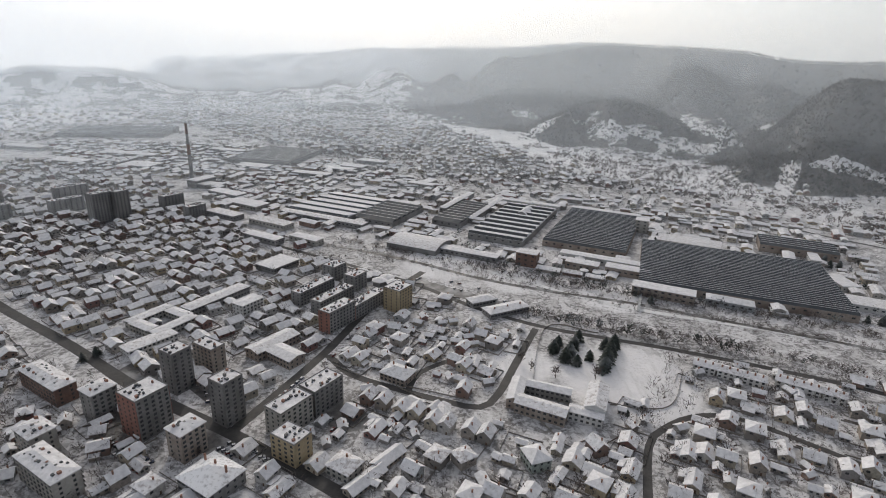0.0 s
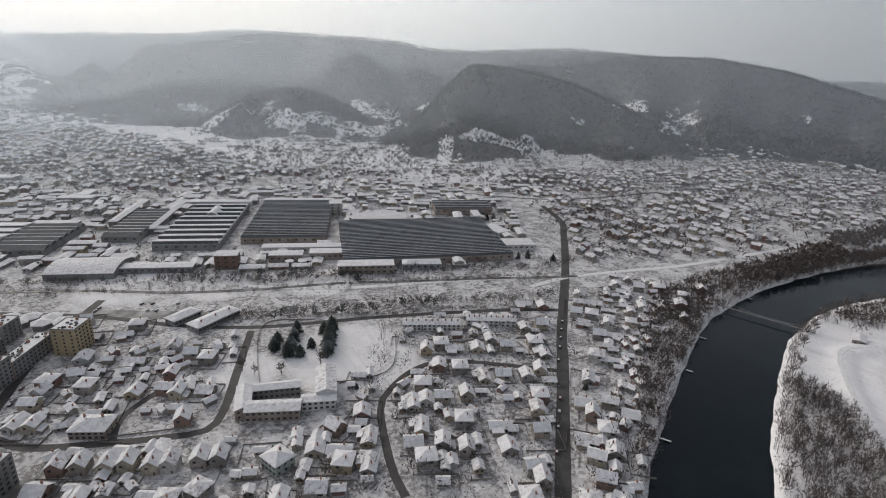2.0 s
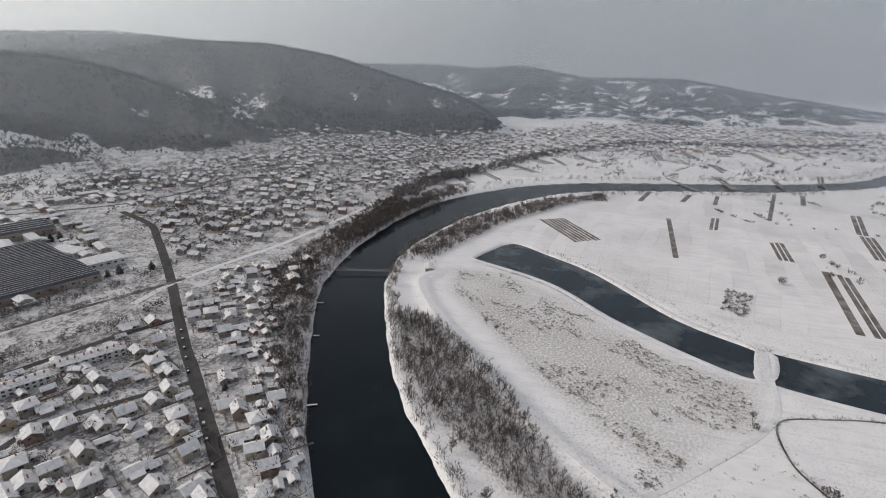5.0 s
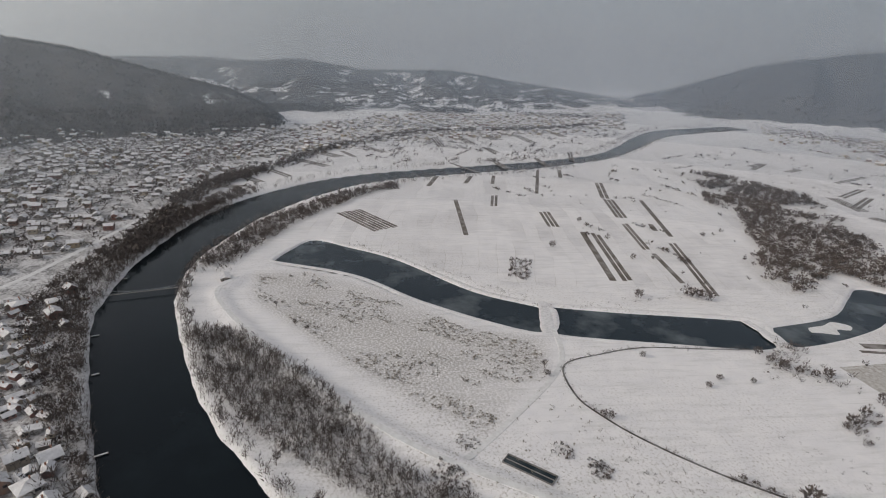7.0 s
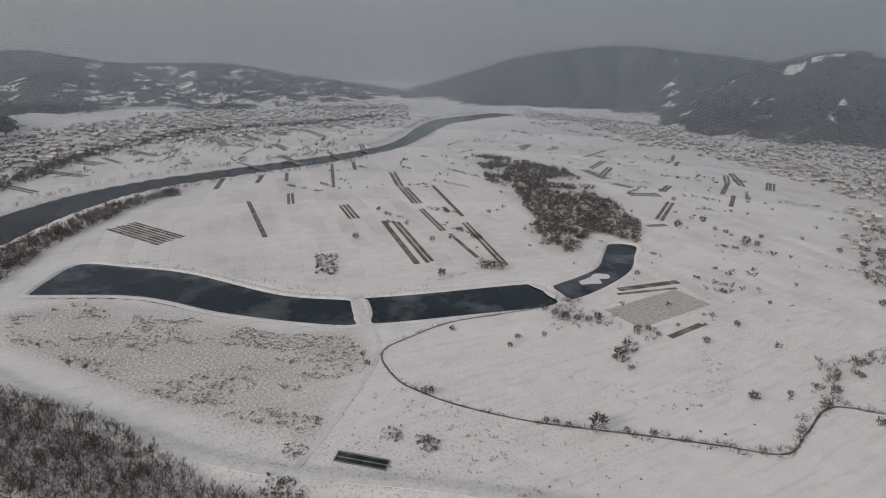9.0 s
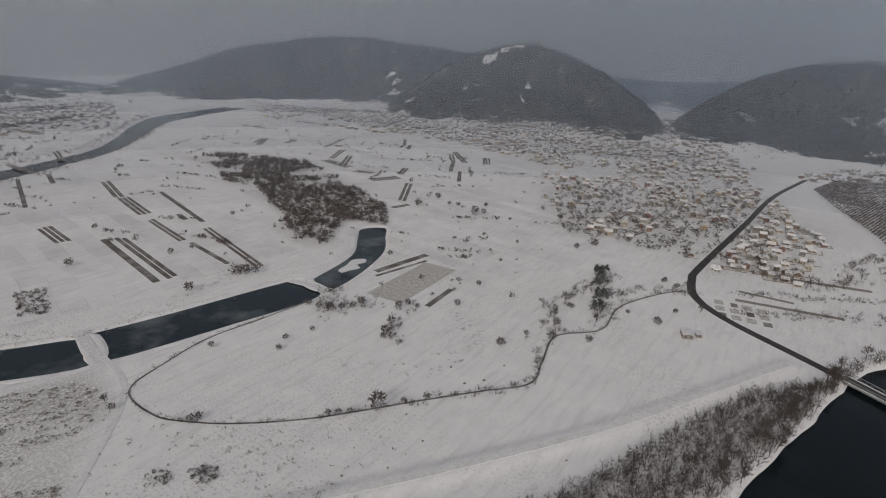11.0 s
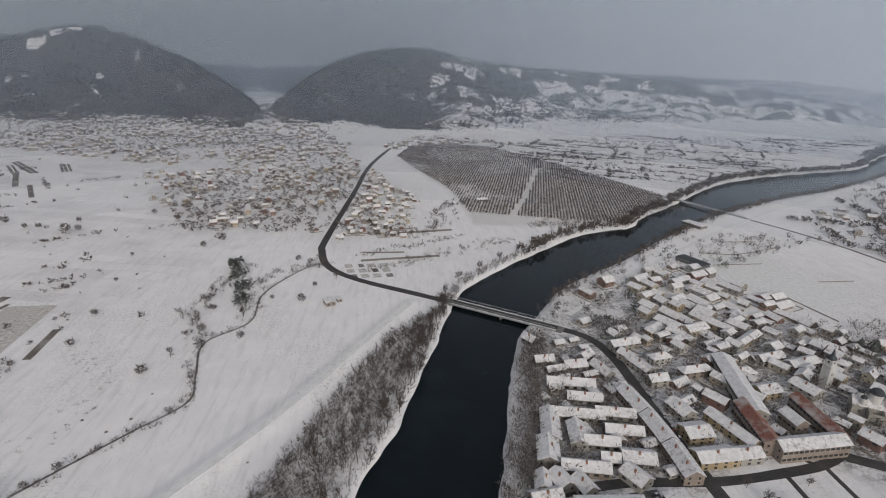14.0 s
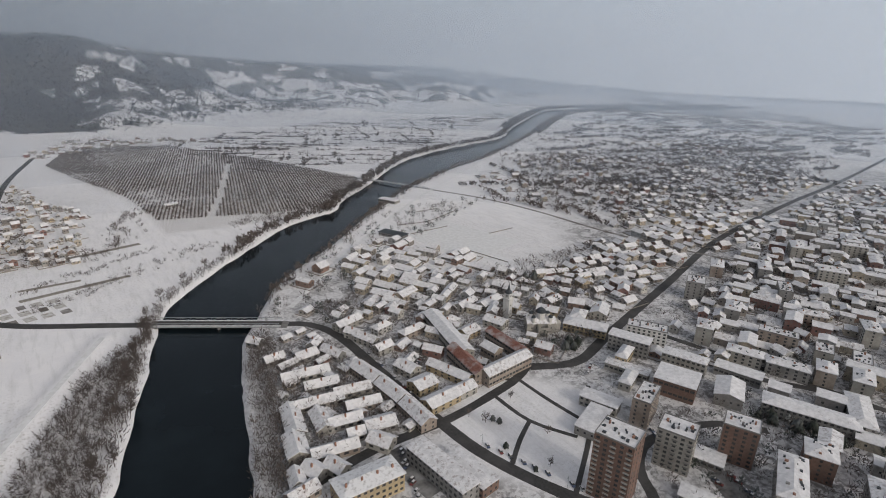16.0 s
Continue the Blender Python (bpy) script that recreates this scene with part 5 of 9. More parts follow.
def shared_mesh(name, bm, material):
    me = bpy.data.meshes.new(name)
    bm.to_mesh(me)
    bm.free()
    me.materials.append(material)
    return me


WIN = {(w, h): shared_mesh("window", box(bmesh.new(), -w / 2, -0.06, -h / 2, w / 2, 0.06, h / 2), GLASS) for w, h in ((1.3, 1.4), (1.8, 1.5), (2.6, 1.6), (0.9, 1.3))}
DOOR_MESH = shared_mesh("door", box(bmesh.new(), -0.55, -0.07, 0, 0.55, 0.07, 2.1), DOOR)


def piece(name, mesh, parent, x, y, z, turn=0.0):
    ob = new(name, mesh)
    ob.parent = parent
    ob.matrix_basis = pose(x, y, z, 0, 0, turn)
    return ob


def gable_walls(w, l, h, rh, base=-0.8):
    """Walls with gables; the ridge runs along y."""
    bm = bmesh.new()
    a = [bm.verts.new(p) for p in ((-w / 2, -l / 2, base), (w / 2, -l / 2, base), (w / 2, -l / 2, h), (0, -l / 2, h + rh), (-w / 2, -l / 2, h))]
    b = [bm.verts.new(p) for p in ((-w / 2, l / 2, base), (w / 2, l / 2, base), (w / 2, l / 2, h), (0, l / 2, h + rh), (-w / 2, l / 2, h))]
    bm.faces.new(a)
    bm.faces.new(b[::-1])
    for i, j in ((0, 1), (1, 2), (4, 0)):
        bm.faces.new((a[j], a[i], b[i], b[j]))
    return bm


def gable_roof(w, l, h, rh, over=0.7, thick=0.45, bm=None, cx=0.0, cy=0.0):
    bm = bm or bmesh.new()
    e, k = w / 2 + over, rh / (w / 2)
    lo = h - over * k
    sec = ((-e, lo + thick), (0, h + rh + thick), (e, lo + thick), (e, lo + 0.04), (0, h + rh + 0.04), (-e, lo + 0.04))
    r = [[bm.verts.new((cx + x, cy + y, z)) for x, z in sec] for y in (-l / 2 - over, l / 2 + over)]
    for i in range(6):
        j = (i + 1) % 6
        bm.faces.new((r[0][i], r[0][j], r[1][j], r[1][i]))
    for q in (r[0][::-1], r[1]):
        bm.faces.new((q[0], q[1], q[4], q[5]))
        bm.faces.new((q[1], q[2], q[3], q[4]))
    return bm


def hip_roof(w, l, h, rh, over=0.7, thick=0.4):
    bm = bmesh.new()
    e, f = w / 2 + over, l / 2 + over
    s = max(l / 2 - w / 2, 0.3)
    lo = [bm.verts.new(p) for p in ((-e, -f, h - 0.1), (e, -f, h - 0.1), (e, f, h - 0.1), (-e, f, h - 0.1))]
    up = [bm.verts.new(p) for p in ((-e, -f, h + thick), (e, -f, h + thick), (e, f, h + thick), (-e, f, h + thick))]
    r0, r1 = bm.verts.new((0, -s, h + rh + thick)), bm.verts.new((0, s, h + rh + thick))
    bm.faces.new(lo[::-1])
    for i in range(4):
        bm.faces.new((lo[i], lo[(i + 1) % 4], up[(i + 1) % 4], up[i]))
    for q in ((up[0], up[1], r0), (up[1], up[2], r1, r0), (up[2], up[3], r1), (up[3], up[0], r0, r1)):
        bm.faces.new(q)
    return bm


def make_house(w, l, storeys, rh, hip=False, wall=None, snow=None, label="", windows=True, annex=0):
    """A dwelling: walls, snowed roof, chimney, windows and door as parts."""
    root = new("house")
    h = 2.9 * storeys + 0.4
    wm, sm = wall or RENDER, snow or SNOW
    if hip:
        part("wall", box(bmesh.new(), -w / 2, -l / 2, -0.8, w / 2, l / 2, h), wm, root)
        part("roof", hip_roof(w, l, h, rh), sm, root)
    else:
        part("wall", gable_walls(w, l, h, rh), wm, root)
        part("roof", gable_roof(w, l, h, rh), sm, root)
    cx, cy = w * 0.16, -l * 0.18
    bm = box(bmesh.new(), cx - 0.35, cy - 0.35, h + rh * 0.4, cx + 0.35, cy + 0.35, h + rh + 1.2)
    box(bm, cx - 0.45, cy - 0.45, h + rh + 1.2, cx + 0.45, cy + 0.45, h + rh + 1.35)
    part("chimney", bm, BRICK, root)
    if annex:
        # a lower side wing, an outside stair landing and a roof dormer
        side, ax, ay, al, ah = (1, w / 2, -l * 0.12, l * 0.62, 2.5) if annex == 1 else (-1, w / 2, l * 0.16, l * 0.5, 3.0)
        bm = bmesh.new()
        box(bm, min(side * (ax + 0.02), side * (ax + 3.2)), ay - al / 2, -0.8, max(side * (ax + 0.02), side * (ax + 3.2)), ay + al / 2, ah)
        part("annex", bm, wm, root)
        bm = bmesh.new()
        x0, x1 = side * (ax + 0.03), side * (ax + 3.7)
        sec = [(x0, ah + 0.9), (x1, ah - 0.05), (x1, ah + 0.3), (x0, ah + 1.25)]
        solid(bm, [[(x, y, z) for x, z in sec] for y in (ay - al / 2 - 0.4, ay + al / 2 + 0.4)])
        bmesh.ops.recalc_face_normals(bm, faces=bm.faces[:])
        part("annex_roof", bm, sm, root)
    if windows:
        z = 1.8 + 2.9 * (storeys - 1)
        for x, y in ((-w / 2, -l * 0.22), (w / 2, l * 0.22)):
            piece("window", WIN[(2.6, 1.6)], root, x, y, z, 90)
        for y in (-l / 2, l / 2):
            piece("window", WIN[(1.8, 1.5)], root, -w * 0.2, y, z)
        piece("door", DOOR_MESH, root, w * 0.22, -l / 2, 0.0)
    return tagged(root, label, "house", "houses of the town")


def pane_row(root, places, w, h):
    """Small panes of one facade in one mesh; places: x, y, z, turn."""
    bm = bmesh.new()
    for x, y, z, turn in places:
        c, s = math.cos(radians(turn)), math.sin(radians(turn))
        v = [bm.verts.new((x + u * c - t * s, y + u * s + t * c, z + k)) for t in (-0.06, 0.06) for u, k in ((-w / 2, -h / 2), (w / 2, -h / 2), (w / 2, h / 2), (-w / 2, h / 2))]
        for f in ((0, 1, 2, 3), (7, 6, 5, 4), (0, 4, 5, 1), (1, 5, 6, 2), (2, 6, 7, 3), (3, 7, 4, 0)):
            bm.faces.new([v[i] for i in f])
    return tagged(part("window_panes", bm, GLASS, root), kind="stuff")


HOUSES = [
    make_house(9, 11, 2, 2.4, annex=1, label="two-storey rendered house with a snowy gable roof"),
    make_house(8.5, 10, 2, 3.3, label="tall house with a steep snow-covered gable roof"),
    make_house(10.5, 11, 2, 2.2, True, label="square house with a snowy hipped roof"),
    make_house(7.5, 13, 1, 2.0, annex=2, label="low long house under a snowy gable roof"),
    make_house(9, 9.5, 1, 2.6, label="small rendered house with snow-covered gable roof"),
    make_house(11, 13, 2, 2.6, annex=2, label="broad two-storey house with a snowy gable roof"),
]
SHED = make_house(4.5, 6.5, 1, 1.2, windows=False, label="small garden shed with snow on its roof")
tagged(SHED, category="shed", group="garden sheds")
TAKEN = []


def free_spot(x, y, r):
    return all((x - a) ** 2 + (y - b) ** 2 > (r + c) ** 2 for a, b, c in TAKEN)


def put(template, x, y, turn, scale=1.0, r=None, z=None):
    ob = copy_thing(template, pose(x, y, 0 if z is None else z, 0, 0, turn))
    if scale != 1.0:
        ob.scale = (scale, scale, scale)
    if r:
        TAKEN.append((x, y, r))
    return ob




def far_houses(name, rows, label, windows=True, fences=True):
    """Many small houses in one mesh: walls, with roofs and window panes as parts. rows: x, y, turn, width, length, height, rise."""
    a = np.asarray(rows, float)
    n = len(a)
    zg = land_height(a[:, 0], a[:, 1])
    c, s = np.cos(np.radians(a[:, 2])), np.sin(np.radians(a[:, 2]))

    def placed(local):
        """local: n x k x 3"""
        x = local[:, :, 0] * c[:, None] - local[:, :, 1] * s[:, None] + a[:, 0:1]
        y = local[:, :, 0] * s[:, None] + local[:, :, 1] * c[:, None] + a[:, 1:2]
        return np.stack([x, y, local[:, :, 2] + zg[:, None]], -1).reshape(-1, 3)
    w, l, h, rh = (a[:, k] / (2 if k < 5 else 1) for k in (3, 4, 5, 6))
    o = np.zeros(n)
    lo = o - 1.5
    body = np.stack([np.stack(p, -1) for p in ((-w, -l, lo), (w, -l, lo), (w, -l, h), (o, -l, h + rh), (-w, -l, h), (-w, l, lo), (w, l, lo), (w, l, h), (o, l, h + rh), (-w, l, h))], 1)
    bf = np.array(((0, 1, 2), (0, 2, 4), (2, 3, 4), (6, 5, 9), (6, 9, 7), (7, 9, 8), (1, 6, 7), (1, 7, 2), (5, 0, 4), (5, 4, 9)))
    walls = array_mesh(name, placed(body), (bf[None] + (np.arange(n) * 10)[:, None, None]).reshape(-1, 3), RENDER_FAR)
    ov, th = 0.7, 0.5
    e, k = w + ov, rh / w
    y0, y1 = -l - ov, l + ov
    el = h - ov * k
    sec = ((-e, el + th), (o, h + rh + th), (e, el + th), (e, el), (o, h + rh), (-e, el))
    roof = np.stack([np.stack((x, y, z), -1) for y in (y0, y1) for x, z in sec], 1)
    rf = []
    for i in range(6):
        j = (i + 1) % 6
        rf += [(i, j, j + 6), (i, j + 6, i + 6)]
    rf += [(1, 0, 5), (1, 5, 4), (2, 1, 4), (2, 4, 3), (6, 7, 10), (6, 10, 11), (7, 8, 9), (7, 9, 10)]
    rf = np.array(rf)
    roofs = array_mesh("roof", placed(roof), (rf[None] + (np.arange(n) * 12)[:, None, None]).reshape(-1, 3), SNOW)
    roofs.parent = walls
    if windows:
        q, f = [], []
        for sx in (-1, 1):
            for fy in (-0.5, 0.5):
                for fz in (0.55,):
                    i = len(q)
                    x = sx * (w + 0.04)
                    for dy, dz in ((-0.7, -0.7), (0.7, -0.7), (0.7, 0.7), (-0.7, 0.7)):
                        q.append(np.stack((x, l * fy + dy, h * fz + dz), -1))
                    f += [(i, i + 1, i + 2), (i, i + 2, i + 3)]
        for sy in (-1, 1):
            for fx in (-0.45, 0.45):
                i = len(q)
                for dx, dz in ((-0.7, -0.7), (0.7, -0.7), (0.7, 0.7), (-0.7, 0.7)):
                    q.append(np.stack((w * fx + dx, sy * (l + 0.04), h * 0.6 + dz), -1))
                f += [(i, i + 1, i + 2), (i, i + 2, i + 3)]
        f = np.array(f)
        glass = array_mesh("window_pane", placed(np.stack(q, 1)), (f[None] + (np.arange(n) * len(q))[:, None, None]).reshape(-1, 3), GLASS)
        glass.parent = walls
        tagged(glass, kind="stuff")
    tagged(roofs, kind="stuff")
    if fences:
        plot_fences(a, zg, w, l, placed)
    return tagged(walls, label, "houses", kind="stuff")


def plot_fences(a, zg, w, l, placed):
    """Low fences on three sides of each plot, joined."""
    n, o = len(a), np.zeros(len(a))
    gone = np.random.default_rng(n).uniform(0, 1, n) < 0.45
    if n:
        rg = np.random.default_rng(int(abs(a[0, 0])))
        q = rg.uniform(0.7, 1.25, (n, 1))
        px, py, g = (w + 4.5)[:, None] * q, (l + 5.5)[:, None] * q, 0.07
        loc, f = [], []
        for k, (x0, y0, x1, y1) in enumerate(((-1, -1, 1, -1), (1, -1, 1, 1), (1, 1, -1, 1))):
            for dz in (-0.3, 0.95):
                for sg in (0, g):
                    for ux, uy in ((x0, y0), (x1, y1)):
                        loc.append(np.stack((ux * px[:, 0] * np.where(gone, 0.2, 1) + sg * abs(y1 - y0) / 2, uy * py[:, 0] * np.where(gone, 0.2, 1) + sg * abs(x1 - x0) / 2, o + dz - 3 * gone), -1))
            b = k * 8
            f += [(b, b + 1, b + 5), (b, b + 5, b + 4), (b + 3, b + 2, b + 6), (b + 3, b + 6, b + 7), (b + 4, b + 5, b + 7), (b + 4, b + 7, b + 6)]
        f = np.array(f)
        fences = array_mesh("garden_fence", placed(np.stack(loc, 1)), (f[None] + (np.arange(n) * 24)[:, None, None]).reshape(-1, 3), PLANK)
        tagged(fences, "low dark fences round snowy gardens", "fence", kind="stuff")


def house_rows(poly, turn, step, depth, seed, skip=0.12, jitter=2.5, size=(7, 10), low=False, field=None, gap=5.0, long=1.4, floors=None):
    """House places on jittered rows inside a district, clear of roads, water and other buildings."""
    r = np.random.default_rng(seed)
    q = np.asarray(poly, float)
    c, s = math.cos(radians(turn)), math.sin(radians(turn))
    mid = q.mean(0)
    reach = np.hypot(*(q - mid).T).max()
    cand = []
    for i in range(int(-reach // step), int(reach // step) + 1):
        for j in range(int(-reach // depth), int(reach // depth) + 1):
            u, v = i * step + r.normal(0, jitter), j * depth + r.normal(0, jitter)
            if r.random() >= skip:
                cand.append((mid[0] + u * c - v * s, mid[1] + u * s + v * c))
    p = np.array(cand)
    p = p[inside(q, p[:, 0], p[:, 1])]
    if not len(p):
        return []
    ok = (bed_depth(p[:, 0], p[:, 1]) < 0.02) & (land_height(p[:, 0], p[:, 1]) < 20)
    for line, width in ROADS:
        near = (np.abs(p - line.mean(0)) < np.abs(line - line.mean(0)).max(0) + 30).all(1)
        if near.any():
            ok[near] &= line_distance(line, p[near, 0], p[near, 1]) > width / 2 + 2.5 + gap * 0.8
    taken = np.array(TAKEN)
    p = p[ok]
    for k in range(0, len(taken), 200):
        t = taken[k:k + 200]
        p = p[(np.hypot(p[:, 0:1] - t[None, :, 0], p[:, 1:2] - t[None, :, 1]) > t[None, :, 2] + gap).all(1)]
    out = []
    for x, y in p.tolist():
        if field and not field(x, y):
            continue
        w = r.uniform(*size)
        st = 1 if low or r.random() < 0.45 else 2
        if floors:
            st = int(r.integers(floors[0], floors[1] + 1))
        out.append((x, y, turn + (90 if r.random() < 0.45 else 0) + r.normal(0, 4), w, w * r.uniform(1.0, long), 2.8 * st + 0.4, w * r.uniform(0.19, 0.33) * (0.5 if floors else 1)))
    return out

# ---- landmarks first, so that the rows of houses keep clear ----


def keep(x, y, r):
    TAKEN.append((x, y, r))


def block(name, x, y, turn, w, l, floors, wall, label, flat=True, bays=None, balcony=None, end_wall=None, snow=None, singly=False):
    """A block of flats: walls, snowed roof, parapet, roof vents, every window, balconies."""
    root = new(name)
    h = 2.85 * floors + 0.8
    part("wall", box(bmesh.new(), -w / 2, -l / 2, -1, w / 2, l / 2, h), wall, root)
    if end_wall:
        for sgn in (-1, 1):
            part("end_wall", box(bmesh.new(), -w / 2 - 0.05, sgn * l / 2 - 0.15, -1, w / 2 + 0.05, sgn * l / 2 + 0.15, h + 0.1), end_wall, root)
    rr = random.Random(int(abs(x * 7 + y * 3)))
    if flat:
        part("roof", box(bmesh.new(), -w / 2 + 0.35, -l / 2 + 0.35, h, w / 2 - 0.35, l / 2 - 0.35, h + 0.35), snow or SNOW, root)
        bm = bmesh.new()
        for a in ((-w / 2 - 0.1, -l / 2 - 0.1, w / 2 + 0.1, -l / 2 + 0.3), (-w / 2 - 0.1, l / 2 - 0.3, w / 2 + 0.1, l / 2 + 0.1), (-w / 2 - 0.1, -l / 2 + 0.3, -w / 2 + 0.3, l / 2 - 0.3), (w / 2 - 0.3, -l / 2 + 0.3, w / 2 + 0.1, l / 2 - 0.3)):
            box(bm, a[0], a[1], h + 0.01, a[2], a[3], h + 0.75)
        part("parapet", bm, CONCRETE, root)
        top = h + 0.35
    else:
        part("roof", hip_roof(w, l, h, 2.0, 0.6), snow or SNOW, root)
        top = h + 0.9
    for k in range(max(3, int(l // 6))):
        vx, vy = rr.uniform(-w * 0.32, w * 0.32), (k + 0.5) / max(3, int(l // 6)) * l - l / 2
        s = rr.uniform(0.5, 0.9)
        part("roof_vent", box(bmesh.new(), vx - s, vy - s * 0.8, top - 0.4, vx + s, vy + s * 0.8, top + rr.uniform(0.9, 1.9)), CONCRETE if k % 2 else BRICK, root)
    bm = bmesh.new()
    for k in range(int(w * l / 26)):
        vx, vy, s = rr.uniform(-w * 0.36, w * 0.36), rr.uniform(-l * 0.42, l * 0.42), rr.uniform(0.3, 0.75)
        box(bm, vx - s, vy - s * rr.uniform(0.6, 1.8), top - 0.6, vx + s, vy + s, top + rr.uniform(0.4, 1.3))
    tagged(part("roof_clutter", bm, DARK_SHEET, root), kind="stuff")
    nl, nw = bays or (max(2, int(l // 3.6)), max(1, int(w // 4.5)))
    for sgn in (-1, 1):
        long_side = [(sgn * w / 2, (k + 0.5) / nl * l - l / 2, 1.9 + 2.85 * f, 90) for f in range(floors) for k in range(nl)]
        short_side = [((k + 0.5) / nw * w - w / 2, sgn * (l / 2 + (0.12 if end_wall else 0)), 1.9 + 2.85 * f, 0) for f in range(floors) for k in range(nw)]
        if singly:
            for p in long_side + short_side:
                piece("window", WIN[(1.8, 1.5)] if p[3] else WIN[(1.3, 1.4)], root, *p)
        else:
            pane_row(root, long_side, 1.8, 1.5)
            pane_row(root, short_side, 1.3, 1.4)
    if balcony:
        for f in range(1, floors):
            for k in range(0, nl, 2):
                yy = (k + 0.5) / nl * l - l / 2
                bm = box(bmesh.new(), w / 2 + 0.01, yy - 1.5, 2.85 * f, w / 2 + 1.2, yy + 1.5, 2.85 * f + 0.15)
                box(bm, w / 2 + 1.1, yy - 1.5, 2.85 * f + 0.15, w / 2 + 1.2, yy + 1.5, 2.85 * f + 1.0)
                part("balcony", bm, balcony, root)
    root.matrix_basis = pose(x, y, 0, 0, 0, turn)
    keep(x, y, max(w, l) * 0.46)
    if l > 1.6 * w:
        for sgn in (-1, 1):
            keep(x - sgn * l * 0.3 * math.sin(radians(turn)), y + sgn * l * 0.3 * math.cos(radians(turn)), w * 0.6)
    return tagged(root, label, "apartment block", "apartment blocks")


block("apartment_block", -168, 262, 150, 18, 20, 9, GREY_RENDER, "nine-storey red and grey apartment block with snowy roof", end_wall=RED_RENDER, balcony=CONCRETE, singly=True)
block("apartment_block", -136, 243, 150, 13, 15, 6, OLD_PLASTER, "six-storey pale brown apartment block with dark roof vents", flat=False, balcony=CONCRETE, singly=True)
block("apartment_block", -203, 275, 150, 13, 15, 6, GREY_RENDER, "six-storey grey apartment block with snowy roof", flat=False)
block("apartment_block", -216, 240, 60, 13, 17, 5, CREAM_RENDER, "five-storey cream apartment block under a snowy hipped roof", flat=False)
block("apartment_block", -192, 215, 60, 13, 36, 5, CREAM_RENDER, "long five-storey cream apartment block with snowy roof", flat=False, balcony=CONCRETE)
block("apartment_block", -248, 294, 60, 13, 44, 4, BROWN_BRICK, "long brown brick apartment block with snowy roof", flat=False)
block("apartment_block", -236, 208, 60, 13, 16, 5, OLD_PLASTER, "five-storey brownish apartment block with snowy roof", flat=False)
block("apartment_block", -212, 184, 60, 13, 34, 5, GREY_RENDER, "long five-storey grey apartment block with snowy roof", flat=False)
block("apartment_block", -169, 303, 150, 13, 14, 10, CONCRETE, "grey concrete tower block with snowy flat roof", singly=True)
block("apartment_block", -125, 273, 150, 13, 14, 10, CONCRETE, "grey concrete tower block standing beside a car park", singly=True)
block("apartment_block", -160, 330, 60, 11, 20, 6, OLD_PLASTER, "brown six-storey apartment block with snowy roof")
block("apartment_block", -87, 268, 147, 14, 24, 6, CREAM_RENDER, "long cream apartment block with stepped snowy roof", balcony=CONCRETE, singly=True)
block("apartment_block", -73, 290, 147, 14, 24, 6, GREY_RENDER, "long grey apartment block with stepped snowy roof", balcony=CONCRETE)
block("apartment_block", -79, 243, 60, 13, 18, 5, YELLOW_RENDER, "ochre five-storey corner block with snowy roof", balcony=CONCRETE, singly=True)
block("apartment_block", -84, 397, 148, 12, 30, 6, GREY_RENDER, "red-ended six-storey apartment block with snowy roof", end_wall=RED_RENDER, balcony=CONCRETE)
block("apartment_block", -38, 434, 148, 17, 19, 7, YELLOW_RENDER, "yellow seven-storey apartment block beside the street", balcony=CONCRETE)
block("apartment_block", -65, 428, 150, 11, 42, 4, GREY_RENDER, "long grey four-storey row with snowy roof", end_wall=RED_RENDER)
block("apartment_block", -95, 434, 150, 11, 44, 4, CONCRETE, "long grey four-storey apartment row with snowy roof")
block("apartment_block", -116, 450, 150, 11, 44, 4, CONCRETE, "long grey four-storey apartment row with snowy roof")
block("apartment_block", -106, 496, 150, 15, 18, 5, CONCRETE, "square grey five-storey block with snowy flat roof")
block("apartment_block", -82, 474, 150, 13, 18, 5, GREY_RENDER, "square grey five-storey block with snowy flat roof")
block("apartment_block", -430, 650, -30, 15, 22, 13, CONCRETE, "tall pale concrete twin tower over low houses")
block("apartment_block", -412, 664, -30, 15, 18, 13, CONCRETE, "tall pale concrete twin tower over low houses")
for x, y, l, f in ((-500, 690, 40, 6), (-560, 640, 40, 6), (-620, 700, 44, 6), (-470, 740, 36, 6), (-380, 730, 30, 6), (-540, 760, 44, 6), (-640, 620, 40, 5), (-330, 690, 26, 5), (-690, 760, 40, 5), (-600, 560, 36, 4)):
    block("apartment_block", x, y, -30 + (x % 2) * 90, 13, l, f, GREY_RENDER if int(x / 10) % 2 else CONCRETE, "distant grey apartment block with snowy roof", bays=(6, 1))
# south-west quarter
block("apartment_block", -207, -125, 17, 17, 20, 13, BROWN_BRICK, "thirteen-storey brown brick tower block with pale stripes", balcony=CREAM_RENDER, singly=True)
block("apartment_block", -255, -120, 20, 16, 19, 8, CREAM_RENDER, "eight-storey cream tower block with snowy roof and vents", balcony=CONCRETE, singly=True)
block("apartment_block", -289, -102, 22, 15, 18, 8, BROWN_BRICK, "eight-storey brown tower block with snowy roof", end_wall=GREY_RENDER)
block("apartment_block", -277, -154, 109, 11, 24, 6, OLD_PLASTER, "narrow ochre apartment block with snowy roof")
block("apartment_block", -279, -70, 112, 13, 38, 5, CREAM_RENDER, "long cream five-storey block with chimneys on snowy roof", flat=False)
block("apartment_block", -314, -70, 112, 15, 16, 5, BROWN_BRICK, "brown corner block under a snowy hipped roof", flat=False)
block("apartment_block", -332, -37, 112, 15, 18, 5, CREAM_RENDER, "cream five-storey block with snowy roof", flat=False)
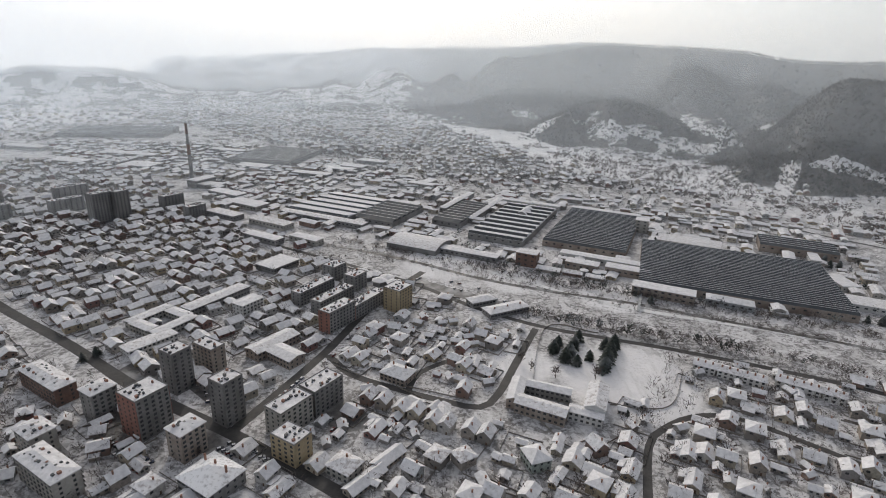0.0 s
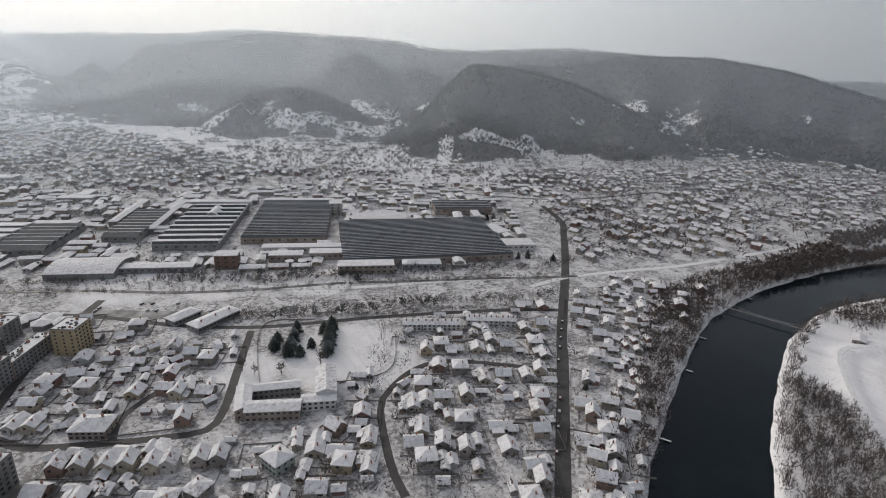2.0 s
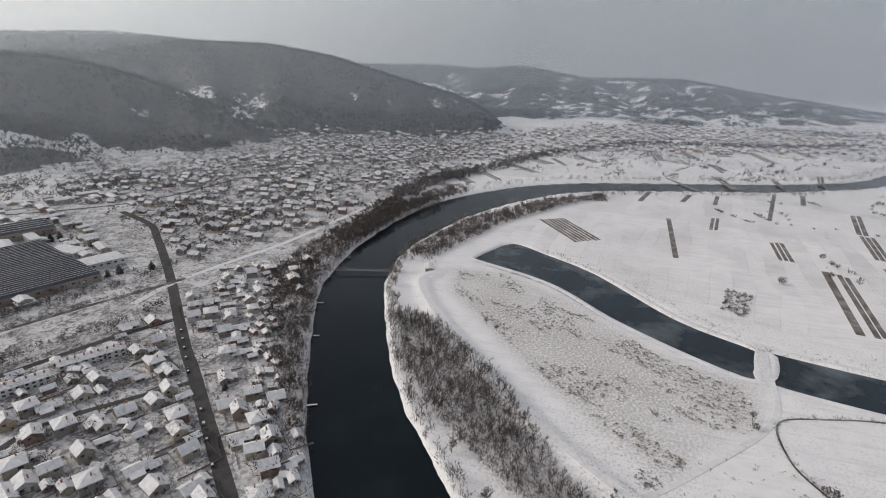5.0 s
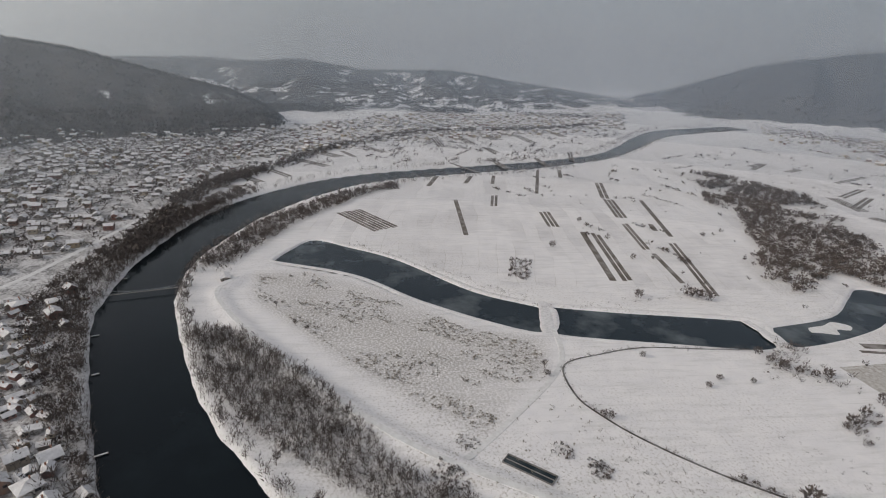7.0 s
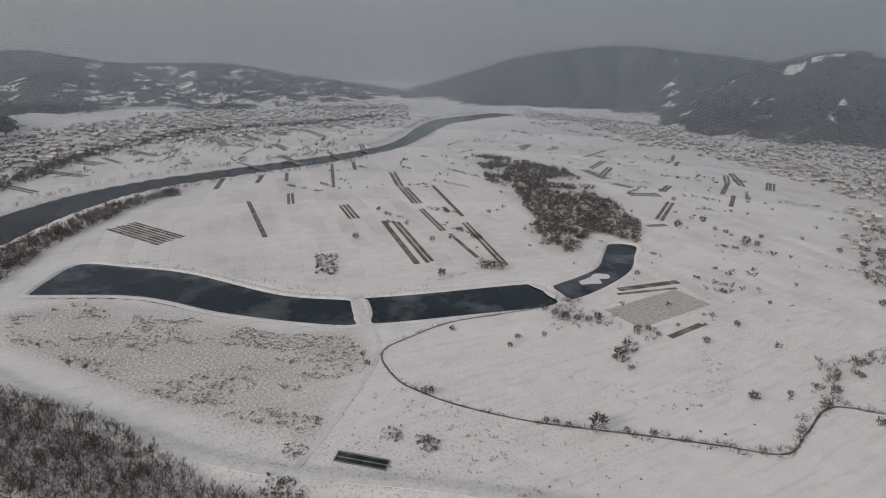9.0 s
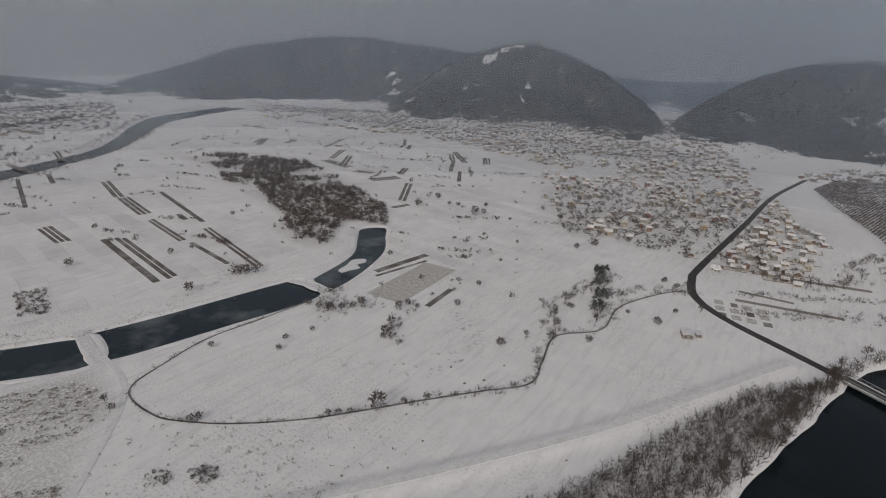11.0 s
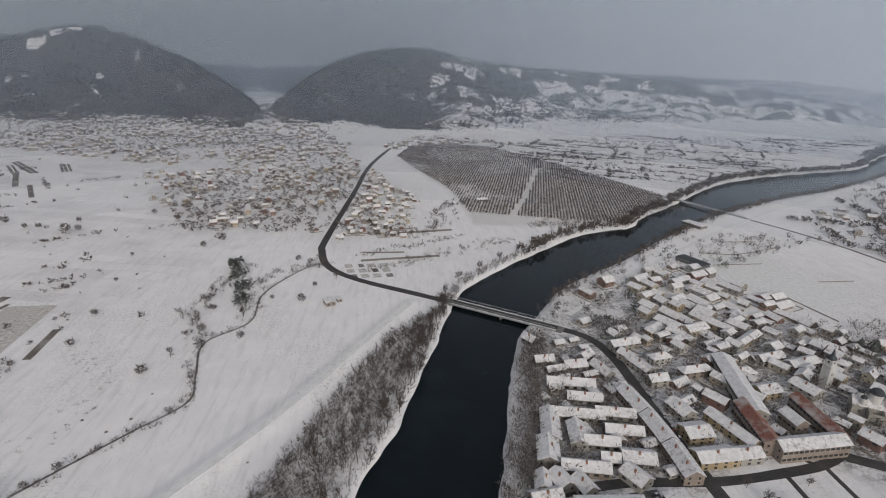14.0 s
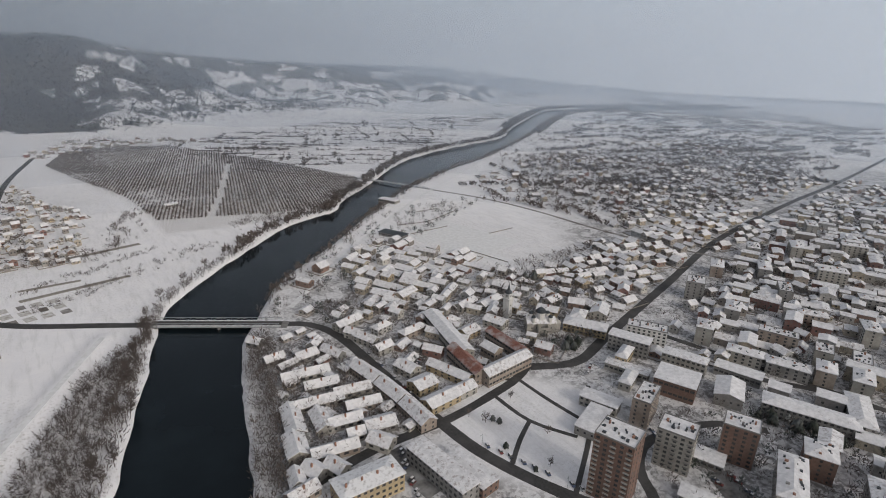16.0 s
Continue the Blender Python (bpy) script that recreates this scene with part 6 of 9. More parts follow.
block("apartment_block", -304, -38, 112, 12, 24, 5, GREY_RENDER, "grey five-storey block with snowy roof", flat=False)
block("apartment_block", -370, -20, 102, 13, 30, 5, CREAM_RENDER, "cream five-storey block with snowy roof", flat=False)
block("apartment_block", -362, -211, 30, 13, 30, 5, WHITE_RENDER, "long white five-storey block beside the main street")
block("apartment_block", -482, -240, -62, 16, 20, 6, GREY_RENDER, "grey six-storey block with a snowy flat roof")
for x, y, l, f, tn in ((-400, -152, 24, 3, 20), (-449, -150, 28, 4, 20), (-408, -125, 27, 3, 22), (-451, -118, 18, 4, 110), (-422, -106, 18, 4, 110), (-459, -96, 20, 4, 108), (-430, -86, 22, 4, 108), (-464, -70, 22, 3, 22), (-406, -187, 18, 5, 112), (-468, -196, 22, 4, 112), (-512, -150, 22, 4, 28), (-520, -110, 22, 5, -62), (-480, -70, 26, 4, 28), (-555, -190, 26, 4, -62),
                       (-600, -230, 30, 4, -62), (-640, -180, 26, 5, 28), (-560, -260, 24, 4, -62), (-700, -240, 30, 5, -62), (-760, -200, 26, 5, 28), (-660, -270, 24, 4, -62), (-820, -270, 30, 5, -62), (-600, -130, 26, 4, 28)):
    block("apartment_block", x, y, tn, 12, l, f, (GREY_RENDER, CREAM_RENDER, OLD_PLASTER)[int(abs(x)) % 3], "low apartment block with chimney stubs on a snowy roof", flat=bool(int(x) % 2), bays=(5, 1))


def slab(name, x, y, turn, w, l, h, wall, roof, label, category, rh=1.5, hip=False, rows=1, gap=3.2, vents=0):
    """A plain larger building with rows of windows."""
    root = new(name)
    if hip:
        part("wall", box(bmesh.new(), -w / 2, -l / 2, -1, w / 2, l / 2, h), wall, root)
        part("roof", hip_roof(w, l, h, rh, 0.6), roof, root)
    else:
        part("wall", gable_walls(w, l, h, rh), wall, root)
        part("roof", gable_roof(w, l, h, rh, 0.6), roof, root)
    n, m = max(2, int(l // gap)), max(1, int(w // 4))
    ww, wh = (1.8, 1.5) if h / rows < 4 else (2.6, 1.6)
    for sgn in (-1, 1):
        pane_row(root, [(sgn * w / 2, (k + 0.5) / n * l - l / 2, (q + 0.55) / rows * h, 90) for q in range(rows) for k in range(n)], ww, wh)
        pane_row(root, [((k + 0.5) / m * w - w / 2, sgn * l / 2, (q + 0.55) / rows * h, 0) for q in range(rows) for k in range(m)], 1.3, 1.4)
    for k in range(vents):
        vy = (k + 0.5) / vents * l - l / 2
        part("chimney", box(bmesh.new(), w * 0.12, vy - 0.5, h + rh * 0.5, w * 0.12 + 0.8, vy + 0.5, h + rh + 1.5), BRICK, root)
    root.matrix_basis = pose(x, y, 0, 0, 0, turn)
    a = radians(turn)
    for k in range(-2, 3):
        keep(x - k * l * 0.22 * math.sin(a), y + k * l * 0.22 * math.cos(a), w * 0.55)
    return tagged(root, label, category)


SLUSHY = surface("slushy_yard", (0.07, 0.067, 0.065), (0.16, 0.152, 0.147), 0.35, 0.7, second=(0.42, 0.415, 0.41))
for k, poly in enumerate((((-164, 303), (-154, 309), (-111, 281), (-119, 266)), ((-144, 256), (-132, 265), (-112, 255), (-124, 239)), ((-215, 275), (-198, 282), (-172, 252), (-188, 244)), ((-214, 336), (-183, 311), (-184, 296), (-220, 320)), ((-79, 289), (-57, 297), (-34, 273), (-58, 261)), ((-245, 256), (-232, 263), (-198, 238), (-192, 216), (-217, 223)),
                         ((-258, -66), (-244, -72), (-262, -104), (-276, -98)), ((-136, -216), (-120, -214), (-126, -174), (-140, -176)), ((-30, 505), (28, 470), (66, 448), (50, 440), (-10, 475), (-36, 490)))):
    flat_sheet("car_park", poly, 0.03 + 0.004 * k, SLUSHY, "slushy dark car park between the flats", "car park")

# school with a triangular court
slab("school_wing", 65, 287, 65, 11, 32, 7.5, OLD_PLASTER, SNOW, "long school wing with ribbon windows and snowy roof", "school", 1.6, rows=2)
slab("school_wing", 73, 308, 71, 8, 29, 7, GREY_RENDER, SNOW, "narrow rear school wing with a snowy roof", "school", 1.4, rows=2)
slab("school_wing", 51.5, 305, -16, 9, 26, 6.8, OLD_PLASTER, SNOW, "side wing of the school under snow", "school", 1.6, rows=2)
slab("school_wing", 92, 283, 68, 8, 21, 6.5, WHITE_RENDER, SNOW, "low linking wing of the school with dark band", "school", 0.8, rows=2)
slab("gymnasium", 102, 297, -20, 12.5, 29, 9, WHITE_RENDER, SNOW, "white school gymnasium with broad snowy gable roof", "school", 2.2, rows=1)
# second school and offices west of the street
for x, y, tn, w, l in ((-236, 394, 152, 9, 36), (-208, 378, 152, 9, 36), (-230, 374, 62, 9, 22), (-214, 398, 62, 9, 22)):
    slab("office_wing", x, y, tn, w, l, 6.5, CREAM_RENDER, SNOW, "low cream office wing round a square court", "office", 1.0, True, 2)
slab("office_building", -214, 352, 145, 13, 36, 6.5, WHITE_RENDER, SNOW, "two-storey white office building with snowy roof", "office", 0.6, True, 2)
slab("school_wing", -124, 356, 146, 14, 38, 7, OLD_PLASTER, SNOW, "brick school wing with snowy roof by the street", "school", 1.6, rows=2)
slab("school_wing", -110, 340, 56, 14, 24, 7, OLD_PLASTER, SNOW, "brick school wing with snowy roof by the street", "school", 1.6, rows=2)
slab("office_building", -196, 430, 150, 13, 60, 7, GREY_RENDER, SNOW, "long grey two-storey building under snow", "office", 1.2, True, 2)
slab("office_building", -165, 420, 150, 13, 22, 9, WHITE_RENDER, SNOW, "white three-storey corner building under snow", "office", 0.8, True, 3)
slab("office_building", -170, 520, 150, 26, 34, 6, CONCRETE, SNOW, "flat grey workshop with snowy roof", "workshop", 0.6, True, 1)
slab("market_hall", 57, 432, -62, 14, 40, 5, GREY_RENDER, SNOW, "long low market building with snowy roofs", "market", 2.0, True, 1, vents=3)
slab("market_hall", 36, 448, -62, 12, 24, 5, GREY_RENDER, SNOW, "low market wing with snowy roof", "market", 2.0, True, 1)
for k, (x, y) in enumerate(((-82, 506), (-68, 500), (-54, 492), (-76, 494), (-60, 484), (-46, 480))):
    root = new("pavilion")
    part("wall", solid(bmesh.new(), [ring(7.5, -0.5, 6), ring(7.5, 4.5, 6)]), GREY_RENDER, root)
    part("roof", solid(bmesh.new(), [ring(8.4, 4.4, 6), ring(8.4, 4.9, 6), ring(0.3, 7.0, 6)]), SNOW, root)
    root.matrix_basis = pose(x, y, 0, 0, 0, k * 9)
    tagged(root, "six-sided market pavilion with pointed snowy roof", "pavilion", "market pavilions")
    keep(x, y, 8)
slab("hotel", -113, 219, 60, 22, 24, 8, GREY_RENDER, SNOW_THIN, "large hip-roofed building with many roof hatches", "building", 5.0, True, 2, vents=3)
slab("villa", -48, 232, 60, 13, 15, 6, CREAM_RENDER, SNOW, "cream villa under a broad snowy hipped roof", "house", 3.0, True, 2, vents=1)
slab("villa", -28, 323, 62, 15, 20, 5.5, OLD_PLASTER, SNOW_THIN, "wide brown villa with uneven snowy hipped roof", "house", 3.4, True, 2, vents=2)
slab("villa", 55, 243, 20, 12, 13, 7, palette_material("pale_green_render", ((0.40, 0.46, 0.42), (0.38, 0.44, 0.42))), SNOW, "pale green two-storey villa with snowy hipped roof", "house", 3.0, True, 2, vents=1)
for x, y, l, tn in ((-36, 224, 24, -38), (-26, 241, 20, -38), (4, 284, 12, 0)):
    slab("outbuilding", x, y, tn, 8, l, 3.2, OLD_PLASTER, SNOW, "long low outbuilding with snowy gable roof", "outbuilding", 2.2)
# terraces along the road
for x0, y0, x1, y1, n in ((187, 351, 229, 328, 3), (237, 333, 273, 311, 3)):
    for k in range(n):
        s = (k + 0.5) / n
        tn = math.degrees(math.atan2(y1 - y0, x1 - x0)) - 90
        slab("terraced_house", x0 + (x1 - x0) * s, y0 + (y1 - y0) * s, tn, 10, math.hypot(x1 - x0, y1 - y0) / n - 1.3, 5.6, WHITE_RENDER, SNOW, "white terraced house with snowy roof and dormer chimneys", "terraced house", 2.0, rows=2, vents=3)

# ---- factory ----


def shed_hall(name, corner, ux, uy, lx, ly, n, wall, slope, label, h=7.0, rise=1.9, snow_side=None):
    """A north-light factory hall: n saw-tooth bays, each a part, on one wall body. corner and axes in plan."""
    root = new(name)
    part("wall", box(bmesh.new(), 0, 0, -1, lx, ly, h), wall, root)
    step = ly / n
    bm = bmesh.new()
    y0, y1 = 0.0, step - 0.02
    if snow_side is None:
        prof = ((y0, h), (y1, h), (y0 + step * 0.80, h + rise * 0.9), (y0 + step * 0.72, h + rise))
    else:
        prof = ((y0, h), (y1, h), (y0 + step * 0.20, h + rise), (y0 + step * 0.12, h + rise * 0.95))
    solid(bm, [[(x, y, z) for y, z in prof] for x in (0.2, lx - 0.2)])
    me = shared_mesh("sawtooth_bay", bm, slope)
    bm = bmesh.new()
    if snow_side is None:
        box(bm, 0.3, step * 0.70, h + rise - 0.05, lx - 0.3, step * 0.78, h + rise + 0.10)
        cap, cap_name = shared_mesh("ridge_snow", bm, SNOW_THIN), "ridge_snow"
    else:
        solid(bm, [[(x, y, z) for y, z in ((-0.08, h + 0.25), (0.0, h + 0.25), (step * 0.12 - 0.02, h + rise * 0.9), (step * 0.12 - 0.12, h + rise * 0.9))] for x in (0.5, lx - 0.5)])
        cap, cap_name = shared_mesh("glazing", bm, snow_side), "glazing"
    for k in range(n):
        bay = piece("sawtooth_bay", me, root, 0, k * step, 0)
        piece(cap_name, cap, bay, 0, 0, 0)
    nx = int(lx // 9)
    for k in range(nx):
        piece("window", WIN[(2.6, 1.6)], root, (k + 0.5) / nx * lx, 0.0, h * 0.6)
    root.matrix_basis = Matrix(((ux[0], uy[0], 0, corner[0]), (ux[1], uy[1], 0, corner[1]), (0, 0, 1, 0), (0, 0, 0, 1)))
    for a in np.linspace(0, lx, 8):
        for b in np.linspace(0, ly, 8):
            keep(corner[0] + ux[0] * a + uy[0] * b, corner[1] + ux[1] * a + uy[1] * b, 16)
    return tagged(root, label, "factory hall", "factory halls")


def axis(deg):
    a = radians(deg)
    return (math.cos(a), math.sin(a)), (-math.sin(a), math.cos(a))


FX, FY = axis(-24)
shed_hall("factory_hall", (194, 497), *axis(-20), 186, 142, 28, OLD_PLASTER, DARK_SHEET, "huge factory hall with dark saw-tooth roof", 7.5, 2.0)
shed_hall("factory_hall", (119, 618), FX, FY, 96, 165, 26, OLD_PLASTER, DARK_SHEET, "large factory hall with dark saw-tooth roof", 7.5, 2.2)
shed_hall("factory_hall", (30, 636), FX, FY, 70, 172, 9, GREY_RENDER, SNOW, "factory hall with snowy saw-tooth roof bands", 7.5, 3.4, GLASS)
shed_hall("factory_hall", (-16, 690), FX, FY, 40, 110, 9, GREY_RENDER, DARK_SHEET, "narrow factory hall with dark saw-tooth roof", 7.0, 3.0)
shed_hall("factory_hall", (-118, 690), FX, FY, 56, 90, 7, GREY_RENDER, DARK_SHEET, "factory hall with dark saw-tooth roof and bare sheets", 7.0, 3.0)
shed_hall("factory_hall", (-214, 722), FX, FY, 96, 110, 5, GREY_RENDER, SNOW, "broad factory hall with snowy raised roof lights", 7.5, 2.0, DARK_SHEET)
shed_hall("factory_hall", (384, 626), FX, FY, 82, 44, 5, OLD_PLASTER, DARK_SHEET, "low factory hall with striped dark roof", 9.0, 2.0)
shed_hall("factory_hall", (-930, 1290), *axis(12), 240, 150, 14, GREY_RENDER, DARK_SHEET, "distant factory hall with flat dark roof", 8, 2.0)
shed_hall("factory_hall", (-430, 1060), *axis(-10), 130, 160, 14, GREY_RENDER, DARK_SHEET, "distant factory hall with flat dark roof", 8, 2.0)


def hall(x, y, turn, w, l, h, wall, label, rh=0.7, rows=1):
    return slab("factory_building", x, y, turn, w, l, h, wall, SNOW, label, "factory building", rh, True, rows, 6.0)


T = -24 - 90
hall(212, 478, T, 16, 56, 9, OLD_PLASTER, "ochre factory front building with snowy flat roof", 0.5, 2)
hall(268, 462, T, 14, 40, 6, STEEL, "low grey steel shed beside the hall", 2.5)
hall(300, 640, T, 30, 80, 6, CREAM_RENDER, "pale factory store with snowy roof", 0.6)
hall(262, 690, T, 16, 16, 17, CREAM_RENDER, "square factory tower with snowy top", 0.4, 4)
hall(430, 596, T + 90, 10, 40, 7, WHITE_RENDER, "white factory annexe with snowy roof", 0.5, 2)
hall(410, 520, 0, 18, 34, 7, WHITE_RENDER, "white workshop with snowy roof among conifers", 0.6, 1)
hall(398, 470, T, 24, 46, 6, WHITE_RENDER, "white shed with broad snowy roof", 0.6)
hall(176, 560, T, 12, 92, 8, WHITE_RENDER, "long pale building in front of the dark hall", 0.5)
hall(150, 545, T, 14, 34, 8, OLD_PLASTER, "factory block with snowy flat roof", 0.5)
hall(196, 530, T, 14, 48, 8, OLD_PLASTER, "factory block with snowy flat roof", 0.5)
hall(92, 552, T, 15, 22, 15, BROWN_BRICK, "dark brick boiler house block", 0.4, 3)
hall(30, 572, T, 14, 68, 6, GREY_RENDER, "long low store with snowy roof", 0.8)
hall(-160, 686, T, 14, 130, 7, GREY_RENDER, "long factory front with snowy roof", 0.8)
hall(60, 760, T + 90, 10, 130, 7, GREY_RENDER, "long narrow hall with snowy roof", 1.5)
hall(20, 800, T + 90, 10, 110, 7, GREY_RENDER, "long narrow hall with snowy roof", 1.5)
hall(130, 800, T, 12, 90, 7, WHITE_RENDER, "white rear factory block with snowy roof", 0.5)
hall(232, 756, T, 10, 96, 9, WHITE_RENDER, "white rear factory block with snowy roof", 0.5)
hall(-60, 780, T, 12, 50, 6, OLD_PLASTER, "small ochre factory block under snow", 0.6)
for x, y, tn, w, l in ((-40, 905, T, 16, 46), (-28, 928, T + 90, 16, 30), (-560, 985, 80, 40, 60), (-360, 1010, 75, 30, 60), (-640, 1090, 80, 24, 120), (-240, 960, 75, 20, 70), (-200, 1010, 75, 20, 60), (-330, 800, 62, 20, 60), (-380, 850, 75, 22, 50), (-280, 745, 62, 26, 60), (-220, 660, 62, 18, 60),
                       (-290, 690, 62, 18, 50), (-700, 1000, 80, 30, 70), (-880, 1130, 80, 24, 90), (-470, 1170, 75, 20, 80), (-150, 1100, 70, 24, 60), (-180, 1040, 70, 24, 50), (-210, 600, 62, 14, 50), (-160, 600, 62, 14, 40)):
    hall(x, y, tn, w, l, 7, (GREY_RENDER, CREAM_RENDER, CONCRETE)[int(abs(x)) % 3], "industrial building with snowy flat roof", 0.6)


def vault(x, y, turn, w, l, h, rise, label):
    root = new("vaulted_hall")
    n = 10
    arc = [(-w / 2 + w * k / n, h + rise * math.sin(math.pi * k / n)) for k in range(n + 1)]
    bm = bmesh.new()
    solid(bm, [[(px, py, pz) for px, pz in ((-w / 2, -1), *arc, (w / 2, -1))][::-1] for py in (-l / 2, l / 2)])
    part("wall", bm, GREY_RENDER, root)
    bm = bmesh.new()
    solid(bm, [[(px * 1.02, py, pz + 0.08) for px, pz in arc] + [(px * 1.02, py, pz + 0.45) for px, pz in arc[::-1]] for py in (-l / 2 - 0.5, l / 2 + 0.5)])
    part("roof", bm, SNOW, root)
    for k in range(4):
        piece("door", DOOR_MESH, root, (k - 1.5) * w / 5, -l / 2, 0)
    root.matrix_basis = pose(x, y, 0, 0, 0, turn)
    keep(x, y, max(w, l) * 0.5)
    return tagged(root, label, "hall")


vault(-28, 600, T, 44, 62, 6, 4, "wide vaulted hall with smooth snowy roof")
vault(114, 740, T + 90, 18, 34, 6, 6, "small barrel-vaulted shed with snowy roof")


def chimney_stack(x, y, h):
    root = new("factory_chimney")
    for k in range(6):
        r0, r1 = 3.4 - 1.5 * k / 6, 3.4 - 1.5 * (k + 1) / 6
        part("shaft", solid(bmesh.new(), [ring(r0, h * k / 6 - (1 if k == 0 else 0), 16), ring(r1, h * (k + 1) / 6, 16)]), (CONCRETE, BROWN_BRICK)[k % 2 if k > 2 else 0], root)
    part("rim", solid(bmesh.new(), [ring(2.1, h, 16), ring(2.1, h + 0.8, 16)]), CONCRETE, root)
    root.matrix_basis = pose(x, y, 0)
    keep(x, y, 8)
    return tagged(root, "tall tapering concrete factory chimney with banded top", "chimney")


chimney_stack(-413, 868, 98)
slab("boiler_house", -395, 862, -24, 20, 40, 12, GREY_RENDER, SNOW, "grey boiler house at the chimney's foot", "factory building", 0.6, True, 2)
for x, y in ((148, 528), (160, 523)):
    root = new("storage_tank")
    part("shell", solid(bmesh.new(), [ring(4.5, -0.5, 20), ring(4.5, 5, 20)]), STEEL, root)
    part("lid", solid(bmesh.new(), [ring(4.6, 5.01, 20), ring(4.6, 5.3, 20), ring(0.4, 6.1, 20)]), SNOW, root)
    root.matrix_basis = pose(x, y, 0)
    tagged(root, "round steel storage tank with snowy lid", "tank", "storage tanks")
    keep(x, y, 5)

# ---- bridges ----


def girder_bridge(a, b, width, label, truss=True, z=1.2):
    a, b = Vector((*a, 0)), Vector((*b, 0))
    d = b - a
    n, turn = d.length, math.degrees(math.atan2(d.y, d.x))
    root = new("bridge")
    part("deck", box(bmesh.new(), -1, -width / 2, z - 0.9, n + 1, width / 2, z - 0.05), CONCRETE, root)
    part("roadway", box(bmesh.new(), -1, -width / 2 + 1.4, z - 0.05, n + 1, width / 2 - 1.4, z + 0.02), ASPHALT, root)
    for sgn in (-1, 1):
        part("footway", box(bmesh.new(), -1, sgn * (width / 2 - 0.7) - 0.68, z - 0.05, n + 1, sgn * (width / 2 - 0.7) + 0.68, z + 0.14), SNOW_THIN, root)
        hgt, bays = (2.6, 12) if truss else (1.2, 16)
        yy = sgn * (width / 2 + 0.15)
        part("top_chord", box(bmesh.new(), 0, yy - 0.16, z + hgt - 0.3, n, yy + 0.16, z + hgt), STEEL, root)
        part("bottom_chord", box(bmesh.new(), -1, yy - 0.16, z - 1.3, n + 1, yy + 0.16, z - 0.1), STEEL, root)
        for k in range(bays + 1):
            xx = n * k / bays
            part("post", box(bmesh.new(), xx - 0.12, yy - 0.12, z - 0.1, xx + 0.12, yy + 0.12, z + hgt - 0.3), STEEL, root)
            if truss and k < bays:
                x2 = n * (k + 1) / bays
                za, zb = (z, z + hgt - 0.3) if k % 2 else (z + hgt - 0.3, z)
                bm = bmesh.new()
                solid(bm, [[(p, yy + o, q + r) for o, r in ((-0.1, -0.1), (0.1, -0.1), (0.1, 0.1), (-0.1, 0.1))] for p, q in ((xx, za), (x2, zb))])
                part("brace", bm, STEEL, root)
    for s in (0.33, 0.67) if n > 110 else (0.5,):
        bm = bmesh.new()
        solid(bm, [[(n * s + 1.3 * u, width * 0.36 * v, zz) for u, v in ((-1, -0.8), (0, -1.1), (1, -0.8), (1, 0.8), (0, 1.1), (-1, 0.8))] for zz in (-8, z - 0.9)])
        part("pier", bm, CONCRETE, root)
    for x0, x1 in ((-6, 0.5), (n - 0.5, n + 6)):
        part("abutment", box(bmesh.new(), x0, -width / 2 - 0.5, -6, x1, width / 2 + 0.5, z - 0.95), CONCRETE, root)
    root.matrix_basis = Matrix.Translation(a) @ pose(0, 0, 0, 0, 0, turn)
    return tagged(root, label, "bridge")


girder_bridge((-50, -446), (-132, -394), 10.5, "steel girder road bridge across the dark river")
girder_bridge((-446, -862), (-510, -735), 6, "long low railway bridge across the river", False)


def footbridge(a, b):
    a, b = Vector((*a, 0)), Vector((*b, 0))
    d = b - a
    n = d.length
    root = new("footbridge")
    part("deck", box(bmesh.new(), -3, -0.6, 0.6, n + 3, 0.6, 0.8), PLANK, root)
    for sgn in (-1, 1):
        part("handrail", box(bmesh.new(), -3, sgn * 0.6 - 0.05, 1.7, n + 3, sgn * 0.6 + 0.05, 1.8), STEEL, root)
        for xx in (-3, n + 3):
            part("pylon", box(bmesh.new(), xx - 0.25, sgn * 0.9 - 0.25, -3, xx + 0.25, sgn * 0.9 + 0.25, 6), STEEL, root)
        bm = bmesh.new()
        pts = [(-3 + (n + 6) * k / 12, 6 - 4.2 * (1 - (2 * k / 12 - 1) ** 2)) for k in range(13)]
        solid(bm, [[(p, sgn * 0.8 + o, q + r) for o, r in ((-0.06, -0.06), (0.06, -0.06), (0.06, 0.06), (-0.06, 0.06))] for p, q in pts])
        part("cable", bm, STEEL, root)
    root.matrix_basis = Matrix.Translation(a) @ pose(0, 0, 0, 0, 0, math.degrees(math.atan2(d.y, d.x)))
    return tagged(root, "slender suspended footbridge over the river", "footbridge")


footbridge((468, 243), (487, 180))

# ---- the old town landmarks ----
slab("monastery_wing", -237, -239, 95, 11, 44, 9, OLD_PLASTER, SNOW, "old plastered wing with gateway beside the square", "monastery", 3.0, rows=2)
slab("monastery_wing", -261, -264, 179, 9, 40, 8, OLD_PLASTER, TILE_RED, "old wing with bare red tiles around the court", "monastery", 3.0, rows=2)
slab("monastery_wing", -217, -258, 172, 10, 40, 9, OLD_PLASTER, TILE_RED, "old wing with half bare red tiled roof", "monastery", 3.0, rows=2)
slab("monastery_wing", -231, -300, 167, 13, 70, 9, CREAM_RENDER, SNOW, "long cream wing with an even snowy roof", "monastery", 2.6, rows=2)
slab("monastery_chapel", -244, -262, 6, 9, 14, 8, OLD_PLASTER, SNOW, "small chapel in the old courtyard", "chapel", 3.0, rows=1)


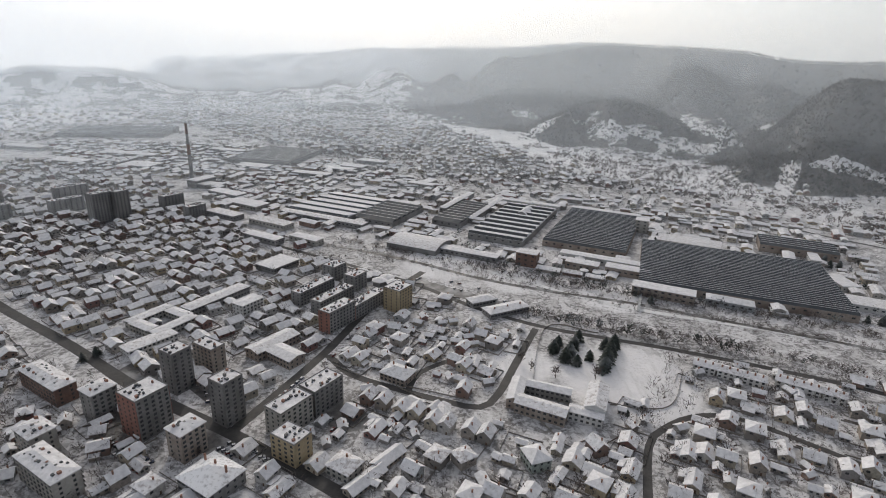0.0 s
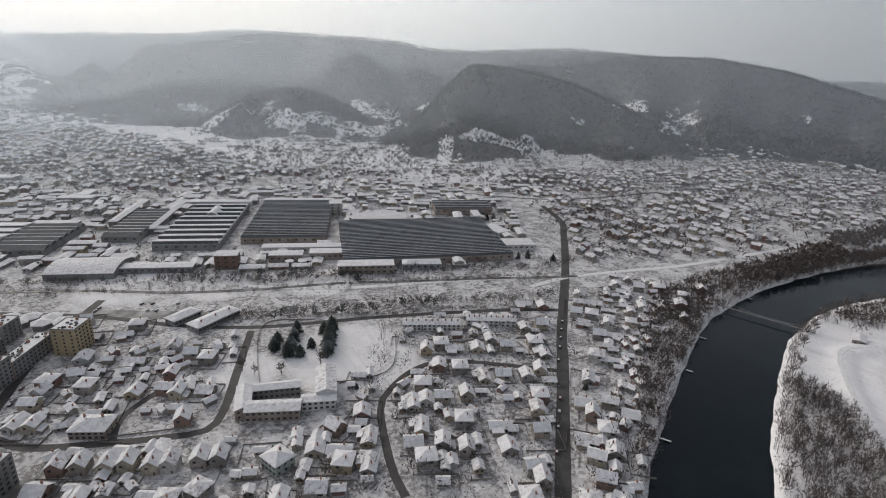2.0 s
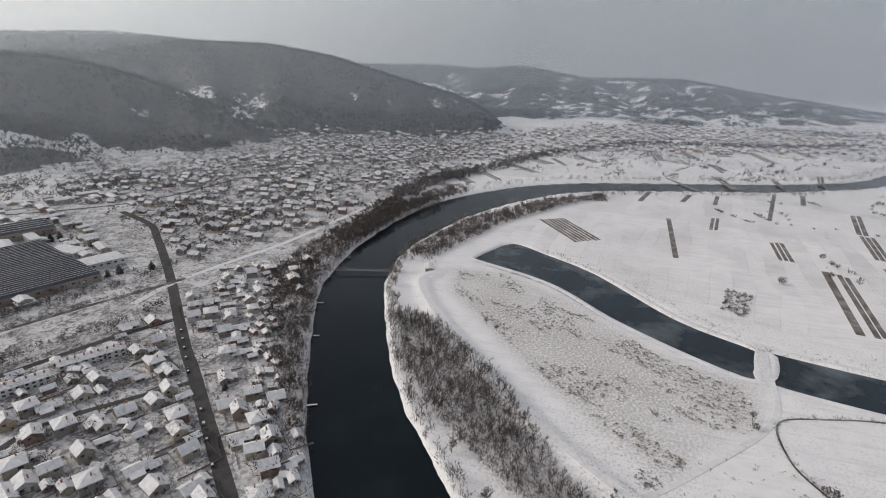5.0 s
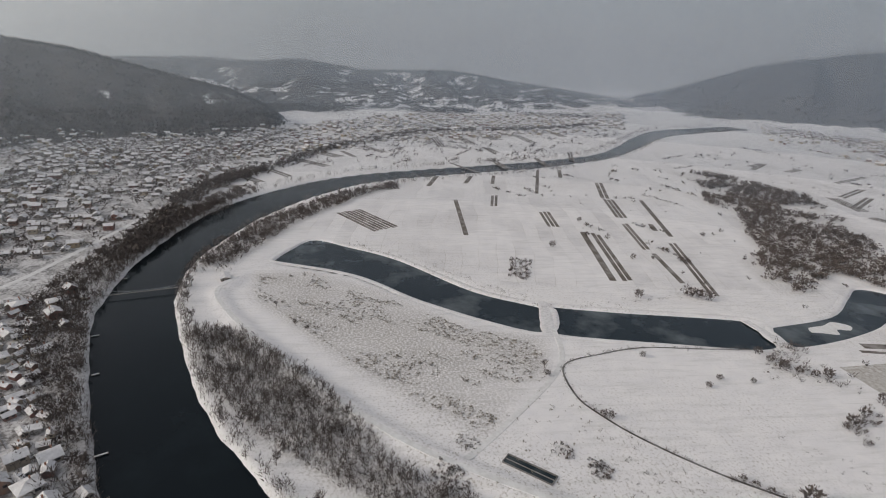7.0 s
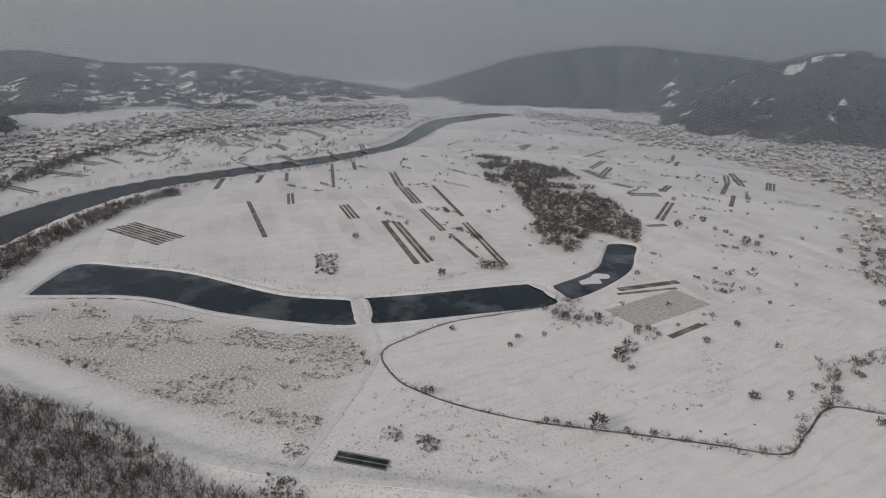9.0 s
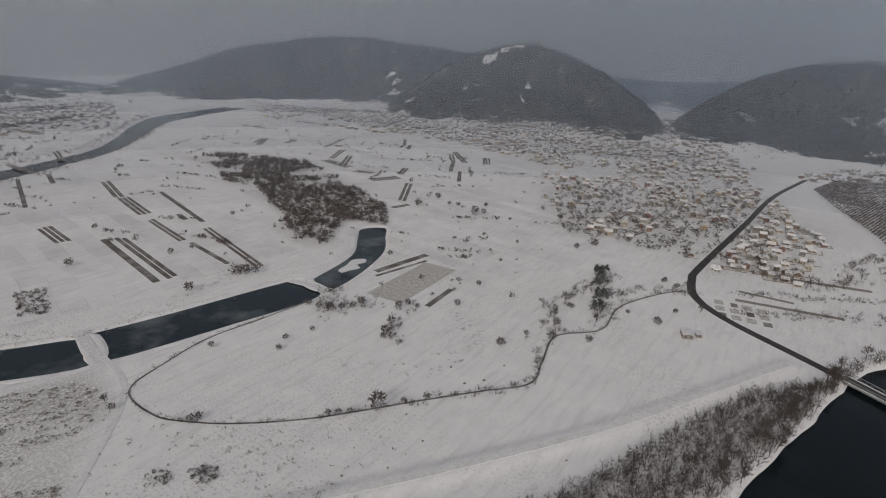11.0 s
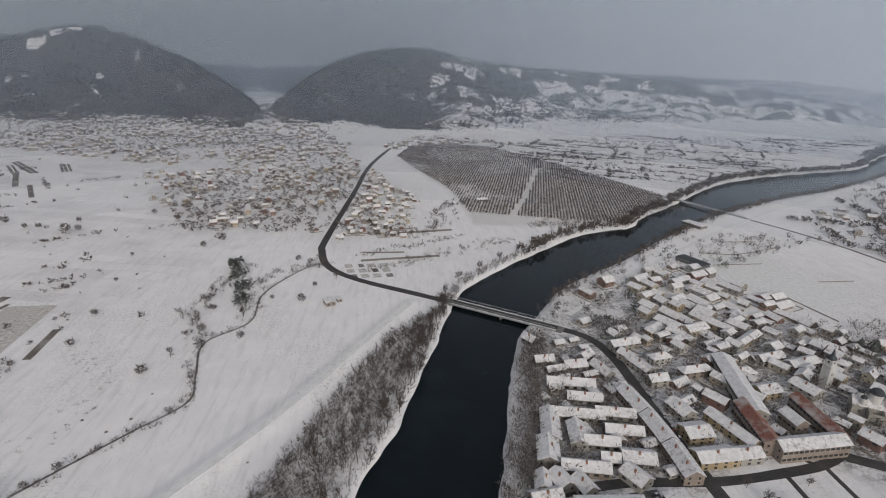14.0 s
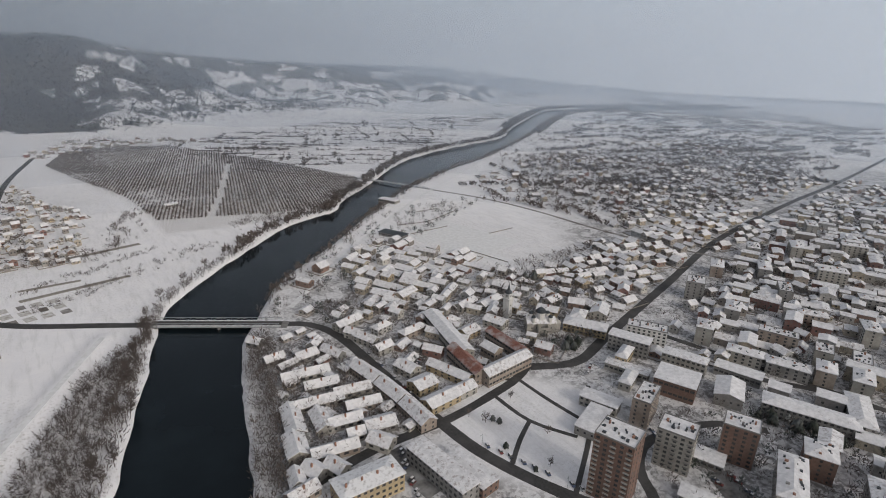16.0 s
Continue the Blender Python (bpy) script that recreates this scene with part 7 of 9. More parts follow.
def church(x, y, turn):
    root = new("church")
    bm = gable_walls(11, 24, 9, 3.5)
    part("nave", bm, CREAM_RENDER, root)
    part("nave_roof", gable_roof(11, 24, 9, 3.5, 0.4), SNOW, root)
    part("transept", gable_walls(22, 8, 8, 3.0), CREAM_RENDER, root)
    part("apse", solid(bmesh.new(), [ring(4.5, -0.5, 14, 0, 13), ring(4.5, 8, 14, 0, 13), ring(0.4, 11, 14, 0, 13)]), CREAM_RENDER, root)
    for px, py, r, h in ((0, 0, 3.6, 17), (-4, -7, 1.7, 14), (4, -7, 1.7, 14), (-4, 7, 1.7, 14), (4, 7, 1.7, 14)):
        d = part("drum", solid(bmesh.new(), [ring(r, 8, 14, px, py), ring(r, h, 14, px, py)]), WHITE_RENDER, root)
        part("dome", solid(bmesh.new(), [ring(r * 1.12 * math.cos(a), h + r * 1.1 * math.sin(a), 14, px, py) for a in (0, 0.4, 0.8, 1.2, 1.5)]), DARK_SHEET, d)
        part("cross", box(box(bmesh.new(), px - 0.08, py - 0.08, h + r, px + 0.08, py + 0.08, h + r * 1.1 + 1.8), px - 0.5, py - 0.08, h + r * 1.1 + 1.0, px + 0.5, py + 0.08, h + r * 1.1 + 1.15), STEEL, d)
    for k in range(5):
        for sgn in (-1, 1):
            piece("window", WIN[(0.9, 1.3)], root, sgn * 5.5, k * 4 - 8, 5, 90)
    piece("door", DOOR_MESH, root, 0, -12, 0)
    root.matrix_basis = pose(x, y, 0, 0, 0, turn)
    keep(x, y, 16)
    return tagged(root, "pale domed orthodox church on a snowy square", "church")


def bell_tower(x, y):
    root = new("bell_tower")
    part("shaft", box(bmesh.new(), -3, -3, -1, 3, 3, 17), WHITE_RENDER, root)
    part("cornice", box(bmesh.new(), -3.4, -3.4, 17, 3.4, 3.4, 17.6), WHITE_RENDER, root)
    part("belfry", box(bmesh.new(), -2.5, -2.5, 17.6, 2.5, 2.5, 22), WHITE_RENDER, root)
    part("spire", solid(bmesh.new(), [ring(3.2, 22, 8), ring(2.6, 23.6, 8), ring(1.4, 25, 8), ring(0.15, 30, 8)]), DARK_SHEET, root)
    for sgn in (-1, 1):
        piece("window", WIN[(1.3, 1.4)], root, 0, sgn * 2.5, 20)
        piece("window", WIN[(1.3, 1.4)], root, sgn * 2.5, 0, 20, 90)
        piece("window", WIN[(0.9, 1.3)], root, 0, sgn * 3, 11)
    root.matrix_basis = pose(x, y, 0, 0, 0, 15)
    keep(x, y, 6)
    return tagged(root, "white bell tower with a dark pointed spire", "bell tower")


church(-305, -272, 60)
bell_tower(-300, -306)
slab("town_hall", -336, -250, 30, 15, 34, 7, YELLOW_RENDER, SNOW, "yellow two-storey public building with snowy roof", "public building", 2.4, True, 2)
slab("town_hall", -346, -266, 120, 12, 18, 7, YELLOW_RENDER, SNOW, "rear wing of the yellow public building", "public building", 2.4, True, 2)
slab("department_store", -321, -159, 21, 23, 26, 12, BROWN_BRICK, SNOW, "brown boxy department store with snowy flat roof", "store", 0.5, True, 2)
slab("cinema", -311, -191, 20, 9, 30, 6, CREAM_RENDER, SNOW, "cream wing beside a small snowy court", "building", 0.6, True, 1)
slab("cinema", -300, -182, 110, 8, 20, 6, CREAM_RENDER, SNOW, "cream cross wing beside a small snowy court", "building", 1.6, True, 1)
slab("cinema", -322, -202, 110, 8, 20, 9, YELLOW_RENDER, SNOW, "yellow corner house beside a small snowy court", "building", 2.4, True, 2)
slab("shop_hall", -343, -134, 114, 17, 25, 8, GREY_RENDER, SNOW, "grey shop with curved snowy roof", "store", 2.4)
slab("shop_hall", -374, -143, 16, 12, 30, 7, GREY_RENDER, SNOW, "grey shop hall with snowy gable roof", "store", 1.6)
slab("shop_hall", -243, -166, 109, 13, 28, 6, GREY_RENDER, SNOW, "low flat shop wing beside the park", "store", 0.5, True, 1)
slab("shop_hall", -262, -176, 20, 11, 24, 7, CREAM_RENDER, SNOW, "low cream shop wing with flat snowy roof", "store", 0.5, True, 2)
slab("shop_hall", -272, -108, 20, 12, 15, 4.5, GREY_RENDER, SNOW, "low flat store between the tower blocks", "store", 0.5, True, 1)
slab("shop_hall", -238, -96, 20, 10, 16, 4.5, GREY_RENDER, SNOW, "low flat store beside the car park", "store", 0.5, True, 1)
slab("secondary_school", -360, -92, 22, 15, 52, 9, GREY_RENDER, SNOW, "long secondary school under a snowy roof", "school", 2.0, True, 3)
slab("secondary_school", -388, -74, 114, 13, 40, 9, GREY_RENDER, SNOW, "end wing of the secondary school", "school", 2.0, True, 3)
slab("workshop", -402, -52, 104, 14, 24, 6, BROWN_BRICK, SNOW, "brick workshop with snowy gable roof", "workshop", 2.0)
slab("office_building", -339, -210, 22, 12, 30, 13, GREY_RENDER, SNOW, "four-storey grey office block with snowy roof", "office", 0.5, True, 4)
slab("office_building", -352, -172, 20, 11, 30, 11, CREAM_RENDER, SNOW, "cream three-storey row with stepped snowy roof", "office", 1.2, True, 3)
slab("shops", -140, -182, 6, 12, 44, 10, CONCRETE, SNOW, "long concrete shop and office row with snowy roof", "building", 0.5, True, 3)
slab("shops", -153, -174, 6, 12, 30, 7, BROWN_BRICK, SNOW, "brick rear of the shop row", "building", 0.6, True, 2)
slab("corner_block", -103, -194, 88, 15, 34, 11, YELLOW_RENDER, SNOW_THIN, "yellow corner apartment house with untidy snowy roof", "apartment block", 2.2, True, 3, vents=4)
for (x0, y0), (x1, y1) in zip(((-151, -300), (-155, -272), (-157, -244)), ((-155, -273), (-157, -245), (-157, -217))):
    tn = math.degrees(math.atan2(y1 - y0, x1 - x0)) - 90
    slab("street_house", (x0 + x1) / 2, (y0 + y1) / 2, tn, 11, math.hypot(x1 - x0, y1 - y0) - 1.4, 6.2, OLD_PLASTER, SNOW, "old two-storey street house with long snowy roof", "street house", 3.4, rows=2, vents=2)
for x, y, tn, w, l in ((-92, -266, 169, 11, 28), (-85, -244, 169, 12, 20), (-112, -276, 80, 9, 32), (-106, -257, 172, 10, 20), (-118, -250, 80, 9, 20), (-134, -236, 80, 12, 18), (-127, -222, 30, 11, 14), (-102, -230, 80, 9, 26), (-86, -221, 20, 10, 12), (-97, -217, 20, 9, 12),
                       (-75, -210, 100, 9, 16), (-118, -236, 80, 8, 10), (-135, -259, 80, 9, 22), (-136, -276, 80, 9, 24), (-122, -293, 80, 9, 22), (-118, -310, 82, 9, 32), (-128, -333, 96, 10, 16), (-107, -340, 96, 8, 14), (-146, -326, 20, 9, 18), (-104, -371, 35, 8, 11), (-140, -345, -50, 8, 12), (-76, -220, 169, 8, 12)):
    slab("old_house", x, y, tn, w, l, 4.6, (OLD_PLASTER, CREAM_RENDER, GREY_RENDER)[int(abs(x)) % 3], SNOW, "old town house with a long snowy gable roof", "house", 3.0, rows=1, gap=5.0, vents=1)
for x, y, tn, w, l in ((-176, -330, 20, 9, 20), (-180, -312, 100, 9, 14), (-180, -278, 15, 11, 16), (-178, -256, 95, 14, 16), (-178, -235, 95, 12, 24), (-202, -258, 18, 9, 34), (-196, -236, 95, 10, 18), (-213, -322, 100, 8, 24), (-172, -344, 30, 9, 12), (-176, -362, 105, 10, 24), (-195, -340, 105, 8, 16),
                       (-250, -297, 100, 12, 16), (-243, -318, 100, 9, 24), (-300, -330, 105, 10, 26), (-280, -338, 105, 9, 22), (-334, -290, 30, 12, 18), (-352, -302, 96, 10, 16), (-372, -264, -60, 14, 22), (-280, -298, 20, 12, 18)):
    slab("old_house", x, y, tn, w, l, 5.4, (CREAM_RENDER, OLD_PLASTER, YELLOW_RENDER, WHITE_RENDER)[int(abs(x)) % 4], SNOW, "rendered town house with snowy roof along the street", "house", 2.8, bool(int(x) % 2), rows=2, gap=5.0, vents=1)

# concrete basins and huts on the meadow
root = new("concrete_basin")
part("wall", box(box(box(box(bmesh.new(), -15, -4, -2, 15, -3.5, 0.8), -15, 3.5, -2, 15, 4, 0.8), -15, -3.5, -2, -14.5, 3.5, 0.8), 14.5, -3.5, -2, 15, 3.5, 0.8), CONCRETE, root)
part("partition", box(bmesh.new(), -14.5, -0.2, -2, 14.5, 0.2, 0.6), CONCRETE, root)
part("water", box(bmesh.new(), -14.5, -3.5, 0.08, 14.5, 3.5, 0.14), POND, root)
root.matrix_basis = pose(231, -79, 0, 0, 0, -130)
tagged(root, "open concrete basin in the snowy meadow", "basin")
slab("boat_house", 506, 152, -70, 9, 15, 3.4, PLANK, SNOW, "wooden boat house with a snowy roof", "hut", 1.0, gap=5)
slab("field_hut", 60, -444, 25, 8, 11, 3.6, PLANK, SNOW, "snowy field hut on a small terrace", "hut", 1.0, gap=5)
slab("field_hut", 52, -450, 25, 4, 6, 2.6, PLANK, SNOW, "small shed beside the field hut", "hut", 0.8, gap=5)
slab("orchard_store", -130, -814, -70, 9, 18, 4, WHITE_RENDER, SNOW, "white orchard store with snowy roof", "store", 1.6)

# open ground that stays clear of houses
for x, y, r in ((140, 335, 36), (165, 352, 20), (97, 372, 24), (150, 300, 14), (60, 350, 20), (-215, -185, 40), (-190, -165, 20), (-250, -205, 18), (-185, -418, 24), (-170, -440, 16), (-205, -440, 18)):
    keep(x, y, r)

# ---- houses ----
NEAR_ROWS = []
k_ = 0
AV = 43.5
for rows, base in (
    (((184, 307), (198, 309), (204, 299), (220, 292), (235, 296), (240, 282), (192, 274), (201, 258), (215, 254), (227, 243), (240, 244), (159, 269), (144, 255), (153, 254), (163, 250), (178, 245), (162, 224), (178, 209), (171, 192), (208, 210), (196, 193), (219, 220), (137, 232), (126, 222), (140, 213), (149, 202), (125, 206), (106, 238), (112, 262), (173, 172), (170, 162), (156, 155), (301, 336), (315, 325), (271, 298), (288, 296), (263, 276), (260, 262)), -28),
    (((364, 328), (347, 312), (330, 299), (340, 290), (360, 306), (322, 282), (340, 271), (317, 260), (291, 238), (265, 221), (239, 201), (254, 192), (235, 189), (231, 173), (215, 174), (222, 159), (208, 160), (199, 145), (180, 138), (174, 127), (256, 177), (411, 325), (426, 310), (443, 300), (397, 282)), AV),
    (((-63, 235), (-19, 217), (-12, 231), (1, 242), (-36, 265), (-52, 281), (-57, 341), (-87, 225), (-98, 226), (-78, 216), (-106, 244), (-72, 238), (103, 238), (85, 225), (87, 236), (76, 244), (48, 217), (30, 217), (18, 215), (97, 218), (67, 216), (-163, 236), (-161, 218), (-142, 213), (-147, 203), (-122, 207)), -30),
    (((-60, 365), (-55, 376), (-31, 371), (-2, 391), (-5, 351), (18, 362), (33, 382), (42, 371), (43, 353), (34, 331), (18, 337), (24, 398), (-52, 388), (-66, 349), (-50, 343), (12, 344)), -30),
):
    for x, y in rows:
        k_ += 1
        if not free_spot(x, y, 2.0):
            continue
        h = HOUSES[(k_ * 7 + k_ // 5) % len(HOUSES)]
        NEAR_ROWS.append((x, y, base, 10, 12))
        put(h, x, y, base + (90 if k_ % 3 == 0 else 0) + (k_ * 37 % 11) - 5, 0.9 + (k_ % 5) * 0.04, 7)
# row of twin-gabled houses
for x, y in ((-44, 295), (-34, 291), (-22, 284), (-13, 281), (-2, 273), (6, 270), (20, 266), (29, 262)):
    put(HOUSES[1], x, y, -24, 0.95, 6.5)
# sheds and garages in the gardens
rs = np.random.default_rng(44)
GARDENS = (((140, 120), (180, 150), (262, 243), (330, 312), (180, 372), (110, 300), (100, 200)), ((175, 120), (430, 345), (460, 300), (300, 205), (210, 128)), ((-110, 215), (100, 205), (100, 262), (30, 285), (-60, 330)), ((-70, 340), (40, 310), (70, 400), (-40, 420)))
sheds = 0
for poly in GARDENS:
    for x, y in in_poly(poly, 60, 45 + sheds):
        if sheds < 90 and free_spot(x, y, 3.2) and far_from_roads(x, y, 4) and bed_depth(np.array([x]), np.array([y]))[0] < 0.02:
            put(SHED, x, y, rs.uniform(0, 180) // 45 * 45 + 20, rs.uniform(0.8, 1.15), 3.6)
            sheds += 1
# more detailed houses close in, then joined ones farther out
NEAR = ((((180, 128), (430, 335), (520, 330), (470, 262), (380, 228), (262, 172)), AV, 26, 24, 60), (((262, 250), (330, 318), (250, 362), (190, 372), (128, 282)), -28, 30, 28, 61),
        (((-110, 200), (110, 196), (104, 262), (30, 285), (-55, 285)), 25, 24, 22, 62), (((-300, 160), (-110, 190), (-120, 250), (-190, 290), (-330, 340)), 30, 20, 18, 63), (((-70, 335), (20, 305), (70, 400), (-30, 480)), -16, 18, 17, 64),
        (((-185, -200), (-165, -225), (-330, -330), (-420, -360), (-440, -300), (-330, -260)), 28, 19, 17, 65))
for poly, tn, a, b, sd in NEAR:
    for x, y, t2, w, l, h, rh in house_rows(poly, tn, a, b, sd, 0.2, 2.5):
        if free_spot(x, y, 6.5):
            k_ += 1
            NEAR_ROWS.append((x, y, tn, 10, 12))
            put(HOUSES[(k_ * 5 + 2) % len(HOUSES)], x, y, t2, w / 10.0, 7)
for t in HOUSES + [SHED]:
    t.matrix_basis = pose(-360 - 14 * HOUSES.index(t) if t in HOUSES else -340, 60, 0)


def quarter(name, poly, turn, a, b, sd, label, fences=True, **kw):
    rows = house_rows(poly, turn, a, b, sd, **kw)
    TAKEN.extend((q[0], q[1], q[4] * 0.45) for q in rows)
    if rows:
        far_houses(name, rows, label, fences=fences)
    return rows


def near_fences():
    a = np.array(NEAR_ROWS, float)
    c, s = np.cos(np.radians(a[:, 2])), np.sin(np.radians(a[:, 2]))

    def placed(local):
        x = local[:, :, 0] * c[:, None] - local[:, :, 1] * s[:, None] + a[:, 0:1]
        y = local[:, :, 0] * s[:, None] + local[:, :, 1] * c[:, None] + a[:, 1:2]
        return np.stack([x, y, local[:, :, 2]], -1).reshape(-1, 3)
    plot_fences(a, None, a[:, 3] / 2, a[:, 4] / 2, placed)


near_fences()
# works buildings packed round the factory halls
for poly, tn, sd in ((((-420, 900), (-150, 855), (240, 800), (440, 770), (540, 690), (500, 600), (470, 545), (400, 450), (330, 430), (190, 490), (90, 545), (-60, 615), (-230, 690), (-330, 740)), -24, 921), (((-900, 1240), (-700, 950), (-420, 900), (-100, 860), (60, 850), (-100, 1000), (-420, 1240)), -10, 922), (((60, 830), (445, 785), (560, 705), (610, 640), (560, 590), (620, 620), (640, 690), (420, 850), (100, 900)), -24, 923)):
    quarter("works_buildings", poly, tn, 22, 17, sd, "snow-roofed works buildings and stores round the halls", False, skip=0.15, jitter=4, size=(6, 12), gap=-3.0, long=2.6, floors=(1, 2))
# rows of flats west of the park
quarter("town_flats", ((-300, -20), (-345, -120), (-470, -225), (-700, -290), (-1000, -330), (-1200, -130), (-800, -40), (-440, 60)), 20, 30, 25, 924, "rows of low flats with snowy roofs west of the square", False, skip=0.2, jitter=3, size=(9, 12), gap=2.0, long=2.4, floors=(2, 4))
# lean-tos, garages and kitchens squeezed between the houses
for poly, tn, sd in ((((140, 120), (262, 243), (330, 312), (180, 372), (110, 300), (100, 200)), -28, 901), (((175, 120), (262, 222), (430, 345), (460, 300), (300, 205), (210, 128)), AV, 902), (((-110, 200), (110, 196), (100, 262), (30, 285), (-60, 330)), -30, 903), (((-70, 340), (40, 310), (70, 400), (-40, 420)), -16, 904),
                     (((-300, 160), (-110, 190), (-120, 250), (-190, 290), (-330, 340)), -38, 905)):
    quarter("garden_sheds", poly, tn, 11, 10, sd, "snow-roofed lean-tos and garages between houses", skip=0.74, jitter=1.6, size=(3.5, 5.5), low=True, gap=0.6, long=2.0)
quarter("garden_sheds", ((175, 122), (262, 215), (400, 330), (420, 318), (285, 212), (205, 140)), AV, 12, 14, 906, "long low snow-roofed wings beside the avenue", skip=0.5, jitter=1.5, size=(4.5, 6.5), low=True, gap=0.6, long=2.6)
quarter("old_town_wings", ((-158, -226), (-76, -222), (-92, -290), (-125, -372), (-150, -376)), 14, 12, 11, 907, "packed low wings round old town courtyards", skip=0.5, jitter=1.8, size=(4.5, 6.5), low=True, gap=0.2, long=2.4)
quarter("old_town_wings", ((-172, -226), (-172, -370), (-300, -440), (-380, -365), (-330, -270), (-262, -246)), 28, 14, 12, 908, "packed low wings round old town courtyards", skip=0.45, jitter=2.0, size=(5, 8), low=False, gap=1.0, long=2.0)
quarter("street_houses", ((-383, -360), (-553, -384), (-678, -394), (-887, -378), (-840, -308), (-577, -288), (-429, -262), (-372, -262), (-352, -300)), -10, 15, 14, 931, "rows of houses along the long main street", skip=0.12, jitter=2.5, size=(7, 10), gap=2.5, long=1.8)
quarter("street_houses", ((-238, -505), (-285, -542), (-331, -515), (-370, -446), (-353, -396), (-263, -370), (-202, -387), (-162, -393), (-155, -452)), 24, 17, 16, 932, "workshops and houses behind the river bank", skip=0.2, jitter=3, size=(7, 12), gap=2.0, long=2.0)
quarter("street_houses", ((-322, -203), (-430, -216), (-587, -245), (-846, -262), (-1049, -245), (-700, -150), (-519, -96), (-424, -128), (-361, -159)), 20, 15, 14, 933, "houses and yards between the flats", skip=0.2, jitter=3, size=(6, 9.5), gap=1.0, long=1.8)
quarter("town_houses", ((-560, 560), (-408, 440), (-195, 306), (-120, 266), (-90, 350), (-66, 430), (-64, 500), (-172, 600), (-408, 745), (-660, 760)), -38, 17, 15, 71, "crowded low town houses with snowy roofs")
quarter("town_houses", ((-663, 750), (-408, 748), (-430, 850), (-740, 1029), (-900, 980), (-800, 760)), -38, 20, 18, 72, "crowded low town houses with snowy roofs", skip=0.3)
quarter("town_houses", ((-560, 545), (-420, 425), (-300, 345), (-300, 180), (-420, 60), (-700, 200), (-700, 500)), -38, 19, 17, 73, "crowded low town houses with snowy roofs", skip=0.25)
quarter("town_houses", ((-410, -230), (-700, -300), (-1000, -345), (-1300, -380), (-1300, -120), (-900, -40), (-420, 30)), -14, 20, 18, 74, "town houses and yards under snow", skip=0.35)
quarter("town_houses", ((-170, -370), (-140, -410), (-290, -520), (-330, -420), (-370, -365), (-545, -395), (-500, -290), (-340, -240)), 28, 18, 16, 75, "old town houses with snowy roofs", skip=0.1)
quarter("town_houses", ((-600, -420), (-720, -345), (-1250, -410), (-1400, -600), (-1000, -600), (-700, -560)), -14, 24, 20, 76, "scattered suburban houses under snow", skip=0.45)
quarter("town_houses", ((-580, -560), (-700, -570), (-1200, -620), (-1700, -780), (-1500, -1000), (-900, -900), (-640, -760)), -30, 34, 28, 77, "scattered suburban houses among snowy gardens", skip=0.55, jitter=6)
quarter("north_suburb", ((-110, 1000), (-200, 1160), (-744, 1571), (-1475, 2300), (-667, 2700), (-44, 1789), (153, 1466), (227, 1130), (344, 985), (100, 900)), 20, 24, 20, 78, "far suburb of scattered snowy houses", skip=0.4, jitter=6, size=(7, 10))
quarter("north_suburb", ((-700, 1560), (-1000, 1180), (-1500, 1400), (-1950, 2100), (-1475, 2300)), 20, 34, 28, 89, "far suburb of scattered snowy houses", skip=0.4, jitter=9, size=(6, 9))
quarter("north_suburb", ((240, 840), (445, 780), (440, 900), (330, 1080), (230, 1100)), -20, 24, 22, 79, "houses beyond the railway under snow", skip=0.6)
quarter("foothill_houses", ((150, 1010), (350, 960), (470, 830), (640, 690), (760, 720), (880, 1000), (700, 1230), (300, 1400), (100, 1450)), -25, 36, 30, 87, "scattered houses on the snowy foot of the hill", skip=0.78, jitter=8)
quarter("north_suburb", ((-1475, 2300), (-667, 2700), (-44, 1789), (100, 1700), (0, 2600), (-500, 3300), (-1600, 2900)), 20, 48, 40, 88, "far scattered houses on the gentle hillside", skip=0.5, jitter=12)
quarter("east_village", ((445, 425), (430, 384), (515, 359), (593, 310), (800, 300), (937, 320), (1169, 189), (1655, 226), (1400, 476), (1340, 780), (1276, 827), (1100, 700), (850, 737), (690, 850), (595, 748), (544, 560)), 15, 19, 17, 80, "crowded village houses at the foot of the wooded hill", skip=0.25, jitter=6, size=(5.5, 9), field=lambda x, y: fbm(np.array([x]), np.array([y]), 70, 3, 12)[0] > -0.16)
quarter("east_village", ((1203, 195), (1421, -31), (1500, -300), (1762, -806), (2272, -1023), (2100, -392), (2050, -34), (1700, 267)), 60, 27, 22, 81, "far village houses along the hill foot", skip=0.35, jitter=6)
quarter("hillside_village", ((1962, -1425), (1533, -1600), (1106, -1800), (564, -1680), (400, -1640), (250, -1433), (68, -1320), (90, -1070), (338, -1020), (800, -1190), (1535, -1160)), 40, 22, 19, 82, "large village spread along the foot of the hills", skip=0.35, jitter=9, size=(5, 8.5), field=lambda x, y: fbm(np.array([x]), np.array([y]), 90, 3, 13)[0] > -0.08)
quarter("hillside_village", ((500, -2400), (600, -2300), (330, -1600), (220, -1500), (300, -1800)), 70, 23, 19, 83, "village houses in the side valley", skip=0.3, jitter=5)
quarter("bridge_village", ((76, -599), (88, -723), (77, -919), (50, -1060), (5, -893), (-32, -821), (-16, -722), (-9, -626), (15, -622), (41, -645)), 10, 15, 14, 84, "village houses along the road to the bridge", skip=0.2, jitter=5, size=(4.6, 7.0))
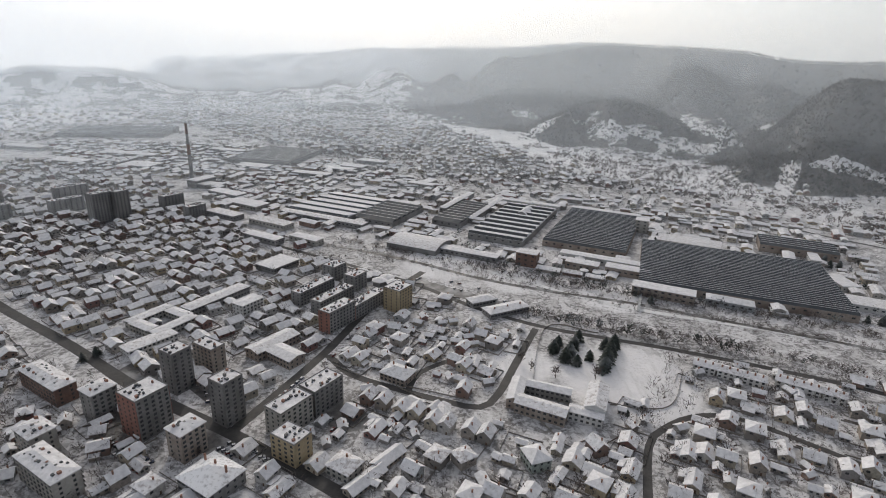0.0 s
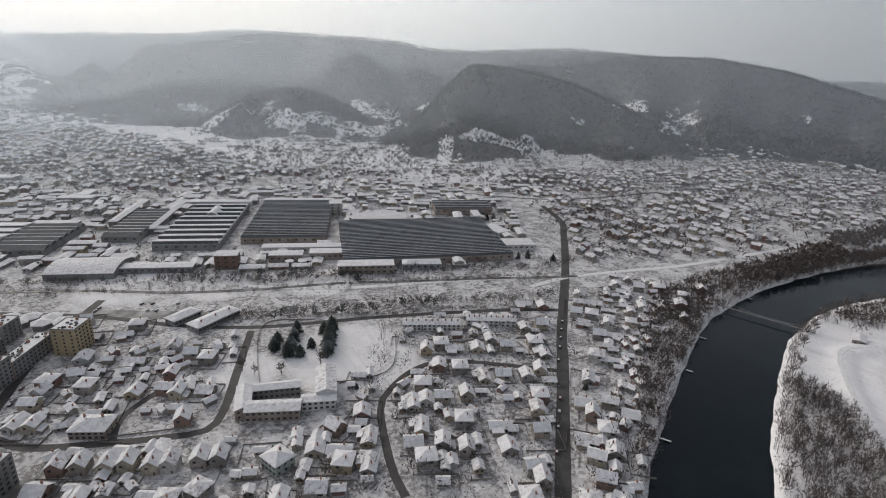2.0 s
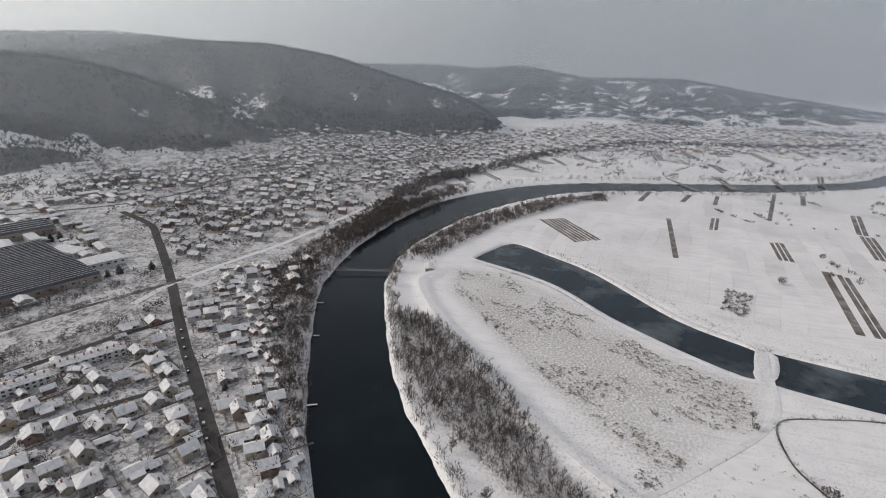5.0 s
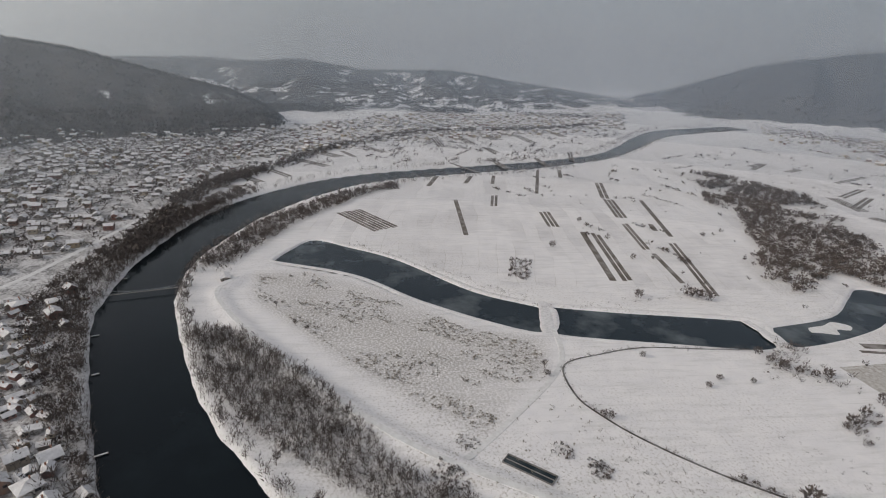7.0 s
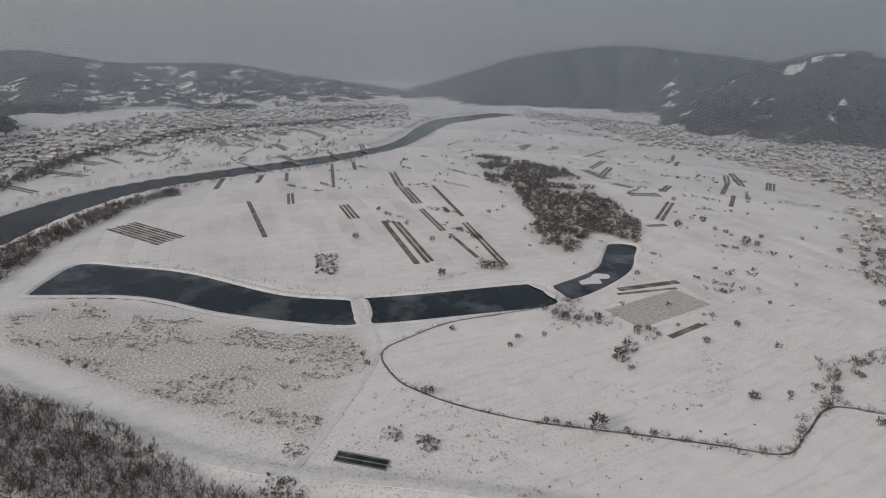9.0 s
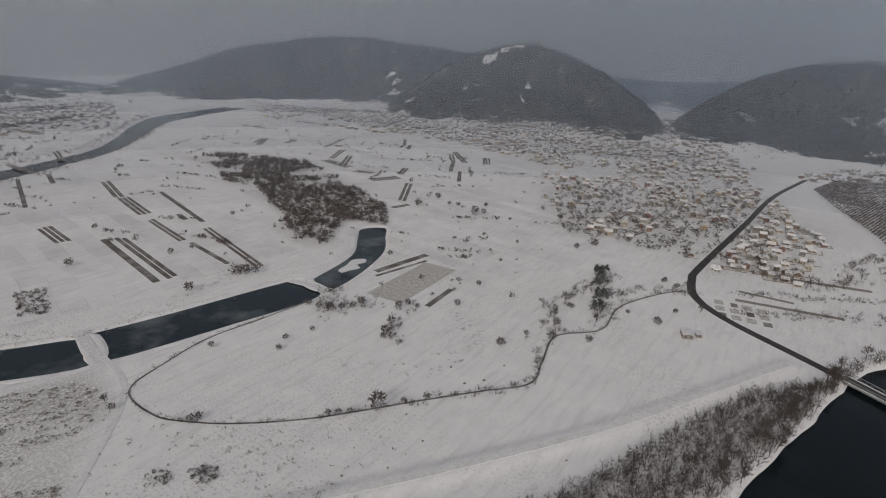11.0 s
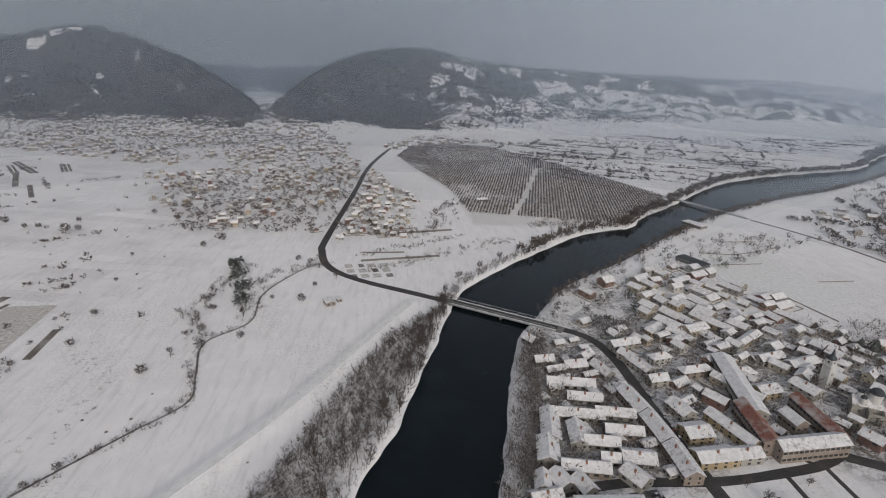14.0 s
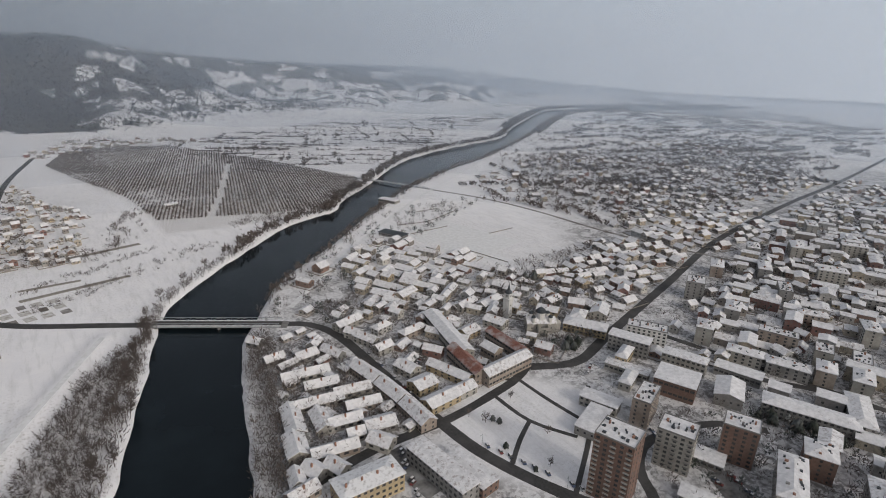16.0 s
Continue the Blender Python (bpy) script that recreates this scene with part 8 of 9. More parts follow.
quarter("bridge_village", ((78, -640), (119, -655), (165, -732), (150, -775), (100, -790), (74, -985), (58, -1092), (117, -1249), (205, -1163), (240, -985), (232, -850), (237, -752), (243, -652), (210, -610), (171, -606), (132, -676), (102, -665)), 14, 18, 16, 91, "village houses and yards beside the bridge road", skip=0.3, jitter=8, size=(4.6, 7.5), field=lambda x, y: fbm(np.array([x]), np.array([y]), 62, 3, 16)[0] > 0.02 or abs(x - 70) < 45)
quarter("bridge_village", ((360, -785), (375, -890), (343, -955), (275, -891), (278, -760), (306, -735)), 22, 20, 18, 92, "loose row of farm houses on the snowy plain", skip=0.3, jitter=5, size=(4.6, 7.0))
quarter("hillside_village", ((1300, -1650), (1141, -1900), (699, -1900), (456, -1900), (263, -1672), (138, -1414), (58, -1092), (136, -1083), (312, -1347), (470, -1281), (714, -1431)), 40, 20, 18, 93, "close village houses in front of the hills", skip=0.35, jitter=9, size=(4.6, 8.0), field=lambda x, y: fbm(np.array([x]), np.array([y]), 80, 3, 18)[0] > -0.08)
quarter("bridge_village", ((55, -1080), (90, -1080), (400, -930), (500, -980), (340, -1020)), 30, 22, 19, 85, "village houses along the road to the bridge", skip=0.2, jitter=6, size=(5, 7.5))
quarter("hillside_village", ((-400, -1350), (-100, -1560), (60, -1330), (0, -1280), (-200, -1420)), 60, 24, 19, 86, "village houses below the terraced hill", skip=0.35, jitter=5)

# garden trees among all the houses
pl = np.vstack([in_poly(q, int(n * 1.8), sd) for q, n, sd in (
    (((140, 120), (430, 345), (340, 312), (180, 372), (100, 262), (-110, 215), (20, 170)), 420, 201), (((-560, 560), (-195, 306), (-90, 350), (-64, 500), (-408, 745)), 520, 202), (((-110, 215), (-300, 160), (-330, 340), (-195, 306)), 160, 203),
    (((-410, -230), (-1000, -345), (-1300, -120), (-420, 30)), 500, 204), (((-160, -400), (-540, -395), (-340, -240), (-170, -230)), 560, 205), (((-60, -222), (-160, -220), (-150, -340), (-106, -380)), 300, 206),
    (((-600, -420), (-1250, -410), (-1700, -780), (-900, -900), (-580, -600)), 1700, 207), (((-744, 1571), (-1475, 2300), (-44, 1789), (344, 985), (-110, 1000)), 700, 208),
    (((430, 384), (937, 320), (1655, 226), (1276, 827), (595, 748)), 1500, 209), (((1962, -1425), (1106, -1800), (250, -1433), (90, -1070), (800, -1190)), 1500, 210), (((393, -918), (60, -1075), (22, -645), (259, -645)), 520, 211), (((1203, 195), (1762, -806), (2272, -1023), (1700, 267)), 350, 212),
    (((-663, 750), (-408, 748), (-740, 1029), (-900, 980)), 160, 213), (((100, 1000), (350, 930), (620, 690), (760, 720), (900, 1050), (700, 1250), (300, 1400)), 700, 215), (((-900, 1250), (-100, 880), (100, 860), (-100, 1300)), 350, 214))])
ok = (bed_depth(pl[:, 0], pl[:, 1]) < 0.05)
for line, w in ROADS:
    ok &= line_distance(line, pl[:, 0], pl[:, 1]) > w / 2 + 1.5
pl = pl[ok]
out = np.hypot(pl[:, 0], pl[:, 1]) > 620
scatter("garden_trees", tuft(11, 224, 0.21, 0.05), spots(pl[out], 3, 8, 1.15, 224), WOOD_TWIG, "bare trees and orchard plots between village houses", "trees")
pl = pl[~out]
for k in range(3):
    scatter("garden_trees", MIDTREE[k], spots(pl[k::3], 4, 9, 1.1, 220 + k), WOOD_TWIG, "bare garden trees and shrubs between houses", "trees")

pl = np.vstack([in_poly(q, n, sd) for q, n, sd in (
    (((140, 120), (262, 243), (330, 318), (250, 362), (180, 372), (128, 290), (100, 200)), 1300, 251), (((165, 118), (430, 345), (480, 300), (300, 205), (210, 128)), 1100, 252), (((-110, 200), (110, 196), (104, 262), (30, 285), (-60, 330)), 1000, 253),
    (((-70, 335), (40, 305), (75, 400), (-30, 480)), 700, 254), (((-300, 160), (-110, 190), (-120, 260), (-330, 340)), 900, 255), (((-56, -222), (-160, -220), (-160, -340), (-110, -385)), 1000, 256), (((-172, -226), (-172, -370), (-300, -450), (-400, -365), (-330, -250)), 900, 257),
    (((-260, -60), (-300, -210), (-480, -260), (-430, 30)), 900, 258), (((-40, 560), (60, 505), (160, 440), (330, 370), (345, 400), (200, 470), (0, 590)), 420, 259))])
ok = np.ones(len(pl), bool)
for line, w in ROADS:
    ok &= line_distance(line, pl[:, 0], pl[:, 1]) > w / 2 + 1.0
pl = pl[ok & (bed_depth(pl[:, 0], pl[:, 1]) < 0.05) & (fbm(pl[:, 0], pl[:, 1], 30, 3, 14) > -0.18)]
for k in range(3):
    scatter("garden_bushes", tuft(18, 240 + k, 0.14, 0.0, False, True), spots(pl[k::3], 0.8, 2.8, 1.3, 260 + k, 0.1), WOOD_TWIG, "bare brown garden bushes poking out of the snow", "bushes")

pl = np.vstack([in_poly(q, n, sd) for q, n, sd in (
    (((-330, 740), (-60, 610), (190, 485), (400, 440), (500, 600), (440, 780), (240, 805), (-400, 890)), 900, 271), (((-900, 1240), (-420, 890), (440, 790), (600, 640), (700, 800), (400, 960), (-400, 1240)), 1200, 272), (((-260, -40), (-345, -130), (-480, -240), (-1000, -330), (-1200, -130), (-440, 60)), 1400, 273),
    (((-106, -385), (-160, -420), (-420, -560), (-560, -640), (-380, -640), (-200, -500)), 260, 274), (((-40, 590), (160, 500), (400, 430), (400, 415), (160, 480), (-40, 570)), 300, 275), (((60, 425), (345, 335), (350, 345), (70, 440)), 160, 276), (((-161, -446), (-226, -463), (-206, -400), (-163, -370)), 170, 277), (((-200, -60), (-262, -150), (-345, -130), (-420, -30), (-290, -10)), 330, 278), (((-300, -225), (-262, -245), (-330, -310), (-420, -330), (-370, -245)), 160, 279))])
ok = bed_depth(pl[:, 0], pl[:, 1]) < 0.05
for line, w in ROADS:
    ok &= line_distance(line, pl[:, 0], pl[:, 1]) > w / 2 + 1.5
tk = np.array([t for t in TAKEN if t[2] > 7])
for k in range(0, len(tk), 200):
    ok &= (np.hypot(pl[:, 0:1] - tk[None, k:k + 200, 0], pl[:, 1:2] - tk[None, k:k + 200, 1]) > tk[None, k:k + 200, 2] * 0.72).all(1)
pl = pl[ok]
for k in range(3):
    scatter("town_trees", tuft(28, 280 + k, 0.12, 0.10, True, k < 2), spots(pl[k::3], 3, 9, 1.0, 280 + k), WOOD_TWIG if k < 2 else CONIFER, "bare brown trees between town buildings" if k < 2 else "dark evergreen trees between town buildings", "trees")

# ---- fields ----
STUB = surface("snowy_stubble", (0.36, 0.33, 0.29), (0.66, 0.65, 0.64), 0.35, 0.85, second=(0.50, 0.48, 0.46))


def strip(name, x, y, turn, w, l, material, label, z=0.12):
    bm = bmesh.new()
    c = 0.35
    if material is SOIL and w >= 6:
        lots = max(1, int(w / 5.5))
        rr = random.Random(int(abs(x * 3 + y)))
        for k in range(lots):
            a, b = -w / 2 + w * k / lots, -w / 2 + w * (k + rr.uniform(0.74, 0.93)) / lots
            y0, y1 = -l / 2 + rr.uniform(0, 0.06) * l, l / 2 - rr.uniform(0, 0.06) * l
            solid(bm, [[(a, y0, -0.4), (b, y0, -0.4), (b, y1, -0.4), (a, y1, -0.4)], [(a + c, y0 + c, z), (b - c, y0 + c, z), (b - c, y1 - c, z), (a + c, y1 - c, z)]])
    else:
        solid(bm, [[(-w / 2, -l / 2, -0.4), (w / 2, -l / 2, -0.4), (w / 2, l / 2, -0.4), (-w / 2, l / 2, -0.4)], [(-w / 2 + c, -l / 2 + c, z), (w / 2 - c, -l / 2 + c, z), (w / 2 - c, l / 2 - c, z), (-w / 2 + c, l / 2 - c, z)]])
    ob = part(name, bm, material)
    ob.matrix_basis = pose(x, y, float(land_height(np.array([x]), np.array([y]))[0]), 0, 0, turn)
    return tagged(ob, label, "field", kind="structure")


rf = np.random.default_rng(91)
for x, y, tn, w, l in ((725, -108, 87, 9, 192), (814, -174, 78, 12, 73), (958, -283, 74, 8, 220), (1031, -349, 74, 9, 90), (712, -232, 84, 18, 80), (891, -380, 74, 15, 129), (773, -354, 78, 18, 114), (567, -246, 81, 9, 176), (568, -262, 81, 12, 167), (636, -324, 80, 11, 115),
                       (727, -395, 76, 8, 196), (530, -340, 76, 11, 171), (525, -310, 82, 8, 97), (672, -366, 76, 9, 34), (955, -90, 75, 10, 90), (965, -156, 72, 9, 66), (968, -202, 77, 9, 77), (1421, -144, 92, 20, 176), (1468, -220, 102, 26, 130), (1513, -304, 108, 34, 84),
                       (1509, -396, 96, 26, 161), (1630, -528, 92, 28, 134), (1210, 116, 133, 30, 81), (1110, 140, 133, 20, 100), (1218, 74, 114, 13, 93), (1010, 190, 127, 16, 92), (960, 230, 131, 17, 82), (900, 262, 174, 22, 80), (800, -770, 77, 22, 98), (702, -746, 105, 20, 42),
                       (635, -729, 154, 24, 60), (494, -602, 167, 11, 32), (262, -377, 6, 7, 48), (344, -423, 172, 10, 77), (334, -412, 169, 6, 71), (708, 20, -58, 40, 105), (910, -15, 100, 22, 56), (1060, 250, 130, 20, 110), (1150, 190, 130, 18, 100), (1290, 20, 120, 20, 110)):
    strip("ploughed_strip", x, y, tn, w, l, SOIL, "dark ploughed strip showing through snow")
strip("stubble_field", 304, -392, 4, 40, 100, STUB, "reddish stubble field between snowy plots", 0.08)
for k in range(20):
    a, d = radians(rf.uniform(58, 112)), rf.uniform(1080, 1500)
    strip("ploughed_strip", d * math.sin(a), d * math.cos(a), -math.degrees(a) + rf.normal(20, 8), rf.uniform(8, 18), rf.uniform(60, 150), SOIL, "dark ploughed strip showing through snow")
for k in range(15):
    p = in_poly(((960, -700), (1500, -1080), (800, -1150), (380, -900), (480, -600)), 1, 300 + k)[0]
    strip("ploughed_strip", p[0], p[1], rf.normal(35, 4), rf.uniform(7, 18), rf.uniform(60, 150), SOIL, "dark field strip showing through snow")
for k in range(16):
    p = in_poly(((-330, -1010), (-200, -1400), (-700, -1500), (-1000, -1280), (-560, -960)), 1, 340 + k)[0]
    strip("ploughed_strip", p[0], p[1], rf.normal(62, 4), rf.uniform(6, 16), rf.uniform(40, 110), SOIL, "dark field strip showing through snow")
for k in range(26):
    p = in_poly(((-900, -640), (-1500, -700), (-2600, -900), (-2400, -1500), (-1100, -1050)), 1, 380 + k)[0]
    strip("ploughed_strip", p[0], p[1], rf.normal(100, 5), rf.uniform(6, 18), rf.uniform(50, 150), SOIL, "dark field strip showing through snow")
# small garden plots by the bridge road and reed strips in the meadow beside it
for k in range(4):
    for q in range(3):
        strip("garden_plot", 44 - 12 * k + 3.5 * q, -508 - 14 * q - 1.0 * k, 14 + rf.normal(0, 2), 8.5, 10.5, STUB if (k + q) % 3 else SOIL, "small garden plot with frozen beds under thin snow", 0.1)
for x, y, tn, w, l in ((-4, -560, 101, 6, 88), (16, -578, 92, 5, 48), (-30, -656, 103, 7, 82)):
    strip("reed_strip", x, y, tn, w, l, REED, "long strip of brown reeds in the snowy meadow", 0.3)
for x, y, tn, w, l in ((411, -141.5, 81, 9, 66), (372, -321, 100, 8, 52)):
    strip("causeway", x, y, tn, w, l, SNOW, "snowy causeway between two ponds", 0.16)
# sports ground and yards by the river
strip("sports_pitch", -395, -500, 14, 90, 130, TRACK, "flat snow-covered sports pitch", 0.2)
for x, y, tn, w, l in ((-330, -545, 25, 14, 34), (-410, -690, 25, 14, 30)):
    slab("sports_hall", x, y, tn, w, l, 4.5, GREY_RENDER, DARK_SHEET if w == 14 and x > -400 else SNOW, "low hall beside the sports ground", "hall", 1.2, True, 1)

# ---- orchard rows ----
rows_o = []
for i in range(-74, 75):
    for j in range(-90, 91):
        u, v = i * 4.6, j * 3.4
        x, y = -210 + u * math.cos(radians(-14)) - v * math.sin(radians(-14)), -1040 + u * math.sin(radians(-14)) + v * math.cos(radians(-14))
        rows_o.append((x, y))
rows_o = np.array(rows_o)
sel = inside(ORCH, rows_o[:, 0], rows_o[:, 1])
for lane in (((-284, -1085), (-202, -834), (-150, -700)), ((-202, -834), (-112, -852))):
    sel &= line_distance(lane, rows_o[:, 0], rows_o[:, 1]) > 4.5
sel &= np.random.default_rng(5).uniform(0, 1, len(rows_o)) < 0.62 + 0.38 * (fbm(rows_o[:, 0], rows_o[:, 1], 120, 2, 8) > -0.1)
scatter("orchard", tuft(7, 95, 0.40, 0.02), spots(rows_o[sel], 1.5, 3.4, 1.15, 96), WOOD_TWIG, "rows of bare fruit trees in an orchard", "orchard")

# ---- allotment heaps along the road ----
al = np.array([(90 + u * 0.936 + v * 0.352 + rf.normal(0, 0.5), 410 - u * 0.352 + v * 0.936 + rf.normal(0, 0.5)) for u in range(0, 290, 4) for v in range(0, 60, 7)], float)
al = al[inside(((98, 468), (369, 367), (348, 346), (221, 384), (89, 412)), al[:, 0], al[:, 1]) & (rf.uniform(0, 1, len(al)) < 0.72)]
scatter("allotment_shrubs", BUSH[2], spots(al, 0.9, 2.6, 0.9, 401), WOOD_TWIG, "small dark shrubs in allotment rows", "bushes")

# ---- vehicles ----


def make_car(paint, label):
    root = new("car")
    bm = bmesh.new()
    solid(bm, [[(x, y * 0.86, z) for x, z in ((-2.1, 0.35), (2.1, 0.35), (2.15, 0.72), (0.95, 0.92), (-2.1, 0.95))] for y in (-1, 1)])
    part("body", bm, paint, root)
    bm = bmesh.new()
    solid(bm, [[(1.0, -0.8, 0.9), (1.0, 0.8, 0.9), (-1.9, 0.8, 0.9), (-1.9, -0.8, 0.9)], [(0.35, -0.66, 1.42), (0.35, 0.66, 1.42), (-1.5, 0.66, 1.42), (-1.5, -0.66, 1.42)]])
    part("cabin", bm, GLASS, root)
    part("roof_snow", box(bmesh.new(), -1.5, -0.66, 1.425, 0.3, 0.66, 1.50), SNOW, root)
    for x in (-1.35, 1.35):
        for y in (-0.85, 0.85):
            bm = bmesh.new()
            solid(bm, [[(x + 0.32 * math.cos(k * math.tau / 10), y + o, 0.32 + 0.32 * math.sin(k * math.tau / 10)) for k in range(10)] for o in (-0.1, 0.1)])
            part("wheel", bm, DARK_SHEET, root)
    return tagged(root, label, "car", "parked cars")


PAINTS = [surface("car_paint", a, b, 1.0, 0.35) for a, b in (((0.03, 0.03, 0.035), (0.05, 0.05, 0.055)), ((0.35, 0.35, 0.36), (0.42, 0.42, 0.43)), ((0.18, 0.03, 0.025), (0.22, 0.05, 0.04)), ((0.05, 0.07, 0.13), (0.07, 0.09, 0.15)))]
CARS = [make_car(p, f"{c} parked car with snow on its roof") for p, c in zip(PAINTS, ("dark grey", "silver", "dark red", "dark blue"))]
rc = np.random.default_rng(61)
n_car = 0
for x0, y0, x1, y1, n, across in ((-186, 250, -150, 232, 10, 60), (-176, 240, -146, 222, 9, 60), (-118, 252, -100, 242, 6, 30), (-70, 268, -50, 262, 6, 80), (-66, 276, -52, 270, 5, 80), (-104, 290, -92, 320, 6, 74), (-80, 340, -66, 395, 9, 74), (-110, 250, -90, 237, 5, 30), (-150, 300, -142, 284, 5, 25),
                                 (-262, -100, -250, -70, 9, 110), (-272, -96, -262, -66, 9, 110), (-134, -214, -122, -176, 9, 20), (-170, -330, -168, -250, 8, 90), (-176, -190, -198, -130, 9, 70), (-262, -130, -280, -160, 6, 60), (-285, -205, -300, -214, 4, 30), (-230, -250, -215, -300, 7, 10), (-205, -300, -190, -280, 6, 80),
                                 (-44, 470, -20, 505, 7, 60), (10, 480, 60, 452, 8, 62), (0, 500, 40, 480, 6, 40), (165, 148, 240, 222, 6, 45), (260, 246, 320, 304, 5, 45)):
    for k in range(n):
        if rc.random() < 0.3:
            continue
        s = (k + rc.uniform(0.3, 0.7)) / n
        copy_thing(CARS[int(rc.integers(0, 4))], pose(x0 + (x1 - x0) * s, y0 + (y1 - y0) * s, 0.12, 0, 0, across + rc.normal(0, 3)))
        n_car += 1
for k, c in enumerate(CARS):
    c.matrix_basis = pose(-120 + 3 * k, 246 - 1.5 * k, 0.12, 0, 0, 30)

# ---- street lamps and fences ----


def lamp_post():
    root = new("street_lamp")
    part("pole", solid(bmesh.new(), [ring(0.12, -0.3, 8), ring(0.07, 8, 8)]), STEEL, root)
    part("arm", box(bmesh.new(), -0.05, -0.05, 7.9, 1.8, 0.05, 8.0), STEEL, root)
    part("head", box(bmesh.new(), 1.3, -0.15, 7.75, 2.1, 0.15, 7.9), CONCRETE, root)
    return tagged(root, "grey steel street lamp beside the road", "street lamp", "street lamps")


LAMP = lamp_post()
first = True
for line, width, every in ((ROADS[0][0], 8.5, 5), (ROADS[1][0], 8.5, 6), (ROADS[2][0], 7, 6), (ROADS[10][0], 8, 6), (ROADS[12][0], 8.5, 8)):
    for i in range(1, min(len(line) - 1, 70), every):
        t = line[i + 1] - line[i]
        t = t / np.linalg.norm(t)
        m = pose(line[i][0] - t[1] * (width / 2 + 0.8), line[i][1] + t[0] * (width / 2 + 0.8), 0, 0, 0, math.degrees(math.atan2(t[1], t[0])) - 90)
        if first:
            LAMP.matrix_basis, first = m, False
        else:
            copy_thing(LAMP, m)


def fence(points, label="low dark garden fence along the lane"):
    line = curve(points, 5.0)
    root = new("fence")
    for i, (a, b) in enumerate(zip(line, line[1:])):
        d = b - a
        l, tn = np.hypot(*d), math.degrees(math.atan2(d[1], d[0]))
        ob = part("panel", box(bmesh.new(), 0, -0.05, 0.15, l, 0.05, 1.15), PLANK, root)
        ob.matrix_basis = pose(a[0], a[1], 0, 0, 0, tn)
        ob = part("post", box(bmesh.new(), -0.09, -0.09, -0.3, 0.09, 0.09, 1.35), CONCRETE, root)
        ob.matrix_basis = pose(a[0], a[1], 0)
    return tagged(root, label, "fence", "garden fences")


for pts in (((-358, -580), (-404, -576), (-468, -600)), ((-352, -540), (-412, -544)), ((-376, -459), (-390, -402)), ((-440, -492), (-482, -494)), ((-413, -621), (-456, -622))):
    fence(pts, "dark yard fence on the snowy riverside ground")
fence(((70, 268), (62, 300), (88, 405), (130, 398)))
fence(((112, 300), (150, 300), (178, 345)))
fence(((50, 262), (72, 205), (75, 185)))
fence(((60, 232), (86, 250)))
fence(((20, 240), (40, 275)))
fence(((-10, 300), (-28, 314), (22, 299)))
fence(((100, 262), (125, 280)))


# ---- small things by the water and the school ----


def jetty(x, y, turn, l):
    root = new("jetty")
    part("deck", box(bmesh.new(), 0, -0.7, -1.9, l, 0.7, -1.75), PLANK, root)
    part("deck_snow", box(bmesh.new(), 0.1, -0.55, -1.745, l - 0.2, 0.55, -1.66), SNOW, root)
    for px in (l * 0.4, l - 0.3):
        for py in (-0.6, 0.6):
            part("post", box(bmesh.new(), px - 0.08, py - 0.08, -4.2, px + 0.08, py + 0.08, -1.3), PLANK, root)
    root.matrix_basis = pose(x, y, 0, 0, 0, turn)
    return tagged(root, "small wooden jetty on the river bank", "jetty", "jetties")


for i, l in ((5, 7.0), (12, 5.0), (17, 6.0), (26, 5.0)):
    b = TOWN_BANK[(TOWN_BANK[:, 0] > 190) & (TOWN_BANK[:, 0] < 560) & (TOWN_BANK[:, 1] > 100)]
    p, t = b[i], b[i + 1] - b[i]
    jetty(float(p[0]), float(p[1]), math.degrees(math.atan2(t[1], t[0])) - 90, l)


def goal(x, y, turn):
    root = new("football_goal")
    for py in (-2.5, 2.5):
        part("post", box(bmesh.new(), -0.1, py - 0.1, -0.2, 0.1, py + 0.1, 2.3), STEEL, root)
    part("crossbar", box(bmesh.new(), -0.09, -2.4, 2.1, 0.09, 2.4, 2.29), STEEL, root)
    root.matrix_basis = pose(x, y, 0, 0, 0, turn)
    return tagged(root, "steel football goal on the snowy school field", "goal", "football goals")


goal(128, 366, 60)
goal(150, 312, 60)


def pipe_bridge(x0, y0, x1, y1):
    root = new("pipe_bridge")
    l, tn = math.hypot(x1 - x0, y1 - y0), math.degrees(math.atan2(y1 - y0, x1 - x0))
    part("deck", box(bmesh.new(), 0, -1.1, 2.6, l, 1.1, 2.9), STEEL, root)
    for sy in (-1.05, 1.05):
        part("railing", box(bmesh.new(), 0, sy - 0.05, 3.6, l, sy + 0.05, 3.72), STEEL, root)
        for k in range(int(l // 6) + 1):
            part("upright", box(bmesh.new(), k * 6, sy - 0.06, -0.5, k * 6 + 0.14, sy + 0.06, 3.6), STEEL, root)
    root.matrix_basis = pose(x0, y0, 0, 0, 0, tn)
    return tagged(root, "grey steel footbridge across the ditch to the works", "footbridge")


